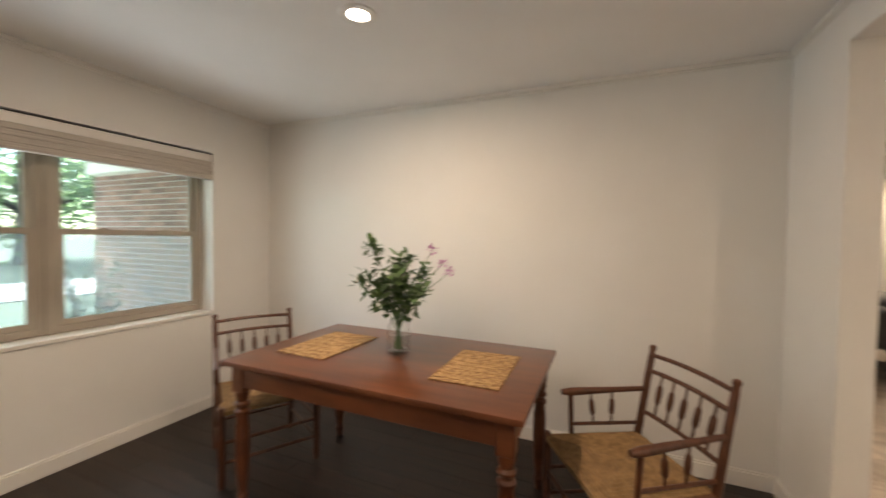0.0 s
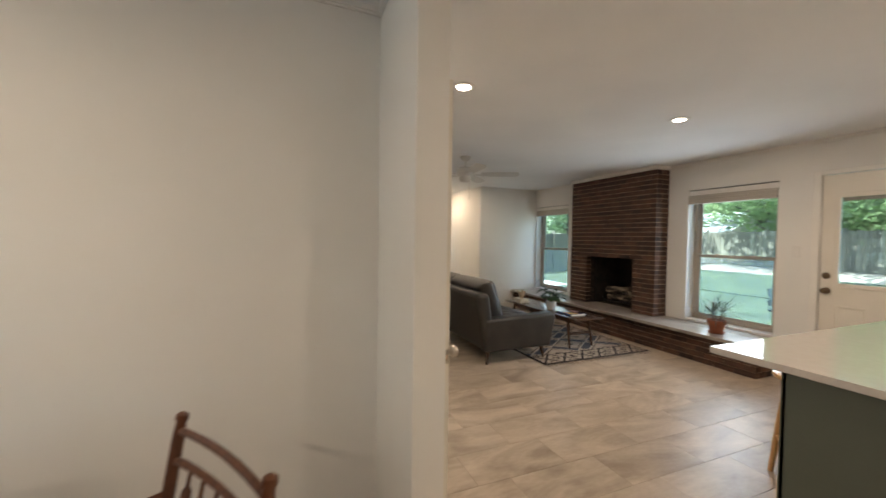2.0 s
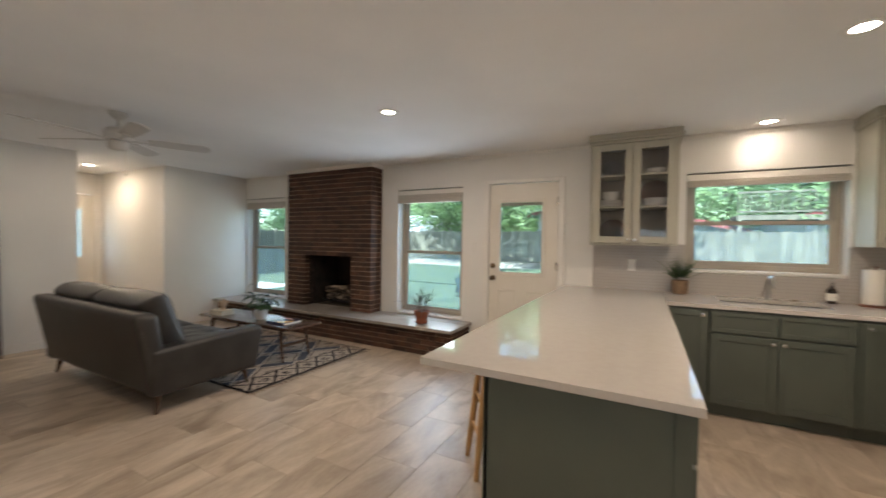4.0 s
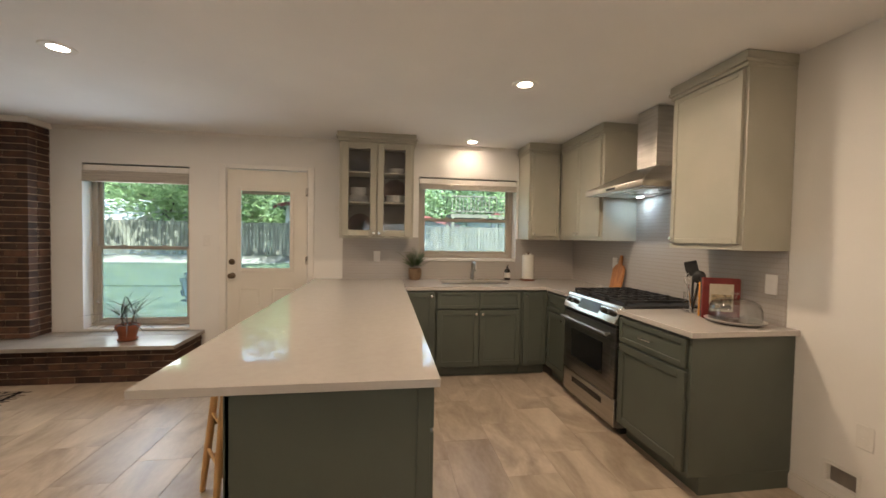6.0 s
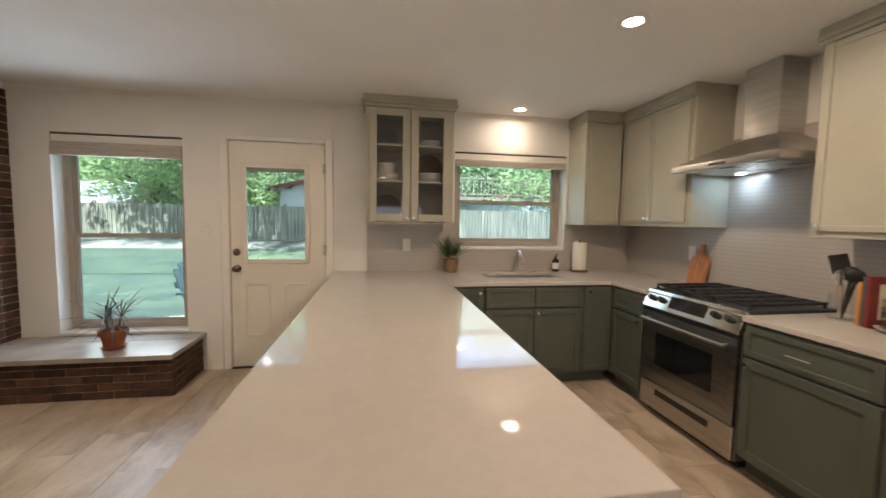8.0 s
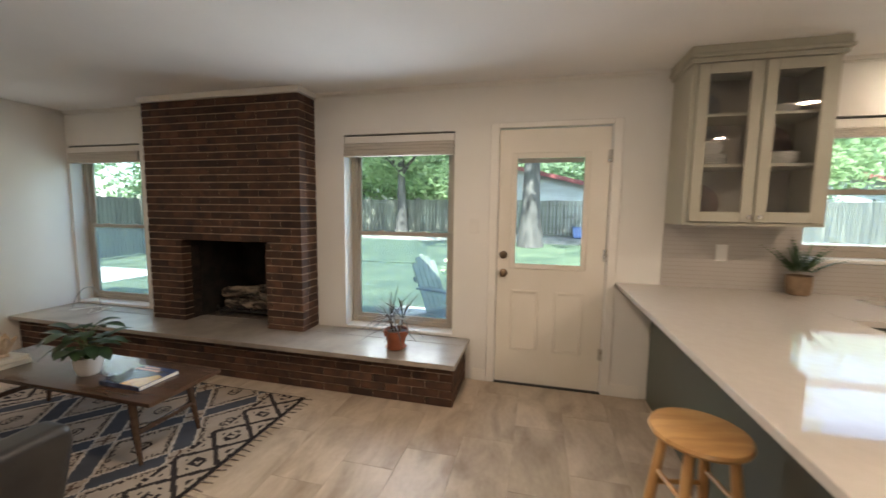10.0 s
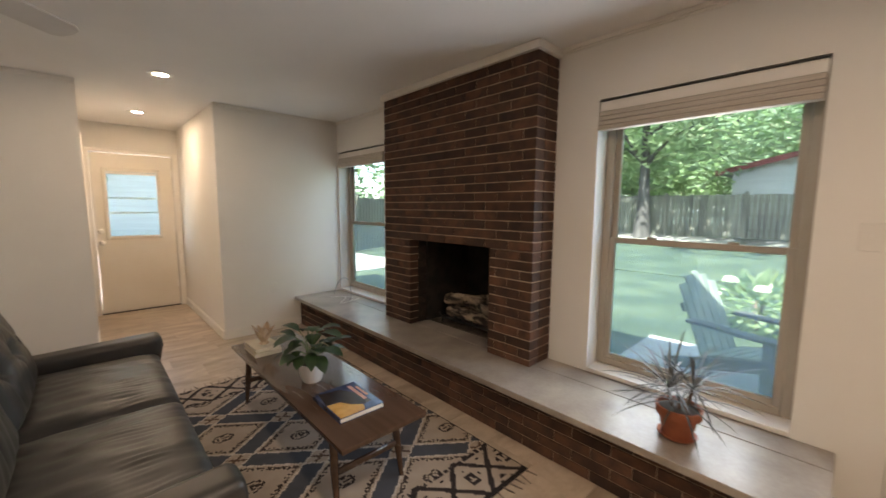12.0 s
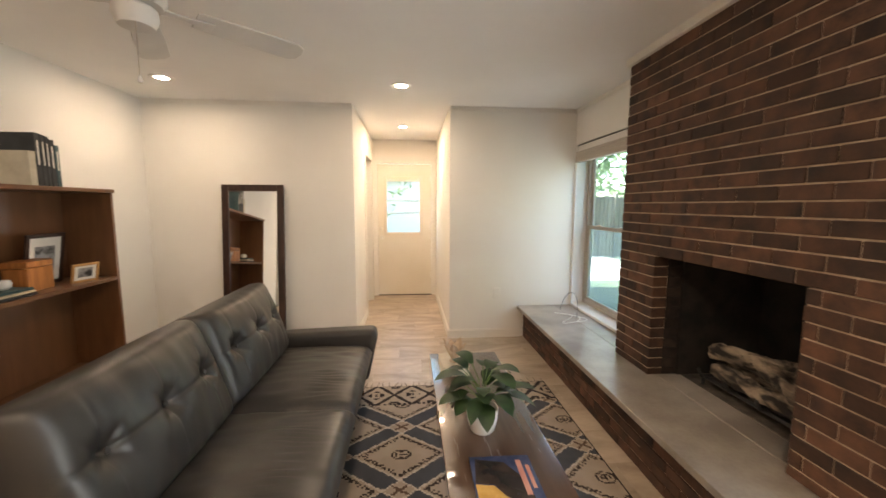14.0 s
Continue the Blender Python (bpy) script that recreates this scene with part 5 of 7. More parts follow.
def rug_material(w, l):
    """Woven rug: rows of stepped diamonds in cream on slate blue, dark lattice, and a patterned band at each end."""
    m = bpy.data.materials.new("woven_rug")
    m.use_nodes = True
    n, lk = m.node_tree.nodes, m.node_tree.links
    p = n["Principled BSDF"]

    def op(kind, a, b=0.0, c=0.0):
        q = n.new("ShaderNodeMath")
        q.operation = kind
        for i, v in enumerate((a, b, c)):
            if isinstance(v, (int, float)):
                q.inputs[i].default_value = v
            else:
                lk.new(v, q.inputs[i])
        return q.outputs[0]

    tc, sp = n.new("ShaderNodeTexCoord"), n.new("ShaderNodeSeparateXYZ")
    lk.new(tc.outputs["Object"], sp.inputs[0])
    x, y = sp.outputs[0], sp.outputs[1]
    step = 0.0115
    xs = op("MULTIPLY", op("FLOOR", op("DIVIDE", x, step)), step)
    ys = op("MULTIPLY", op("FLOOR", op("DIVIDE", y, step)), step)
    # lattice of diamonds, two and a bit across
    px, py = 0.71, 0.545
    a = op("ADD", op("ADD", op("DIVIDE", xs, px), op("DIVIDE", ys, py)), 0.331)
    b = op("ADD", op("SUBTRACT", op("DIVIDE", xs, px), op("DIVIDE", ys, py)), 10.396)
    fa, fb = op("ABSOLUTE", op("SUBTRACT", op("FRACT", a), 0.5)), op("ABSOLUTE", op("SUBTRACT", op("FRACT", b), 0.5))
    edge = op("MAXIMUM", fa, fb)
    inner = op("MINIMUM", fa, fb)
    # bands by distance from each diamond's middle
    light_line = op("MULTIPLY", op("GREATER_THAN", edge, 0.362), op("LESS_THAN", edge, 0.385))
    wide = op("GREATER_THAN", edge, 0.385)
    blue = op("MULTIPLY", wide, op("LESS_THAN", inner, 0.365))
    bracket = op("MULTIPLY", wide, op("MULTIPLY", op("GREATER_THAN", inner, 0.365), op("LESS_THAN", inner, 0.385)))
    cross = op("MULTIPLY", op("GREATER_THAN", edge, 0.482), op("GREATER_THAN", inner, 0.385))
    teeth = op("LESS_THAN", op("FRACT", op("MULTIPLY", inner, 18.0)), 0.5)
    hooks = op("MULTIPLY", teeth, op("MULTIPLY", op("GREATER_THAN", edge, 0.278), op("LESS_THAN", edge, 0.318)))
    rim2 = op("MULTIPLY", op("GREATER_THAN", edge, 0.318), op("LESS_THAN", edge, 0.334))
    far = op("SQRT", op("ADD", op("MULTIPLY", fa, fa), op("MULTIPLY", fb, fb)))
    core = op("LESS_THAN", far, 0.112)
    eye = op("LESS_THAN", far, 0.024)
    lobes = op("MULTIPLY", op("LESS_THAN", op("ABSOLUTE", op("SUBTRACT", far, 0.052)), 0.014), op("GREATER_THAN", inner, 0.014))
    ring = op("MAXIMUM", op("MULTIPLY", core, op("GREATER_THAN", far, 0.086)), lobes)
    dark = op("MAXIMUM", op("MAXIMUM", hooks, ring), op("MAXIMUM", eye, rim2))
    # end bands and outer edges
    ey = op("MINIMUM", ys, op("SUBTRACT", l, ys))
    ex = op("MINIMUM", xs, op("SUBTRACT", w, xs))
    band = op("LESS_THAN", ey, 0.29)
    ba = op("ADD", op("DIVIDE", xs, 0.26), op("DIVIDE", ey, 0.29))
    bb = op("SUBTRACT", op("DIVIDE", xs, 0.26), op("DIVIDE", ey, 0.29))
    ga, gb = op("ABSOLUTE", op("SUBTRACT", op("FRACT", ba), 0.5)), op("ABSOLUTE", op("SUBTRACT", op("FRACT", bb), 0.5))
    ge = op("MAXIMUM", ga, gb)
    bdark = op("MAXIMUM", op("GREATER_THAN", ge, 0.43), op("MULTIPLY", op("LESS_THAN", ge, 0.25), op("GREATER_THAN", op("FRACT", op("MULTIPLY", op("ADD", ga, gb), 9.0)), 0.45)))
    bdark = op("MAXIMUM", bdark, op("MULTIPLY", op("LESS_THAN", op("ABSOLUTE", op("SUBTRACT", ey, 0.272)), 0.012), op("LESS_THAN", op("FRACT", op("DIVIDE", xs, 0.035)), 0.5)))
    side = op("LESS_THAN", ex, 0.020)
    end = op("LESS_THAN", ey, 0.018)

    def mix(f, c1, c2):
        q = n.new("ShaderNodeMix")
        q.data_type = "RGBA"
        lk.new(f, q.inputs[0])
        for i, c in ((6, c1), (7, c2)):
            if isinstance(c, tuple):
                q.inputs[i].default_value = (*c, 1)
            else:
                lk.new(c, q.inputs[i])
        return q.outputs[2]

    no = n.new("ShaderNodeTexNoise")
    no.inputs["Scale"].default_value, no.inputs["Detail"].default_value = 9.0, 4.0
    lk.new(tc.outputs["Object"], no.inputs["Vector"])
    cream = mix(no.outputs[0], (0.29, 0.235, 0.185), (0.46, 0.39, 0.325))
    navy = mix(no.outputs[0], (0.045, 0.050, 0.062), (0.085, 0.092, 0.110))
    c = mix(dark, cream, (0.045, 0.034, 0.030))
    c = mix(blue, c, navy)
    c = mix(cross, c, (0.11, 0.07, 0.05))
    c = mix(op("MAXIMUM", light_line, bracket), c, (0.52, 0.46, 0.40))
    bc = mix(bdark, cream, (0.030, 0.024, 0.024))
    c = mix(band, c, bc)
    c = mix(op("MAXIMUM", side, end), c, (0.018, 0.015, 0.015))
    lk.new(c, p.inputs["Base Color"])
    p.inputs["Roughness"].default_value = 0.95
    p.inputs["Specular IOR Level"].default_value = 0.15
    wv = n.new("ShaderNodeTexNoise")
    wv.inputs["Scale"].default_value = 420.0
    lk.new(tc.outputs["Object"], wv.inputs["Vector"])
    bp = n.new("ShaderNodeBump")
    bp.inputs["Strength"].default_value, bp.inputs["Distance"].default_value = 0.6, 0.003
    lk.new(wv.outputs[0], bp.inputs["Height"])
    lk.new(bp.outputs[0], p.inputs["Normal"])
    return m


RW, RL = 1.585, 2.215
e = thing("rug", (3.048, 4.285, 0.0), "flat-woven cream and slate blue diamond rug with fringe", "rug")
part("weave", Geo().box(0, RW, 0, RL, 0.001, 0.010), rug_material(RW, RL), e, bevel=0.003)
for y0, s in ((0.0, -1), (RL, 1)):
    YARN = surface("fringe_yarn", (0.12, 0.10, 0.09), (0.36, 0.30, 0.25), 0.95, 40)
    for i in range(34):
        g = Geo()
        x = 0.02 + i * (RW - 0.04) / 33
        a = random.uniform(-0.02, 0.02)
        g.tube([(x, y0, 0.006), (x + a * 0.4, y0 + s * 0.03, 0.005), (x + a, y0 + s * random.uniform(0.05, 0.075), 0.004)], [0.005, 0.0045, 0.003], 5)
        part("tassel", g, YARN, e)


# leaves and plants
def leafy(g, n, height, spread, width, length, seed, low=0.35):
    rnd = random.Random(seed)
    stems = Geo()
    for i in range(n):
        a = i * 2.399 + rnd.uniform(-0.3, 0.3)
        r, h = spread * rnd.uniform(0.25, 0.75), height * rnd.uniform(low, 1.0)
        p = Vector((r * math.cos(a), r * math.sin(a), h))
        stems.tube([(0.01 * math.cos(a), 0.01 * math.sin(a), 0), (p.x * 0.35, p.y * 0.35, h * 0.7), p], 0.0022, 5)
        out = Vector((math.cos(a), math.sin(a), rnd.uniform(-0.7, 0.25))).normalized()
        leaf_geo(g, p, p + out * length * rnd.uniform(0.75, 1.1), width * rnd.uniform(0.8, 1.1), 0.018)
    return stems


e = thing("potted_plant", (3.885, 5.255, 0.40), "glossy green leafy plant in a white pot", "plant")
part("pot", Geo().lathe([(0.048, 0), (0.056, 0.01), (0.068, 0.055), (0.072, 0.105), (0.070, 0.110), (0.064, 0.108), (0.060, 0.06), (0.0, 0.05)], seg=32), CERAMIC, e, "white ceramic pot")
part("soil", Geo().lathe([(0.0, 0.094), (0.063, 0.090)], seg=20), SOIL, e)
lg = Geo()
sg = leafy(lg, 30, 0.21, 0.15, 0.040, 0.135, 4)
part("stems", placed(sg, pose(0, 0, 0.09)), LEAFLIGHT, e)
part("leaves", placed(lg, pose(0, 0, 0.09)), LEAFDARK, e, "broad glossy leaves")

TABLE_Z = 0.40
# picture book lying on the coffee table
e = thing("picture_book", (3.785, 4.735, TABLE_Z), "blue and orange illustrated book lying on the coffee table", "book", rz=-1)
part("cover", Geo().box(0, 0.235, 0, 0.30, 0, 0.003).box(0, 0.235, 0, 0.30, 0.022, 0.025).box(-0.002, 0.001, 0, 0.30, 0.0, 0.025), surface("blue_cover", (0.02, 0.03, 0.07), (0.07, 0.09, 0.17), 0.16, 7, bump=0.0), e, "glossy blue cover", 0.001)
part("pages", Geo().box(0.002, 0.231, 0.003, 0.297, 0.003, 0.022), PAPER, e)
part("cover_picture", Geo().prism([(0.004, 0.004), (0.13, 0.004), (0.15, 0.05), (0.10, 0.09), (0.07, 0.14), (0.004, 0.15)], 0.0251, 0.0256), surface("orange_ink", (0.40, 0.20, 0.04), (0.62, 0.38, 0.12), 0.25, 9, bump=0.0), e, "orange printed area")
part("cover_picture", Geo().prism([(0.10, 0.092), (0.152, 0.052), (0.20, 0.06), (0.19, 0.16), (0.13, 0.26), (0.02, 0.285), (0.004, 0.155), (0.07, 0.145)], 0.0251, 0.0256), surface("dark_ink", (0.012, 0.010, 0.012), (0.05, 0.035, 0.03), 0.25, 12, bump=0.0), e, "dark printed figure shape")
part("title_bars", Geo().box(0.175, 0.195, 0.09, 0.27, 0.0257, 0.0261).box(0.206, 0.220, 0.12, 0.24, 0.0257, 0.0261), surface("title_ink", (0.50, 0.20, 0.16), (0.6, 0.3, 0.22), 0.3, 9, bump=0.0), e, "unreadable title bars")
# stacked books with a dried-flower ornament
book("hardback", (3.74, 5.76, TABLE_Z + 0.028), (0.028, 0.24, 0.17), 0, SPINE[1], "cream hardback lying on the coffee table", group="books on the coffee table").matrix_world = pose(3.745, 5.80, TABLE_Z + 0.0285, 0, 90, 0)
book("hardback", (3.75, 5.81, TABLE_Z + 0.055), (0.024, 0.22, 0.16), 0, SPINE[1], "pale hardback lying on another book", group="books on the coffee table").matrix_world = pose(3.755, 5.81, TABLE_Z + 0.0535, 0, 90, 3)
e = thing("ornament", (3.835, 5.90, TABLE_Z + 0.054), "pale carved wooden petal ornament on the books", "ornament")
PALE = surface("pale_wood", (0.40, 0.29, 0.19), (0.58, 0.45, 0.32), 0.6, 18, bump=0.2)
for k in range(7):
    a = k * math.tau / 7
    g = Geo()
    leaf_geo(g, (0.012 * math.cos(a), 0.012 * math.sin(a), 0.0), (0.075 * math.cos(a), 0.075 * math.sin(a), 0.115 + 0.02 * (k % 2)), 0.030, 0.0, 0.35)
    ob = part("petal", g, PALE, e)
    so = ob.modifiers.new("thick", "SOLIDIFY")
    so.thickness = 0.003
part("ornament_base", Geo().lathe([(0.03, 0.0), (0.034, 0.006), (0.02, 0.02), (0.0, 0.022)], seg=16), PALE, e)

# spiky plant on the hearth
e = thing("potted_plant", (4.935, 3.685, 0.345), "spiky dracaena in a terracotta pot on the hearth", "plant")
part("saucer", Geo().lathe([(0.065, 0), (0.082, 0.015), (0.080, 0.018), (0.062, 0.006), (0, 0.006)], seg=28), TERRACOTTA, e, "terracotta saucer")
part("pot", Geo().lathe([(0.060, 0.007), (0.080, 0.105), (0.092, 0.107), (0.096, 0.148), (0.090, 0.150), (0.086, 0.147), (0.080, 0.12), (0.0, 0.118)], seg=32), TERRACOTTA, e, "terracotta pot")
part("soil", Geo().lathe([(0.0, 0.133), (0.084, 0.131)], seg=20), SOIL, e)
for cx, cy, hh, nn, sd in ((-0.02, 0.04, 0.085, 34, 2), (0.02, -0.045, 0.10, 36, 5), (0.0, 0.0, 0.03, 18, 8)):
    rnd = random.Random(sd)
    part("cane", Geo().tube([(cx * 0.5, cy * 0.5, 0.125), (cx, cy, 0.133 + hh)], [0.009, 0.007], 8), STEMWOOD, e)
    g = Geo()
    for i in range(nn):
        a, up = i * 2.399, rnd.uniform(-0.18, 1.0)
        L = rnd.uniform(0.20, 0.36)
        d = Vector((math.cos(a) * math.cos(up), math.sin(a) * math.cos(up), math.sin(up)))
        b = Vector((cx, cy, 0.133 + hh))
        leaf_geo(g, b, b + d * L + Vector((0, 0, -0.06 * math.cos(up))), 0.0048, 0.030, 0.3, 5)
    part("leaf_head", g, FROND, e, "narrow purplish green leaves")

# cable loop on the hearth
g = Geo().tube([(5.10 + 0.14 * math.sin(a) * 0.35, 7.16 + 0.19 * math.cos(a), 0.351 + 0.22 * max(0.0, math.sin(a))) for a in np.linspace(0, math.pi, 15)], 0.0035, 6, False)
tagged(part("cable", g, surface("grey_cable", (0.25, 0.25, 0.25), (0.35, 0.35, 0.35), 0.5, 9)), "thin grey cable looped up on the hearth", "cable")
g = Geo().tube([(5.02 + 0.10 * math.sin(a * 1.7) + 0.01 * a, 7.05 + 0.16 * math.cos(a), 0.3495 + 0.0004 * i) for i, a in enumerate(np.linspace(0, 9.5, 48))], 0.003, 6, False)
tagged(part("cable", g, PLASTIC), "thin white cable coiled on the hearth", "cable")

# leaning mirror
MIRROR = surface("mirror_silver", (0.88, 0.88, 0.87), (0.90, 0.90, 0.89), 0.01, 2, bump=0.0, metal=1.0)
FRAMEWOOD = surface("espresso_frame", (0.022, 0.009, 0.006), (0.05, 0.022, 0.014), 0.35, 8, (5, 5, 1), bump=0.05)
e = thing("floor_mirror", (1.755, YN - 0.165, 0), "dark-framed floor mirror leaning on the wall", "mirror")
e.matrix_world = pose(1.755, YN - 0.155, 0.0, -4.6, 0, 0)
MW, MH = 0.58, 1.612
g = Geo()
for a, b, c, d in ((0, 0.062, 0, MH), (MW - 0.062, MW, 0, MH), (0.062, MW - 0.062, 0, 0.062), (0.062, MW - 0.062, MH - 0.062, MH)):
    g.box(a, b, -0.012, 0.020, c, d)
part("frame", g, FRAMEWOOD, e, bevel=0.004)
part("mirror_glass", Geo().box(0.055, MW - 0.055, 0.002, 0.006, 0.055, MH - 0.055), MIRROR, e)

# bookcase
BY1, BX1 = 6.655, 1.405
e = thing("bookcase", (XWN + 0.004, 5.52, 0), "brown wooden open bookcase against the wall", "bookcase")
BW, BD, BH = BY1 - 5.52, BX1 - XWN - 0.004, 1.52
for y in (0, BW - 0.022):
    part("side", Geo().box(0, BD, y, y + 0.022, 0, BH - 0.0265), OAK, e, bevel=0.002)
part("top", Geo().box(0, BD + 0.012, -0.006, BW + 0.006, BH - 0.026, BH), OAK, e, bevel=0.003)
part("back", Geo().box(0.002, 0.010, 0.0225, BW - 0.0225, 0.05, BH - 0.0265), OAK, e)
part("shelf", Geo().box(0.0105, BD - 0.004, 0.0225, BW - 0.0225, 0.858, 0.884), OAK, e, bevel=0.002)
part("shelf", Geo().box(0.0105, BD - 0.004, 0.0225, BW - 0.0225, 0.20, 0.226), OAK, e, bevel=0.002)
part("plinth", Geo().box(0.0105, BD - 0.03, 0.0225, BW - 0.0225, 0.0, 0.08), OAK, e)
bx = XWN + 0.06
y = 6.30
for i, (t, hh, c) in enumerate(((0.030, 0.255, 3), (0.034, 0.285, 3), (0.026, 0.300, 3), (0.030, 0.305, 3), (0.038, 0.31, 3), (0.045, 0.20, 1))):
    y -= t
    bk = book("book", (bx + 0.26, y, 1.52), (t - 0.001, 0.19, hh), 90, SPINE[c if i != 0 else 4], "dark hardback standing on the bookcase top" if c == 3 else "pale book standing on the bookcase top", group="books on the bookcase")
    bk.matrix_world = pose(bx + 0.25, y, 1.5205, 0, 0, 90)
    if c == 3:
        part("title_bar", Geo().box(t * 0.36, t * 0.62, -0.0008, -0.0002, hh * 0.40, hh * 0.86), PAPER, bk, "unreadable pale spine title")


def photo(name, at, w, h, tilt, rz, frame_mat, label, inner):
    e = thing(name, at, label, "picture frame", "photos on the bookcase")
    e.matrix_world = pose(*at, 0, 0, rz) @ pose(0, 0, 0, tilt, 0, 0)
    b = 0.024 if h > 0.2 else 0.015
    g = Geo()
    for a0, a1, c, d in ((-w / 2, -w / 2 + b, 0, h), (w / 2 - b, w / 2, 0, h), (-w / 2 + b, w / 2 - b, 0, b), (-w / 2 + b, w / 2 - b, h - b, h)):
        g.box(a0, a1, -0.010, 0.006, c, d)
    part("frame", g, frame_mat, e, bevel=0.002)
    part("mount", Geo().box(-w / 2 + b, w / 2 - b, -0.002, 0.004, b, h - b), PLASTIC, e, "white mount")
    part("print", Geo().box(-w * 0.26, w * 0.26, -0.003, -0.002, h * 0.26, h * 0.76), inner, e, "grey landscape print")


GREYPRINT = surface("grey_print", (0.03, 0.03, 0.03), (0.35, 0.35, 0.36), 0.4, 14, bump=0.0, contrast=(0.42, 0.6))
photo("photo_frame", (1.15, 6.34, 0.8845), 0.27, 0.34, 9, 90, FRAMEWOOD, "dark-framed black and white photo on the shelf", GREYPRINT)
photo("photo_frame", (1.33, 6.435, 0.8845), 0.17, 0.13, 12, 75, PINE, "small light wood photo frame on the shelf", GREYPRINT)
e = thing("wooden_box", (1.18, 6.06, 0.8845), "carved light wooden keepsake box on the shelf", "box", rz=8)
part("box_body", Geo().box(0, 0.13, 0, 0.20, 0, 0.145), BOARD, e, bevel=0.004)
part("lid", Geo().box(-0.003, 0.133, -0.003, 0.203, 0.147, 0.185), BOARD, e, bevel=0.005)
e = thing("bowl", (1.30, 5.94, 0.935), "small round white bowl on stacked magazines", "bowl")
part("bowl_body", Geo().lathe([(0.022, 0), (0.036, 0.012), (0.040, 0.034), (0.032, 0.052), (0.028, 0.050), (0.034, 0.033), (0.0, 0.012)], seg=24), CERAMIC, e)
for i in range(3):
    tagged(part("magazine", Geo().box(1.20 + 0.006 * i, 1.385 - 0.004 * i, 5.80 + 0.01 * i, 6.045 - 0.006 * i, 0.885 + i * 0.0165, 0.8995 + i * 0.0165), (SPINE[3], SPINE[1], SPINE[4])[i], bevel=0.002), "thick glossy magazine lying on the shelf", "magazine", "magazines on the shelf")

# ceiling fan
e = thing("ceiling_fan", (2.53, 5.285, CEIL), "white five-blade ceiling fan with pull chain", "ceiling fan")
FANW = surface("fan_white", (0.60, 0.58, 0.55), (0.66, 0.64, 0.61), 0.5, 5, bump=0.02)
part("canopy", Geo().lathe([(0.070, 0.0), (0.068, -0.02), (0.030, -0.055), (0.0, -0.055)], seg=28), FANW, e)
part("downrod", Geo().tube([(0, 0, -0.05), (0, 0, -0.14)], 0.012, 10), FANW, e)
part("motor", Geo().lathe([(0.03, -0.125), (0.085, -0.14), (0.105, -0.165), (0.105, -0.215), (0.09, -0.235), (0.0, -0.235)], seg=32), FANW, e)
part("switch_cup", Geo().lathe([(0.055, -0.2355), (0.072, -0.25), (0.075, -0.28), (0.060, -0.315), (0.0, -0.325)], seg=28), FANW, e)
for k in range(5):
    m = pose(0, 0, -0.222, 0, 0, -28 + 72 * k)
    b = part("blade", placed(Geo().prism([(0.20, -0.050), (0.40, -0.064), (0.63, -0.066), (0.665, -0.045), (0.675, 0.0), (0.665, 0.045), (0.63, 0.066), (0.40, 0.064), (0.20, 0.050)], -0.004, 0.004), m @ pose(0, 0, 0, -14, 0, 0)), FANW, e, bevel=0.002)
    part("blade_arm", placed(Geo().prism([(0.06, -0.018), (0.16, -0.014), (0.27, -0.03), (0.27, 0.03), (0.16, 0.014), (0.06, 0.018)], -0.012, -0.005), m @ pose(0, 0, 0, -9, 0, 0)), FANW, e, bevel=0.002)
part("pull_chain", Geo().tube([(0.03, -0.05, -0.30), (0.032, -0.055, -0.51)], 0.0018, 5), NICKEL, e)
part("chain_knob", Geo().lathe([(0.003, 0.0), (0.008, -0.008), (0.009, -0.022), (0.0, -0.030)], (0.032, -0.055, -0.51), 10), FANW, e)
e = thing("ceiling_vent", (1.63, 5.35, CEIL), "slotted white ceiling air vent", "vent")
part("frame", Geo().box(-0.16, 0.16, -0.09, 0.09, -0.006, 0.0), PLASTIC, e, bevel=0.002)
for i in range(7):
    part("slat", Geo().box(-0.135, 0.135, -0.070 + i * 0.022, -0.060 + i * 0.022, -0.011, -0.0062), NICKEL, e)

# ---------- dining room ----------
e = thing("dining_table", (-1.815, 1.330, 0), "reddish brown wooden dining table with turned legs", "table")
TW, TL, TH = 1.505, 0.915, 0.76
part("tabletop", Geo().box(0, TW, 0, TL, TH - 0.026, TH), CHERRY, e, "worn reddish tabletop", 0.007, 2)
for a, b, c, d in ((0.10, TW - 0.10, 0.045, 0.067), (0.10, TW - 0.10, TL - 0.067, TL - 0.045), (0.045, 0.067, 0.10, TL - 0.10), (TW - 0.067, TW - 0.045, 0.10, TL - 0.10)):
    part("apron", Geo().box(a, b, c, d, TH - 0.135, TH - 0.0265), CHERRY, e, bevel=0.002)
for x in (0.073, TW - 0.073):
    for y in (0.073, TL - 0.073):
        leg = part("leg", Geo().box(x - 0.035, x + 0.035, y - 0.035, y + 0.035, TH - 0.165, TH - 0.0265), CHERRY, e, bevel=0.003)
        prof = [(0.0, 0.0), (0.017, 0.0), (0.021, 0.03), (0.028, 0.06), (0.020, 0.075), (0.020, 0.085), (0.030, 0.16), (0.034, 0.30), (0.033, 0.42), (0.027, 0.47), (0.036, 0.485), (0.036, 0.495), (0.026, 0.505), (0.026, 0.515), (0.036, 0.525), (0.036, 0.535), (0.026, 0.545), (0.030, 0.56), (0.034, 0.575), (0.034, TH - 0.165)]
        part("turned_shaft", Geo().lathe(prof, (x, y, 0), 22), CHERRY, leg)
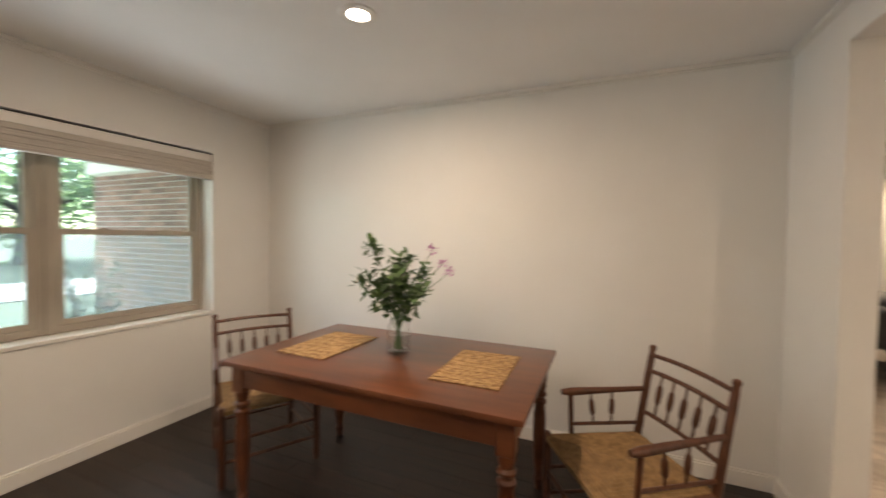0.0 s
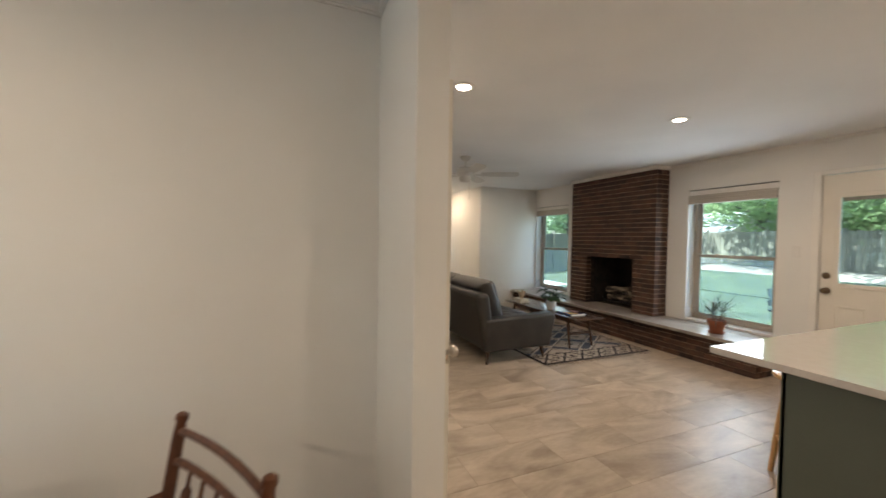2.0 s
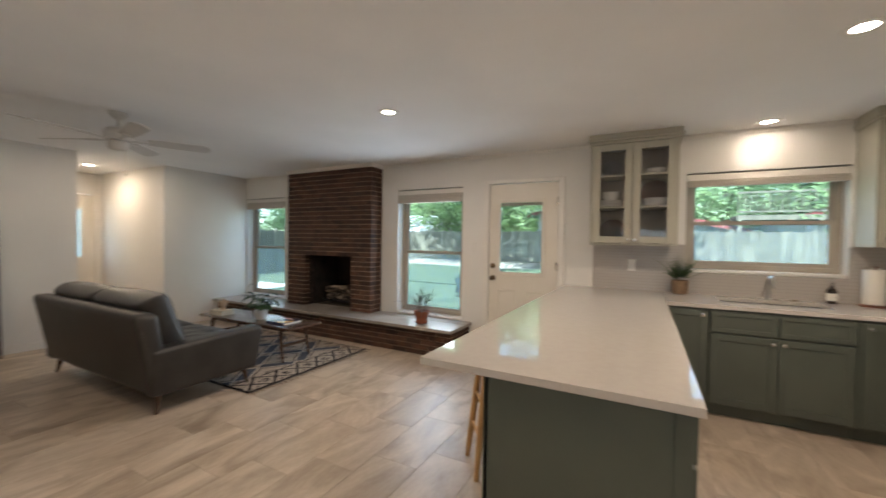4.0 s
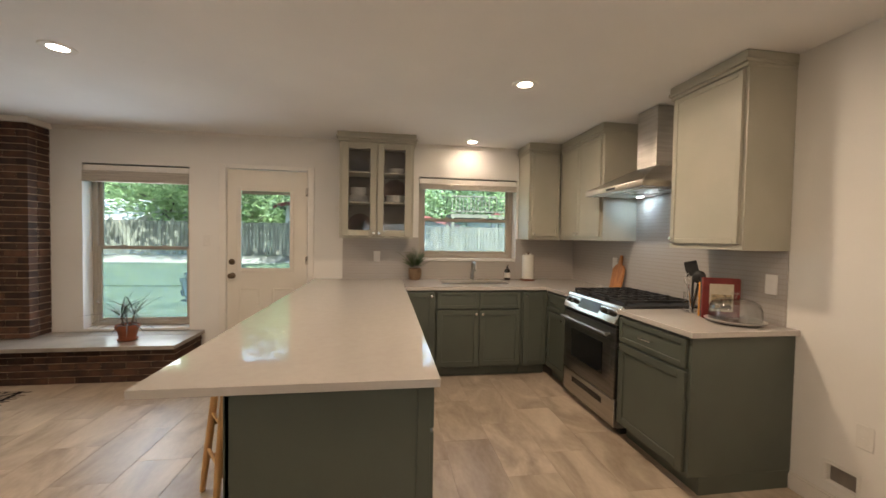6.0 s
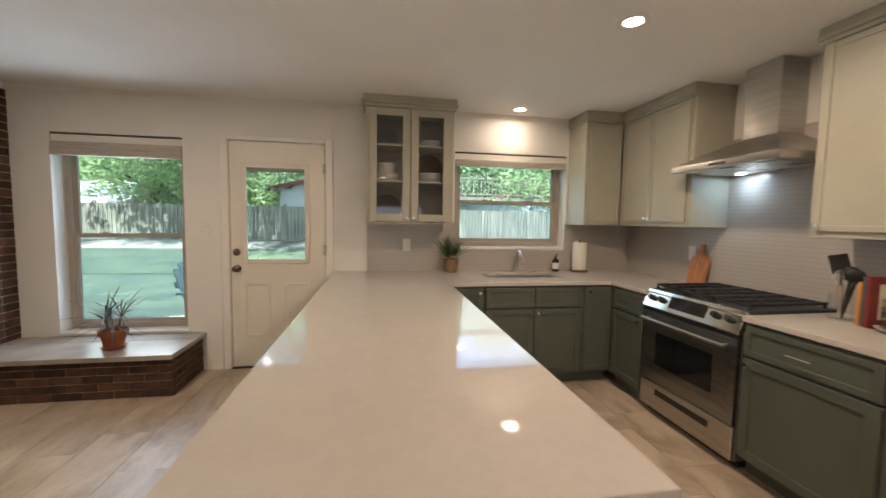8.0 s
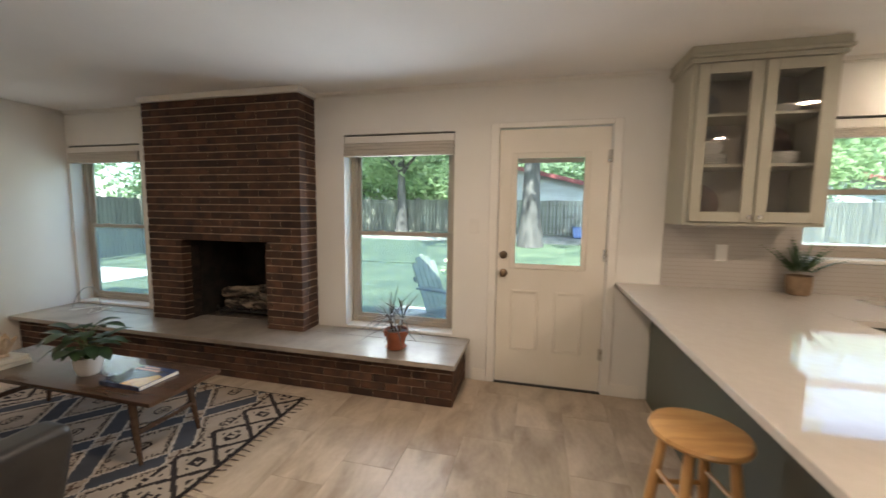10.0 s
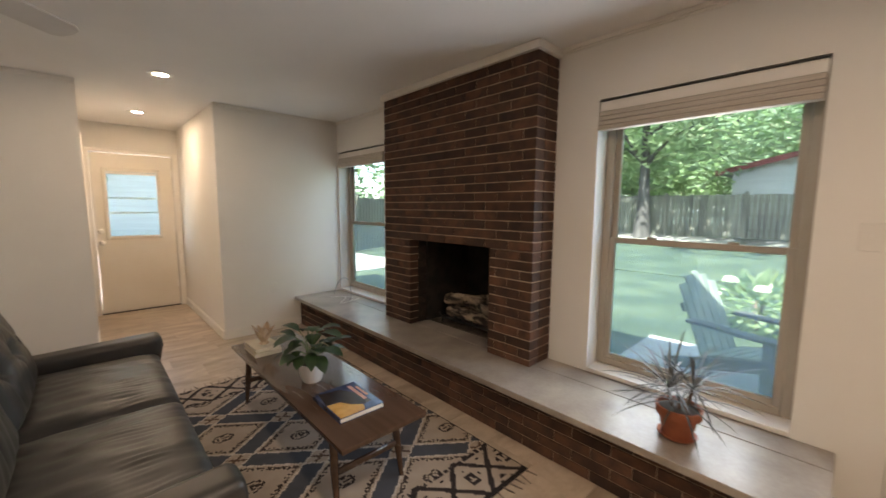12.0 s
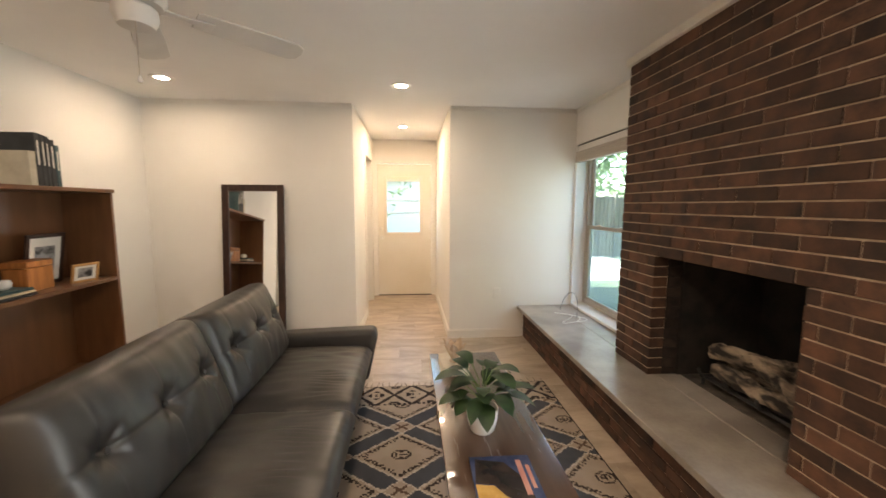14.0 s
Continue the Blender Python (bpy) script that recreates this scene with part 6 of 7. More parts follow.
for x0, y0, rz in ((-1.665, 1.560, -1), (-0.765, 1.545, 1)):
    e = thing("placemat", (x0, y0, 0.76), "woven golden seagrass placemat on the dining table", "placemat", "placemats", rz)
    g = Geo()
    for i in range(15):
        g.box(0.0, 0.305, i * 0.031, i * 0.031 + 0.0295, 0.0005, 0.0052 + 0.0012 * (i % 2))
    part("weave", g, SEAGRASS, e, bevel=0.0015)
    part("mat_edge", Geo().box(-0.006, 0.311, -0.006, 0.0, 0.0005, 0.006).box(-0.006, 0.311, 0.465, 0.471, 0.0005, 0.006).box(-0.006, 0.0, 0.0, 0.465, 0.0005, 0.006).box(0.305, 0.311, 0.0, 0.465, 0.0005, 0.006), SEAGRASS, e, bevel=0.001)

# jar of garden cuttings
e = thing("flower_jar", (-1.085, 1.830, 0.76), "clear glass jar of green cuttings with pink blossoms", "flower vase")
part("jar", Geo().lathe([(0.0, 0.0), (0.050, 0.0), (0.056, 0.008), (0.056, 0.115), (0.050, 0.135), (0.040, 0.145), (0.040, 0.165), (0.043, 0.168), (0.038, 0.168), (0.037, 0.145), (0.047, 0.133), (0.053, 0.113), (0.053, 0.012), (0.0, 0.006)], seg=30), CLEAR, e)
part("water", Geo().lathe([(0.0, 0.008), (0.052, 0.012), (0.052, 0.085), (0.0, 0.085)], seg=24), CLEAR, e)
e.scale = (1.1, 1.1, 1.14)
rnd = random.Random(11)
lg = Geo()
tips = [(-0.10, -0.03, 0.46), (-0.16, 0.02, 0.33), (0.02, 0.03, 0.40), (0.10, 0.02, 0.36), (-0.05, 0.08, 0.40), (0.03, -0.08, 0.34), (-0.10, -0.10, 0.30), (0.12, -0.06, 0.27), (0.0, 0.0, 0.38), (-0.06, 0.0, 0.28), (0.06, 0.08, 0.32)]
pinks = [(0.135, 0.03, 0.43), (0.215, 0.01, 0.34), (0.17, 0.06, 0.37)]
tips = [(x * 1.55, y * 1.5, z * 1.06) for x, y, z in tips]
pinks = [(x * 1.35, y, z * 1.1) for x, y, z in pinks]
for tx, ty, tz in tips + pinks:
    pts = [Vector((tx * f * f * 0.9 - tx * 0.08 * (1 - f), ty * f * f * 0.9, 0.015 + tz * f)) for f in np.linspace(0, 1, 7)]
    part("stem", Geo().tube(pts, [0.0026] * 5 + [0.002, 0.0012], 5), LEAFLIGHT, e)
    if (tx, ty, tz) in pinks:
        continue
    for i in range(58):
        f = rnd.uniform(0.54, 1.03)
        p = Vector((tx * f * f * 0.9, ty * f * f * 0.9, 0.015 + tz * f))
        d = Vector((rnd.uniform(-1, 1), rnd.uniform(-1, 1), rnd.uniform(-0.5, 0.8))).normalized()
        p = p + d * rnd.uniform(0.0, 0.035)
        leaf_geo(lg, p, p + d * rnd.uniform(0.030, 0.052), rnd.uniform(0.013, 0.020), 0.003, 0.2, 3)
part("foliage", lg, LEAFLIGHT, e, "small fresh green leaves")
for px, py, pz in pinks:
    g = Geo()
    for i in range(26):
        d = Vector((rnd.uniform(-1, 1), rnd.uniform(-1, 1), rnd.uniform(-0.6, 1))).normalized()
        p = Vector((px * 0.9, py * 0.9, pz + 0.015)) + d * rnd.uniform(0.005, 0.022)
        leaf_geo(g, p, p + d * 0.016, 0.007, 0.002, 0.3, 2)
    part("blossom", g, PETAL, e, "pink blossom cluster")


def armchair(at, rz, label):
    """A light spindle-back armchair with a rush seat; it faces -y."""
    e = thing("dining_chair", at, label, "chair", "chairs at the dining table", rz)
    hw = 0.232
    bl = lambda z: 0.235 + (z - 0.42) * 0.17 if z > 0.42 else 0.235 + (0.42 - z) * 0.06
    turned = [(0.0, 0.016), (0.20, 0.019), (0.42, 0.019), (0.60, 0.017), (0.80, 0.016), (0.835, 0.013), (0.842, 0.017), (0.855, 0.016), (0.862, 0.006)]
    for s in (-1, 1):
        part("back_post", Geo().tube([(s * hw, bl(z), z) for z, r in turned], [r for z, r in turned], 12), CHAIRWOOD, e)
        fz = [(0.0, 0.014), (0.03, 0.019), (0.10, 0.020), (0.40, 0.019), (0.435, 0.018), (0.445, 0.010)]
        part("front_post", Geo().tube([(s * (hw + 0.025), -0.225, z) for z, r in fz], [r for z, r in fz], 12), CHAIRWOOD, e)
        a0, a1 = Vector((s * (hw + 0.040), -0.150, 0.628)), Vector((s * hw, bl(0.645), 0.645))
        part("arm_post", Geo().tube([(s * (hw + 0.018), -0.105, 0.415), (s * (hw + 0.034), -0.105, 0.615)], 0.0115, 10), CHAIRWOOD, e)
        part("arm", Geo().tube([a0, a0.lerp(a1, 0.1), a0.lerp(a1, 0.3), a0.lerp(a1, 0.7), a1], [0.013, 0.020, 0.018, 0.013, 0.012], 10), CHAIRWOOD, e)
        b0, b1 = Vector((s * (hw + 0.022), -0.105, 0.475)), Vector((s * hw, bl(0.475), 0.475))
        part("side_rail", Geo().tube([b0, b1], 0.009, 8), CHAIRWOOD, e)
        for f in (0.32, 0.58):
            p, q = b0.lerp(b1, f), a0.lerp(a1, f + 0.02)
            part("arm_spindle", Geo().tube([p, p.lerp(q, 0.25), p.lerp(q, 0.32), p.lerp(q, 0.5), p.lerp(q, 0.68), p.lerp(q, 0.75), q], [0.0055, 0.0055, 0.012, 0.0135, 0.012, 0.0055, 0.0055], 10), CHAIRWOOD, e)
        for z in (0.14, 0.27):
            part("stretcher", Geo().tube([(s * (hw + 0.02), -0.225, z), (s * hw, bl(z), z)], 0.009, 8), CHAIRWOOD, e)
        part("seat_rail", Geo().tube([(s * (hw + 0.02), -0.225, 0.415), (s * hw, 0.235, 0.415)], 0.014, 8), CHAIRWOOD, e)
    for z, r in ((0.14, 0.010), (0.25, 0.010)):
        part("front_rung", Geo().tube([(-hw - 0.02, -0.225, z), (hw + 0.02, -0.225, z)], r, 8), CHAIRWOOD, e)
    part("back_rung", Geo().tube([(-hw, bl(0.18), 0.18), (hw, bl(0.18), 0.18)], 0.009, 8), CHAIRWOOD, e)
    for z in (0.535, 0.735, 0.812):
        bow = 0.016 if z > 0.6 else 0.008
        part("back_rail", Geo().tube([(hw * t, bl(z) + bow * (1 - t * t), z + (0.006 * (1 - t * t))) for t in np.linspace(-1, 1, 9)], 0.0105, 10), CHAIRWOOD, e)
    for k in range(5):
        x = -0.150 + k * 0.075
        p, q = Vector((x, bl(0.535) + 0.007, 0.54)), Vector((x * 1.03, bl(0.735) + 0.014, 0.735))
        part("back_spindle", Geo().tube([p, p.lerp(q, 0.28), p.lerp(q, 0.36), p.lerp(q, 0.52), p.lerp(q, 0.70), p.lerp(q, 0.76), q], [0.0055, 0.0055, 0.0125, 0.014, 0.0125, 0.0055, 0.0055], 10), CHAIRWOOD, e)
    # rush seat: four wedges of cord drawn to the middle
    zc = 0.425
    c4 = [(-hw - 0.03, -0.238), (hw + 0.03, -0.238), (hw + 0.005, 0.238), (-hw - 0.005, 0.238)]
    for k in range(4):
        a, b = Vector((*c4[k], zc)), Vector((*c4[(k + 1) % 4], zc))
        mid = Vector((0.0, 0.0, zc + 0.004))
        g, n = Geo(), 12
        for i in range(n):
            f0, f1 = i / n, (i + 1.0) / n
            p0, p1, q0, q1 = a.lerp(mid, f0), b.lerp(mid, f0), a.lerp(mid, f1), b.lerp(mid, f1)
            up = Vector((0, 0, 0.007))
            g.add([p0, p1, q1, q0, (p0 + q0) / 2 + up, (p1 + q1) / 2 + up], [(0, 1, 5, 4), (4, 5, 2, 3), (0, 4, 3), (1, 2, 5)])
        part("rush_wedge", g, RUSH, e, "golden woven rush cord")
    part("seat_underside", Geo().prism(c4, zc - 0.022, zc - 0.001), RUSH, e)
    return e


armchair((0.017, 1.836, 0), -59, "dark wooden spindle armchair with woven rush seat")
armchair((-2.02, 1.78, 0), 60, "dark wooden spindle armchair near the porch window")

# ---------- outdoors ----------
GZ = -0.15
GRASS = surface("lawn", (0.020, 0.036, 0.018), (0.050, 0.070, 0.036), 0.9, 1.1, bump=0.4, fine=25, detail=8.0)
structure("ground", Geo().box(-400, 400, -400, 400, GZ - 0.2, GZ), GRASS, "sunlit patchy green lawn", category="ground")
CONCRETE = surface("concrete", (0.30, 0.285, 0.265), (0.42, 0.40, 0.37), 0.85, 3, bump=0.2)
structure("patio", Geo().box(XE + 0.21, 7.9, 1.2, 4.75, GZ, GZ + 0.03), CONCRETE, "pale concrete patio slab outside the door", 0.01, "patio")
DIRT = surface("bare_dirt", (0.16, 0.145, 0.12), (0.27, 0.245, 0.205), 0.95, 2, bump=0.3)
BANK = [(12.0, GZ), (16.2, 0.13), (19.3, 0.40), (60.0, 0.40)]   # the lawn rises towards the fence


def bank_z(x):
    """Height of the rising ground behind the house at x."""
    for (xa, za), (xb, zb) in zip(BANK, BANK[1:]):
        if xa <= x <= xb:
            return za + (zb - za) * (x - xa) / (xb - xa)
    return GZ


def bank_strip(name, x0, x1, lift, material, label):
    """A sheet of rising ground from x0 to x1 with a slightly wandering near edge."""
    g, n = Geo(), 28
    for k in range(n):
        ya, yb = -17 + 35 * k / n, -17 + 35 * (k + 1) / n
        xa, xb = (x0 + 0.5 * noise.noise(Vector((y * 0.35, x0, 0))) for y in (ya, yb))
        g.add([(xa, ya, bank_z(xa) + lift), (x1, ya, bank_z(x1) + lift), (x1, yb, bank_z(x1) + lift), (xb, yb, bank_z(xb) + lift), (xa, ya, GZ - 0.1), (x1, ya, GZ - 0.1), (x1, yb, GZ - 0.1), (xb, yb, GZ - 0.1)], [(0, 1, 2, 3), (7, 6, 5, 4), (0, 4, 5, 1), (1, 5, 6, 2), (2, 6, 7, 3), (3, 7, 4, 0)])
    structure(name, g, material, label, category="ground")


bank_strip("ground_rise", 12.8, 17.6, 0.0, GRASS, "green lawn rising gently towards the fence")
bank_strip("dirt_path", 17.0, 19.2, 0.012, DIRT, "strip of bare sunlit earth before the fence")
# The first slab is added: pale concrete that whitens the hall door's view.
structure("driveway", Geo().box(-3.0, 9.5, 11.2, 19.0, GZ, GZ + 0.015).box(-30, -9, -3.5, 1.8, GZ, GZ + 0.02).box(-16, -12, -60, 60, GZ, GZ + 0.025), CONCRETE, "pale driveway and street, plus a slab added to brighten the hall door", category="road")

FENCEWOOD = surface("weathered_fence", (0.062, 0.060, 0.046), (0.140, 0.134, 0.102), 0.9, 2, (2, 2, 0.5), bump=0.3, vary=0.25)


def fence(p, q, label, board=0.145, top=1.72, base=GZ):
    """A plank fence from p to q: posts, rails and upright boards, each its own piece."""
    p, q = Vector((*p, base)), Vector((*q, base))
    L = (q - p).length
    e = thing("fence", p, label, "fence", rz=math.degrees(math.atan2(q.y - p.y, q.x - p.x)))
    pm = Geo().box(-board / 2 + 0.009, board / 2 - 0.009, -0.011, 0.011, 0.04, top + 0.12).mesh("board")
    for i in range(int(L / board)):
        ob = part("board", pm, FENCEWOOD, e)
        ob.location = (board * (i + 0.5), 0, random.uniform(-0.02, 0.02))
    po = Geo().box(-0.05, 0.05, 0.06, 0.16, 0, top + 0.22).mesh("post")
    for i in range(int(L / 2.4) + 1):
        part("post", po, FENCEWOOD, e).location = (i * 2.4, -0.11, 0)
    for z in (0.20 * top, 0.55 * top, 0.90 * top):
        part("rail", Geo().box(0, L, 0.0115, 0.05, z, z + 0.09), FENCEWOOD, e).location = (0, -0.062, 0)
    return e


fence((19.0, -16), (19.0, 17.5), "weathered grey-brown plank fence behind the lawn", 0.15, 1.38, 0.38)
fence((19.0, 17.4), (5.2, 13.4), "weathered plank fence along the side of the lawn", 0.15)
fence((6.0, -12.5), (19.0, -16.0), "weathered plank fence beyond the kitchen side", 0.15)

BARK = surface("bark", (0.035, 0.031, 0.027), (0.085, 0.075, 0.066), 0.95, 6, (1, 1, 0.25), bump=0.9, fine=25)
CANOPY = [surface("canopy_%d" % i, a, b, 0.7, 0.6, bump=0.0) for i, (a, b) in enumerate((((0.12, 0.155, 0.085), (0.19, 0.24, 0.135)), ((0.14, 0.175, 0.09), (0.22, 0.27, 0.14)), ((0.11, 0.15, 0.10), (0.18, 0.235, 0.15))))]


for cm in CANOPY:
    cn, cl = cm.node_tree.nodes, cm.node_tree.links
    tl, cx = cn.new("ShaderNodeBsdfTranslucent"), cn.new("ShaderNodeMixShader")
    tl.inputs[0].default_value = (0.36, 0.50, 0.25, 1)
    cx.inputs[0].default_value = 0.5
    cl.new(cn["Principled BSDF"].outputs[0], cx.inputs[1])
    cl.new(tl.outputs[0], cx.inputs[2])
    cl.new(cx.outputs[0], cn["Material Output"].inputs[0])


def tree_meshes(h, r, base, spread, seed, leaves=2600, size=0.30, low=0.35):
    """Trunk with limbs, and a crown of many small leaf clumps with gaps."""
    rnd = random.Random(seed)
    tg, lg = Geo(), Geo()
    lean = Vector((rnd.uniform(-0.4, 0.4), rnd.uniform(-0.4, 0.4), 0))
    trunk = [Vector((lean.x * f * f, lean.y * f * f, h * 0.75 * f)) for f in np.linspace(0, 1, 8)]
    tg.tube(trunk, [r * (1.35 if i == 0 else 1 - 0.11 * i) for i in range(8)], 12)
    clumps = []
    for k in range(13):
        f = rnd.uniform(low, 0.98)
        b = trunk[min(7, int(f * 7))]
        a = k * 2.399
        tip = b + Vector((math.cos(a), math.sin(a), rnd.uniform(0.05, 0.75))) * spread * rnd.uniform(0.55, 1.0)
        mid = b.lerp(tip, 0.5) + Vector((0, 0, 0.25))
        tg.tube([b, mid, tip], [r * 0.35, r * 0.2, r * 0.06], 7)
        clumps += [(tip, spread * 0.42), (mid, spread * 0.34)]
    clumps.append((trunk[-1] + Vector((0, 0, 0.8)), spread * 0.5))
    for i in range(leaves):
        c, cr = clumps[rnd.randrange(len(clumps))]
        d = Vector((rnd.gauss(0, 1), rnd.gauss(0, 1), rnd.gauss(0, 0.8)))
        p = c + d.normalized() * cr * rnd.random() ** 0.5
        s = size * rnd.uniform(0.5, 1.1)
        u = Vector((rnd.uniform(-1, 1), rnd.uniform(-1, 1), rnd.uniform(-0.6, 0.6))).normalized() * s
        w = u.orthogonal().normalized() * s * 0.45
        lg.add([p - u, p + w * 0.9, p + u, p - w], [(0, 1, 2, 3)])
    return tg, lg


def tree(at, h, r, spread, seed, mat=0, leaves=2600, size=0.30, low=0.35, label="leafy green shade tree beyond the lawn"):
    e = thing("tree", (at[0], at[1], bank_z(at[0]) if at[0] < 19 else GZ), label, "tree", "trees round the house")
    tg, lg = tree_meshes(h, r, 0, spread, seed, leaves, size, low)
    part("trunk", tg, BARK, e, "grey-brown furrowed trunk")
    part("crown", lg, CANOPY[mat], e, "loose crown of green leaves")
    return e


tree((16.3, 2.92), 12.5, 0.36, 4.8, 21, 0, 9000, 0.24, 0.50, "tall shade tree with bare lower trunk on the lawn")
t1 = tree((18.3, 8.55), 8.5, 0.24, 3.6, 5, 1, 7000, 0.18, 0.42)
t2 = tree((30.0, 4.0), 11.0, 0.35, 5.6, 8, 2, 8500, 0.24, 0.20)
t3 = tree((28.5, 15.5), 10.5, 0.33, 5.2, 13, 0, 8500, 0.24, 0.20)
for src, x, y, rz in ((t2, 33.0, -3.5, 40), (t3, 33.0, 9.8, 130), (t2, 31.5, 22.0, 200), (t3, 30.5, -11.5, 250), (t2, 27.0, -17.5, 20), (t1, 21.8, -8.0, 150), (t3, 20.5, 24.0, 300), (t2, 12.0, 23.0, 100), (t3, -2.5, 24.0, 10), (t2, 38.0, 14.5, 310), (t3, 39.0, 0.0, 60), (t3, 36.0, -20.0, 60), (t2, -26.0, 9.0, 70), (t3, -24.0, 1.0, 160), (t2, -30.0, -6.0, 220), (t3, -28.0, 17.0, 280), (t2, 9.0, 30.0, 180), (t3, 36.5, 6.0, 20), (t2, 37.0, 19.0, 90), (t3, 35.5, 25.5, 140), (t2, 37.5, -8.5, 260), (t3, 42.0, 10.0, 30), (t2, 43.0, 4.0, 75), (t3, 43.0, -5.0, 110), (t2, 42.0, -14.0, 330), (t3, 27.5, 30.0, 45), (t1, 22.3, 12.4, 200)):
    copy_thing(src, pose(x, y, GZ, 0, 0, rz))

WHITEWALL = surface("white_siding", (0.44, 0.43, 0.41), (0.54, 0.53, 0.50), 0.8, 2, (0.3, 0.3, 6), bump=0.2)
REDTRIM = surface("red_fascia", (0.16, 0.028, 0.028), (0.24, 0.05, 0.048), 0.6, 4, bump=0.05)
GREYROOF = surface("pale_roof", (0.20, 0.205, 0.215), (0.30, 0.305, 0.315), 0.8, 2, bump=0.2)


def house(at, xl, xr, d, h, rise, rz, roof, fascia, label, windows=True):
    """A low house with a gable facing the lawn: its ridge stands xl from one eave and xr from the other."""
    e = thing("house", (at[0], at[1], GZ), label, "house", "neighbouring houses", rz)
    slope, top = rise / xr, h + rise
    hl, hr = top - slope * xl, h
    part("wall", Geo().add([(-xl, 0, 0), (xr, 0, 0), (xr, 0, hr), (0, 0, top), (-xl, 0, hl), (-xl, d, 0), (xr, d, 0), (xr, d, hr), (0, d, top), (-xl, d, hl)], [(0, 1, 2, 3, 4), (9, 8, 7, 6, 5), (0, 5, 6, 1), (1, 6, 7, 2), (4, 9, 5, 0), (2, 7, 8, 3), (3, 8, 9, 4)]), WHITEWALL, e)
    a = math.degrees(math.atan(slope))
    for k, x in ((1, xr), (-1, xl)):
        s = math.hypot(x, slope * x)
        m = pose(0, 0, top, 0, a, 0) if k > 0 else pose(0, 0, top, 0, -a, 0)
        part("roof", placed(Geo().box(min(0, k * (s + 0.5)), max(0, k * (s + 0.5)), -0.5, d + 0.5, 0.02, 0.10), m), roof, e)
        part("fascia", placed(Geo().box(min(0, k * (s + 0.5)), max(0, k * (s + 0.5)), -0.56, -0.505, -0.07, 0.13), m), fascia, e)
    if windows:
        for x in (-xl * 0.55, xr * 0.45):
            win = part("window", Geo().box(x - 0.5, x + 0.5, -0.05, -0.005, 0.9, 1.8), TRIM, e)
            part("pane", Geo().box(x - 0.43, x + 0.43, -0.06, -0.051, 0.97, 1.73), BLACKGLASS, win)
    return e


PALETRIM = surface("pale_fascia", (0.45, 0.42, 0.40), (0.55, 0.52, 0.50), 0.7, 4, bump=0.05)
house((22.3, 3.9), 2.7, 6.2, 8, 2.2, 1.5, -90, GREYROOF, REDTRIM, "low white house with red roof edge behind the fence", False)
house((25.0, 13.8), 3.6, 3.6, 9, 2.0, 1.25, 0, GREYROOF, PALETRIM, "low white house with pale roof behind the fence")
house((24.5, -9.5), 4.2, 4.2, 8, 2.9, 1.0, -90, GREYROOF, REDTRIM, "low white house beyond the kitchen side fence")
house((6.0, 21.5), 4, 4, 8, 2.6, 1.0, 0, GREYROOF, PALETRIM, "low white house beyond the side fence", False)
house((-24.0, -2.0), 6, 6, 8, 2.8, 1.2, 90, GREYROOF, REDTRIM, "white house across the street")

# deck rail beyond the kitchen window
e = thing("deck_railing", (20.4, -4.6, GZ), "dark railing of a raised neighbouring deck", "railing", rz=90)
part("deck", Geo().box(-2.6, 2.6, -1.6, 0.0, 2.55, 2.75), FENCEWOOD, e)
part("top_rail", Geo().box(-2.6, 2.6, 0.0, 0.08, 3.62, 3.70), FENCEWOOD, e)
part("bottom_rail", Geo().box(-2.6, 2.6, 0.01, 0.07, 2.85, 2.91), FENCEWOOD, e)
bm_ = Geo().box(-0.02, 0.02, 0.02, 0.06, 2.912, 3.618).mesh("baluster")
for i in range(27):
    part("baluster", bm_, FENCEWOOD, e).location = (-2.55 + i * 0.196, 0, 0)
for x in (-2.5, 0, 2.5):
    part("post", Geo().box(x - 0.06, x + 0.06, -0.06, 0.06, 0, 2.55), FENCEWOOD, e)
# blue bins by the fence
for y in (0.62, 1.10):
    e = thing("storage_bin", (18.55, y, bank_z(18.55) + 0.012), "blue plastic bin beside the fence", "bin", "bins by the fence")
    BLUE = surface("blue_plastic", (0.05, 0.085, 0.19), (0.07, 0.11, 0.25), 0.5, 5)
    part("bin_body", Geo().add([(-0.14, -0.15, 0), (0.14, -0.15, 0), (0.14, 0.15, 0), (-0.14, 0.15, 0), (-0.18, -0.20, 0.44), (0.18, -0.20, 0.44), (0.18, 0.20, 0.44), (-0.18, 0.20, 0.44)], [(3, 2, 1, 0), (4, 5, 6, 7), (0, 1, 5, 4), (1, 2, 6, 5), (2, 3, 7, 6), (3, 0, 4, 7)]), BLUE, e, bevel=0.015)
    part("bin_rim", Geo().box(-0.195, 0.195, -0.215, 0.215, 0.42, 0.455), BLUE, e, bevel=0.01)


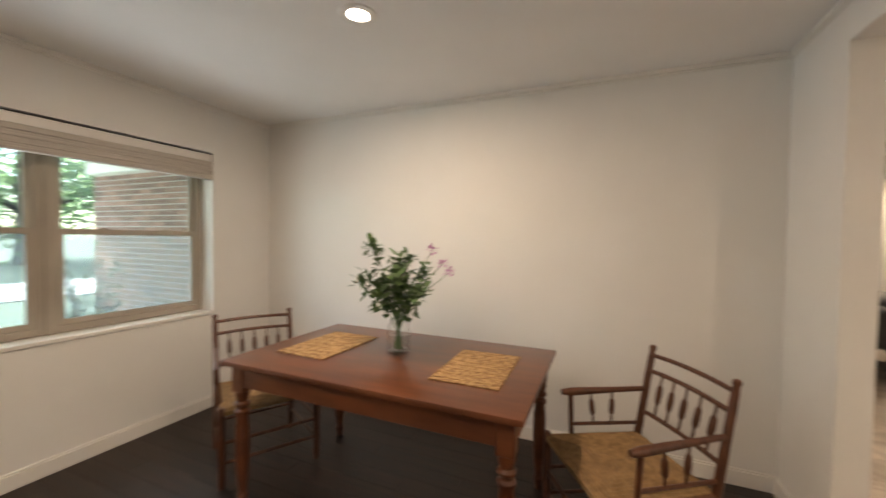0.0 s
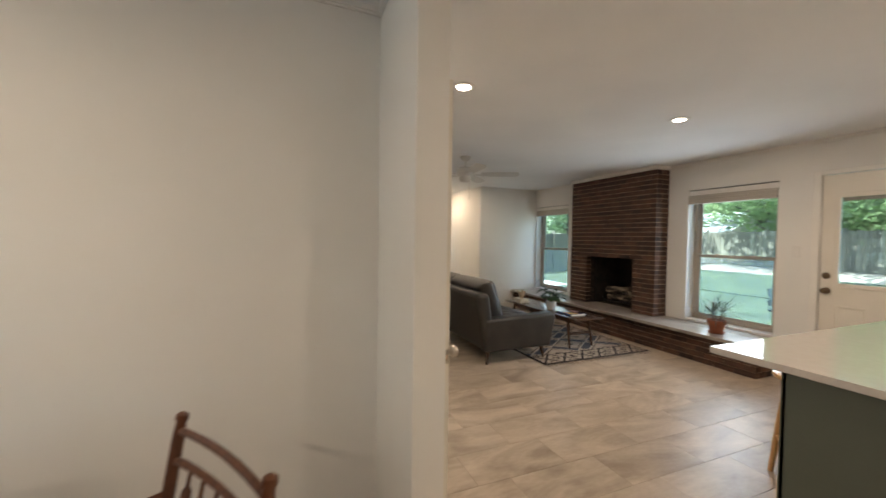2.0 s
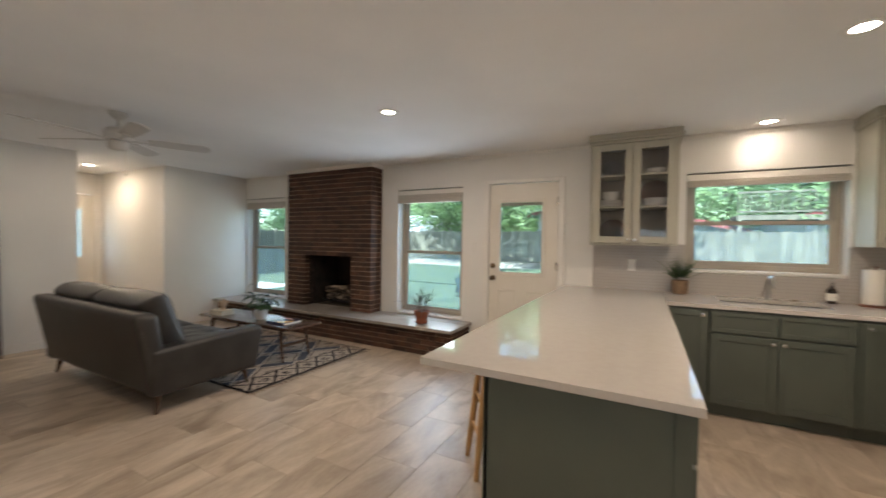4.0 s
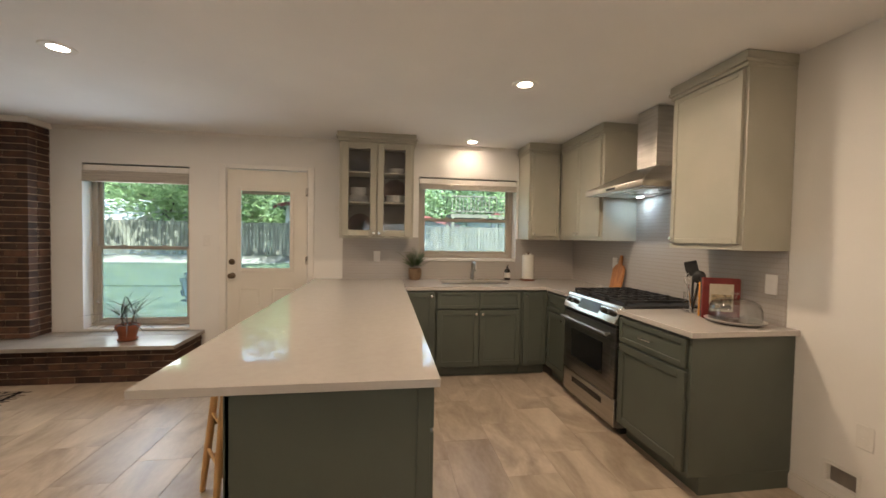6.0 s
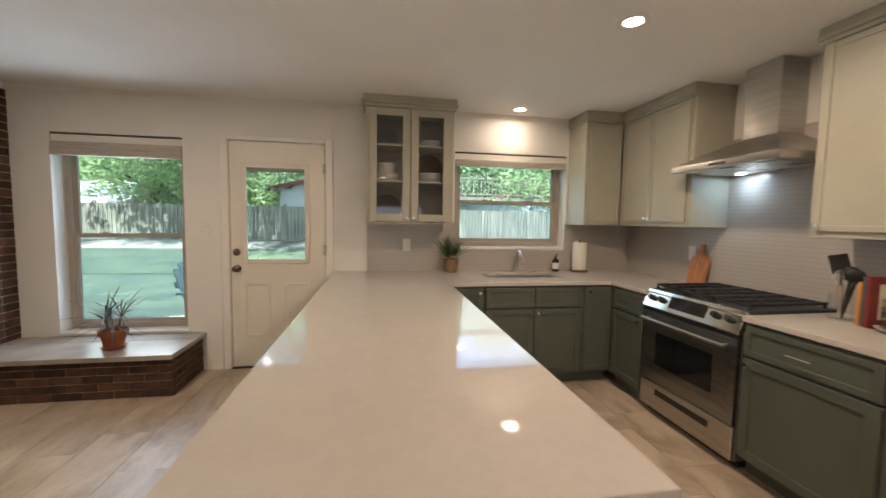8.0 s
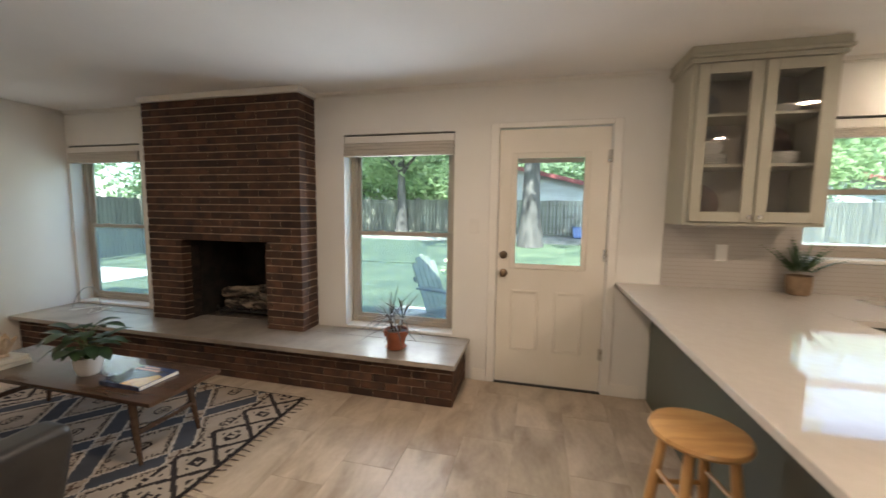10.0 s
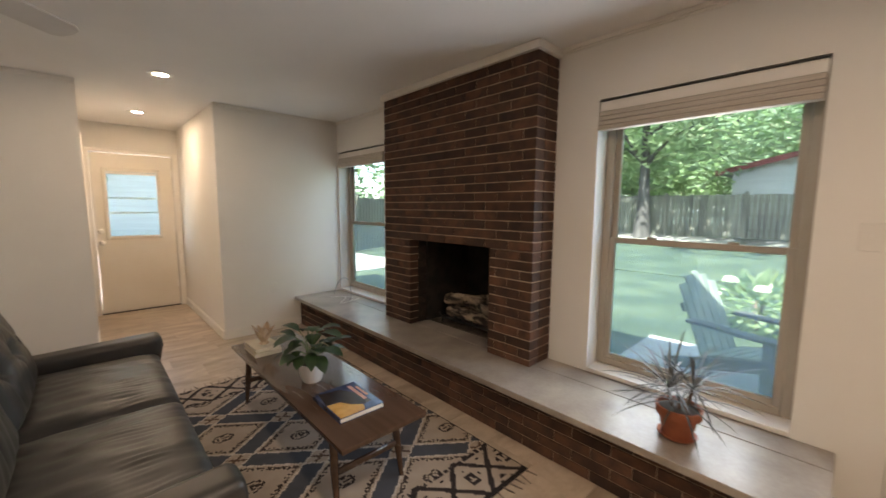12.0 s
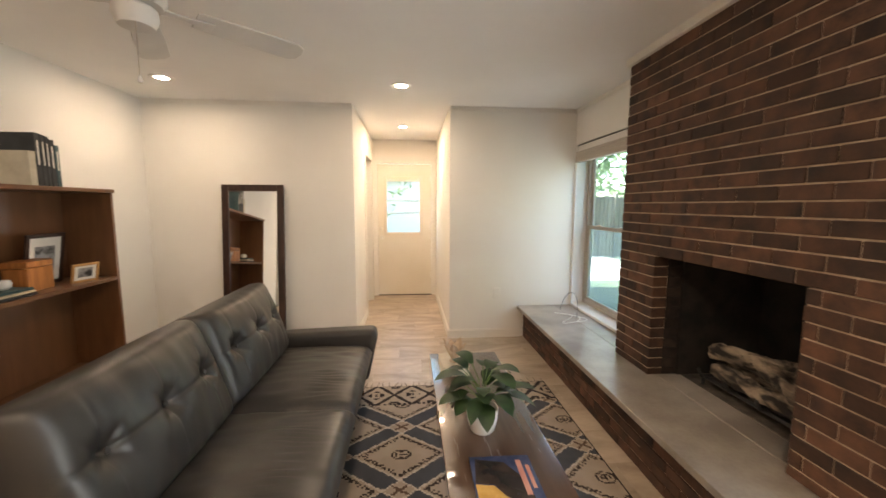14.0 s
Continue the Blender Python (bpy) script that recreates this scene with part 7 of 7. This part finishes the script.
def garden_chair(at, rz):
    """A slatted garden armchair; it faces -y."""
    e = thing("garden_chair", at, "pale green slatted garden armchair on the patio", "chair", rz=rz)
    GC = surface("chair_paint", (0.15, 0.17, 0.13), (0.21, 0.235, 0.18), 0.6, 5)
    DKC = surface("chair_dark", (0.06, 0.062, 0.06), (0.10, 0.10, 0.10), 0.6, 5)
    for s in (-1, 1):
        part("arm", Geo().box(s * 0.33 - 0.06, s * 0.33 + 0.06, -0.42, 0.30, 0.52, 0.55), DKC, e, "dark grey arm", 0.006)
        part("front_leg", Geo().box(s * 0.33 - 0.02, s * 0.33 + 0.02, -0.36, -0.27, 0.0, 0.52), DKC, e, bevel=0.004)
        part("side_rail", Geo().box(-0.02, 0.02, -0.36, 0.55, -0.05, 0.05, turn=pose(s * 0.28, 0, 0.23, -17)), DKC, e, bevel=0.004)
    for i in range(5):
        part("seat_slat", Geo().box(-0.27, 0.27, -0.34 + i * 0.11, -0.25 + i * 0.11, -0.012, 0.012, turn=pose(0, 0, 0.285, -14)), GC, e, bevel=0.004)
    for i in range(5):
        hgt = 0.78 - 0.035 * abs(i - 2) ** 1.6
        part("back_slat", Geo().box(-0.25 + i * 0.102, -0.155 + i * 0.102, -0.012, 0.012, 0.0, hgt, turn=pose(0, 0.22, 0.20, -22)), GC, e, bevel=0.006)
    part("back_brace", Geo().box(-0.27, 0.27, 0.013, 0.035, 0.42, 0.50, turn=pose(0, 0.22, 0.20, -22)), DKC, e)
    return e


garden_chair((7.05, 3.72, GZ + 0.03), -20)
# hydrangea beside the patio
e = thing("shrub", (9.0, 3.9, GZ), "green shrub with pale flower heads beside the patio", "shrub")
rnd = random.Random(3)
g = Geo()
for i in range(420):
    d = Vector((rnd.gauss(0, 1), rnd.gauss(0, 1), rnd.gauss(0, 1))).normalized()
    p = Vector((0, 0, 0.36)) + Vector((d.x * 0.48, d.y * 0.48, d.z * 0.34)) * rnd.random() ** 0.4
    leaf_geo(g, p, p + (d + Vector((0, 0, 0.2))) * 0.12, 0.04, 0.01, 0.2, 2)
part("foliage", g, CANOPY[1], e)
part("stems", Geo().tube([(0, 0, 0), (0.1, 0.05, 0.4)], 0.02, 6).tube([(0, 0, 0), (-0.12, -0.05, 0.4)], 0.02, 6), STEMWOOD, e)
for i in range(7):
    a = i * 2.4
    part("flower_head", Geo().lathe([(0.0, -0.06), (0.06, -0.04), (0.085, 0.0), (0.06, 0.05), (0.0, 0.065)], (0.38 * math.cos(a), 0.38 * math.sin(a), 0.55 + 0.12 * math.sin(i * 1.7)), 12), surface("hydrangea", (0.45, 0.52, 0.30), (0.62, 0.66, 0.45), 0.8, 25, bump=0.8), e, "pale round flower head")

# unseen house roof, eaves over the windows, added to shade patio and near lawn
SHINGLE = surface("grey_shingle", (0.10, 0.09, 0.085), (0.17, 0.155, 0.145), 0.95, 5, bump=0.4, fine=30)
g = Geo()
rx, rz_, ez, y0, y1 = 1.28, 4.42, 2.53, -2.0, 10.3
for ex in (XE + 0.42, -3.49):
    g.add([(ex, y0, ez), (rx, y0, rz_), (rx, y0, rz_ + 0.14), (ex, y0, ez + 0.14), (ex, y1, ez), (rx, y1, rz_), (rx, y1, rz_ + 0.14), (ex, y1, ez + 0.14)], [(0, 1, 2, 3), (7, 6, 5, 4), (0, 4, 5, 1), (3, 2, 6, 7), (0, 3, 7, 4)])
structure("roof", g, SHINGLE, "unseen grey shingle roof with wide eaves, added to shade the patio", category="roof")

# porch in front of the dining window
OBRICK = surface("porch_brick", (0.20, 0.11, 0.085), (0.36, 0.22, 0.17), 0.9, 12, bump=0.4, vary=0.35)
PY, PX0, PX1 = 2.52, -5.55, DX0 - 0.205
e = thing("porch_wall", (0, 0, 0), "red-brown brick porch wall outside the window", "wall", kind="structure")
part("mortar_core", Geo().box(PX0 + 0.008, PX1, PY + 0.008, PY + 0.2, GZ, 2.06), surface("pale_mortar", (0.55, 0.52, 0.48), (0.66, 0.63, 0.58), 0.95, 20, bump=0.3), e)
porch_cache = {}
r = 0
while GZ + (r + 1) * 0.0575 < 2.06:
    z0 = GZ + r * 0.0575
    for s, q in course(PX0, PX1, 0.215, 0.107 if r % 2 else 0.0):
        k = round(q - s, 3)
        if k not in porch_cache:
            porch_cache[k] = Geo().box(-k / 2, k / 2, 0, 0.09, 0.005, 0.0525).mesh("brick", 0.003)
        part("brick", porch_cache[k], OBRICK, e).location = ((s + q) / 2, PY, z0)
    r += 1
structure("porch_beam", Geo().box(PX0 - 0.1, PX1, PY - 0.03, PY + 0.22, 2.062, 2.299), TRIM, "cream painted porch beam above the brick", 0.004, "beam")
structure("porch_ceiling", Geo().box(-6.0, DX0 - 0.21, -3.5, 2.9, 2.30, 2.42), TRIM, "cream boarded porch ceiling", category="ceiling")
structure("porch_floor", Geo().box(-5.6, DX0 - 0.205, -3.0, 2.52, GZ, GZ + 0.06), CONCRETE, "concrete porch floor", category="floor")
e = thing("shrub", (-4.55, 2.05, GZ + 0.06), "grey-green leafy shrub before the porch wall", "shrub")
rnd = random.Random(9)
g = Geo()
sg = Geo()
for i in range(26):
    a = i * 2.399
    tip = Vector((0.45 * math.cos(a) * rnd.uniform(0.3, 1), 0.30 * math.sin(a) * rnd.uniform(0.3, 1), rnd.uniform(0.6, 1.35)))
    sg.tube([(0, 0, 0), tip * 0.5 + Vector((0, 0, 0.1)), tip], [0.010, 0.007, 0.003], 5)
    for k in range(16):
        f = rnd.uniform(0.3, 1.0)
        p = tip * f + Vector((0, 0, 0.1 * f * (1 - f)))
        d = Vector((rnd.uniform(-1, 1), rnd.uniform(-1, 1), rnd.uniform(-0.3, 0.9))).normalized()
        leaf_geo(g, p, p + d * 0.09, 0.020, 0.006, 0.2, 2)
part("stems", sg, STEMWOOD, e)
part("foliage", g, surface("greygreen_leaf", (0.10, 0.13, 0.08), (0.22, 0.27, 0.17), 0.7, 10), e)

# ---------- floors, laid piece by piece ----------
structure("floor", Geo().box(XW - 0.14, XE + 0.17, YS - 0.1, YN + 0.1, -0.10, -0.0035).box(HX0 - 1.25, HX1 + 0.05, YN + 0.1, HY + 0.1, -0.10, -0.0035), GROUT, "grouted tile floor bed", category="floor")
floor_ob = bpy.data.objects["floor"]
TX, TY = 0.612, 0.307
tile_cache = {}


def lay(parent, x0, x1, y0, y1, px, py, cache, material, name, shifts, gap, grain_swap=False):
    row, y = 0, y0
    while y < y1 - 0.02:
        ye = min(y + py - gap, y1)
        x = x0 - shifts[row % len(shifts)] * px
        while x < x1 - 0.02:
            s, q = max(x, x0), min(x + px - gap, x1)
            if q - s > 0.03 and ye - y > 0.02:
                k = (round(q - s, 3), round(ye - y, 3))
                if k not in cache:
                    cache[k] = Geo().box(-k[0] / 2, k[0] / 2, -k[1] / 2, k[1] / 2, -0.008, 0.0).mesh(name, 0.0007)
                part(name, cache[k], material, parent).location = ((s + q) / 2, (y + ye) / 2, random.uniform(-0.0003, 0.0))
            x += px
        y += py
        row += 1


lay(floor_ob, XW - 0.135, XE, YS, YN, TX, TY, tile_cache, TILE, "tile", (0.0, 0.34, 0.67), 0.0015)
lay(floor_ob, HX0 - 0.1, HX1, YN, HY, TX, TY, tile_cache, TILE, "tile", (0.5, 0.84, 0.17), 0.0015)
structure("floor_dining", Geo().box(DX0 - 0.1, XW - 0.14, DYS - 0.1, DYN + 0.1, -0.10, -0.003), BLACK, "dark wood plank floor bed", category="floor")
lay(bpy.data.objects["floor_dining"], DX0, XW - 0.141, DYS, DYN, 1.20, 0.125, {}, DARKWOOD, "plank", (0.0, 0.45, 0.2, 0.7, 0.1, 0.6), 0.0015)
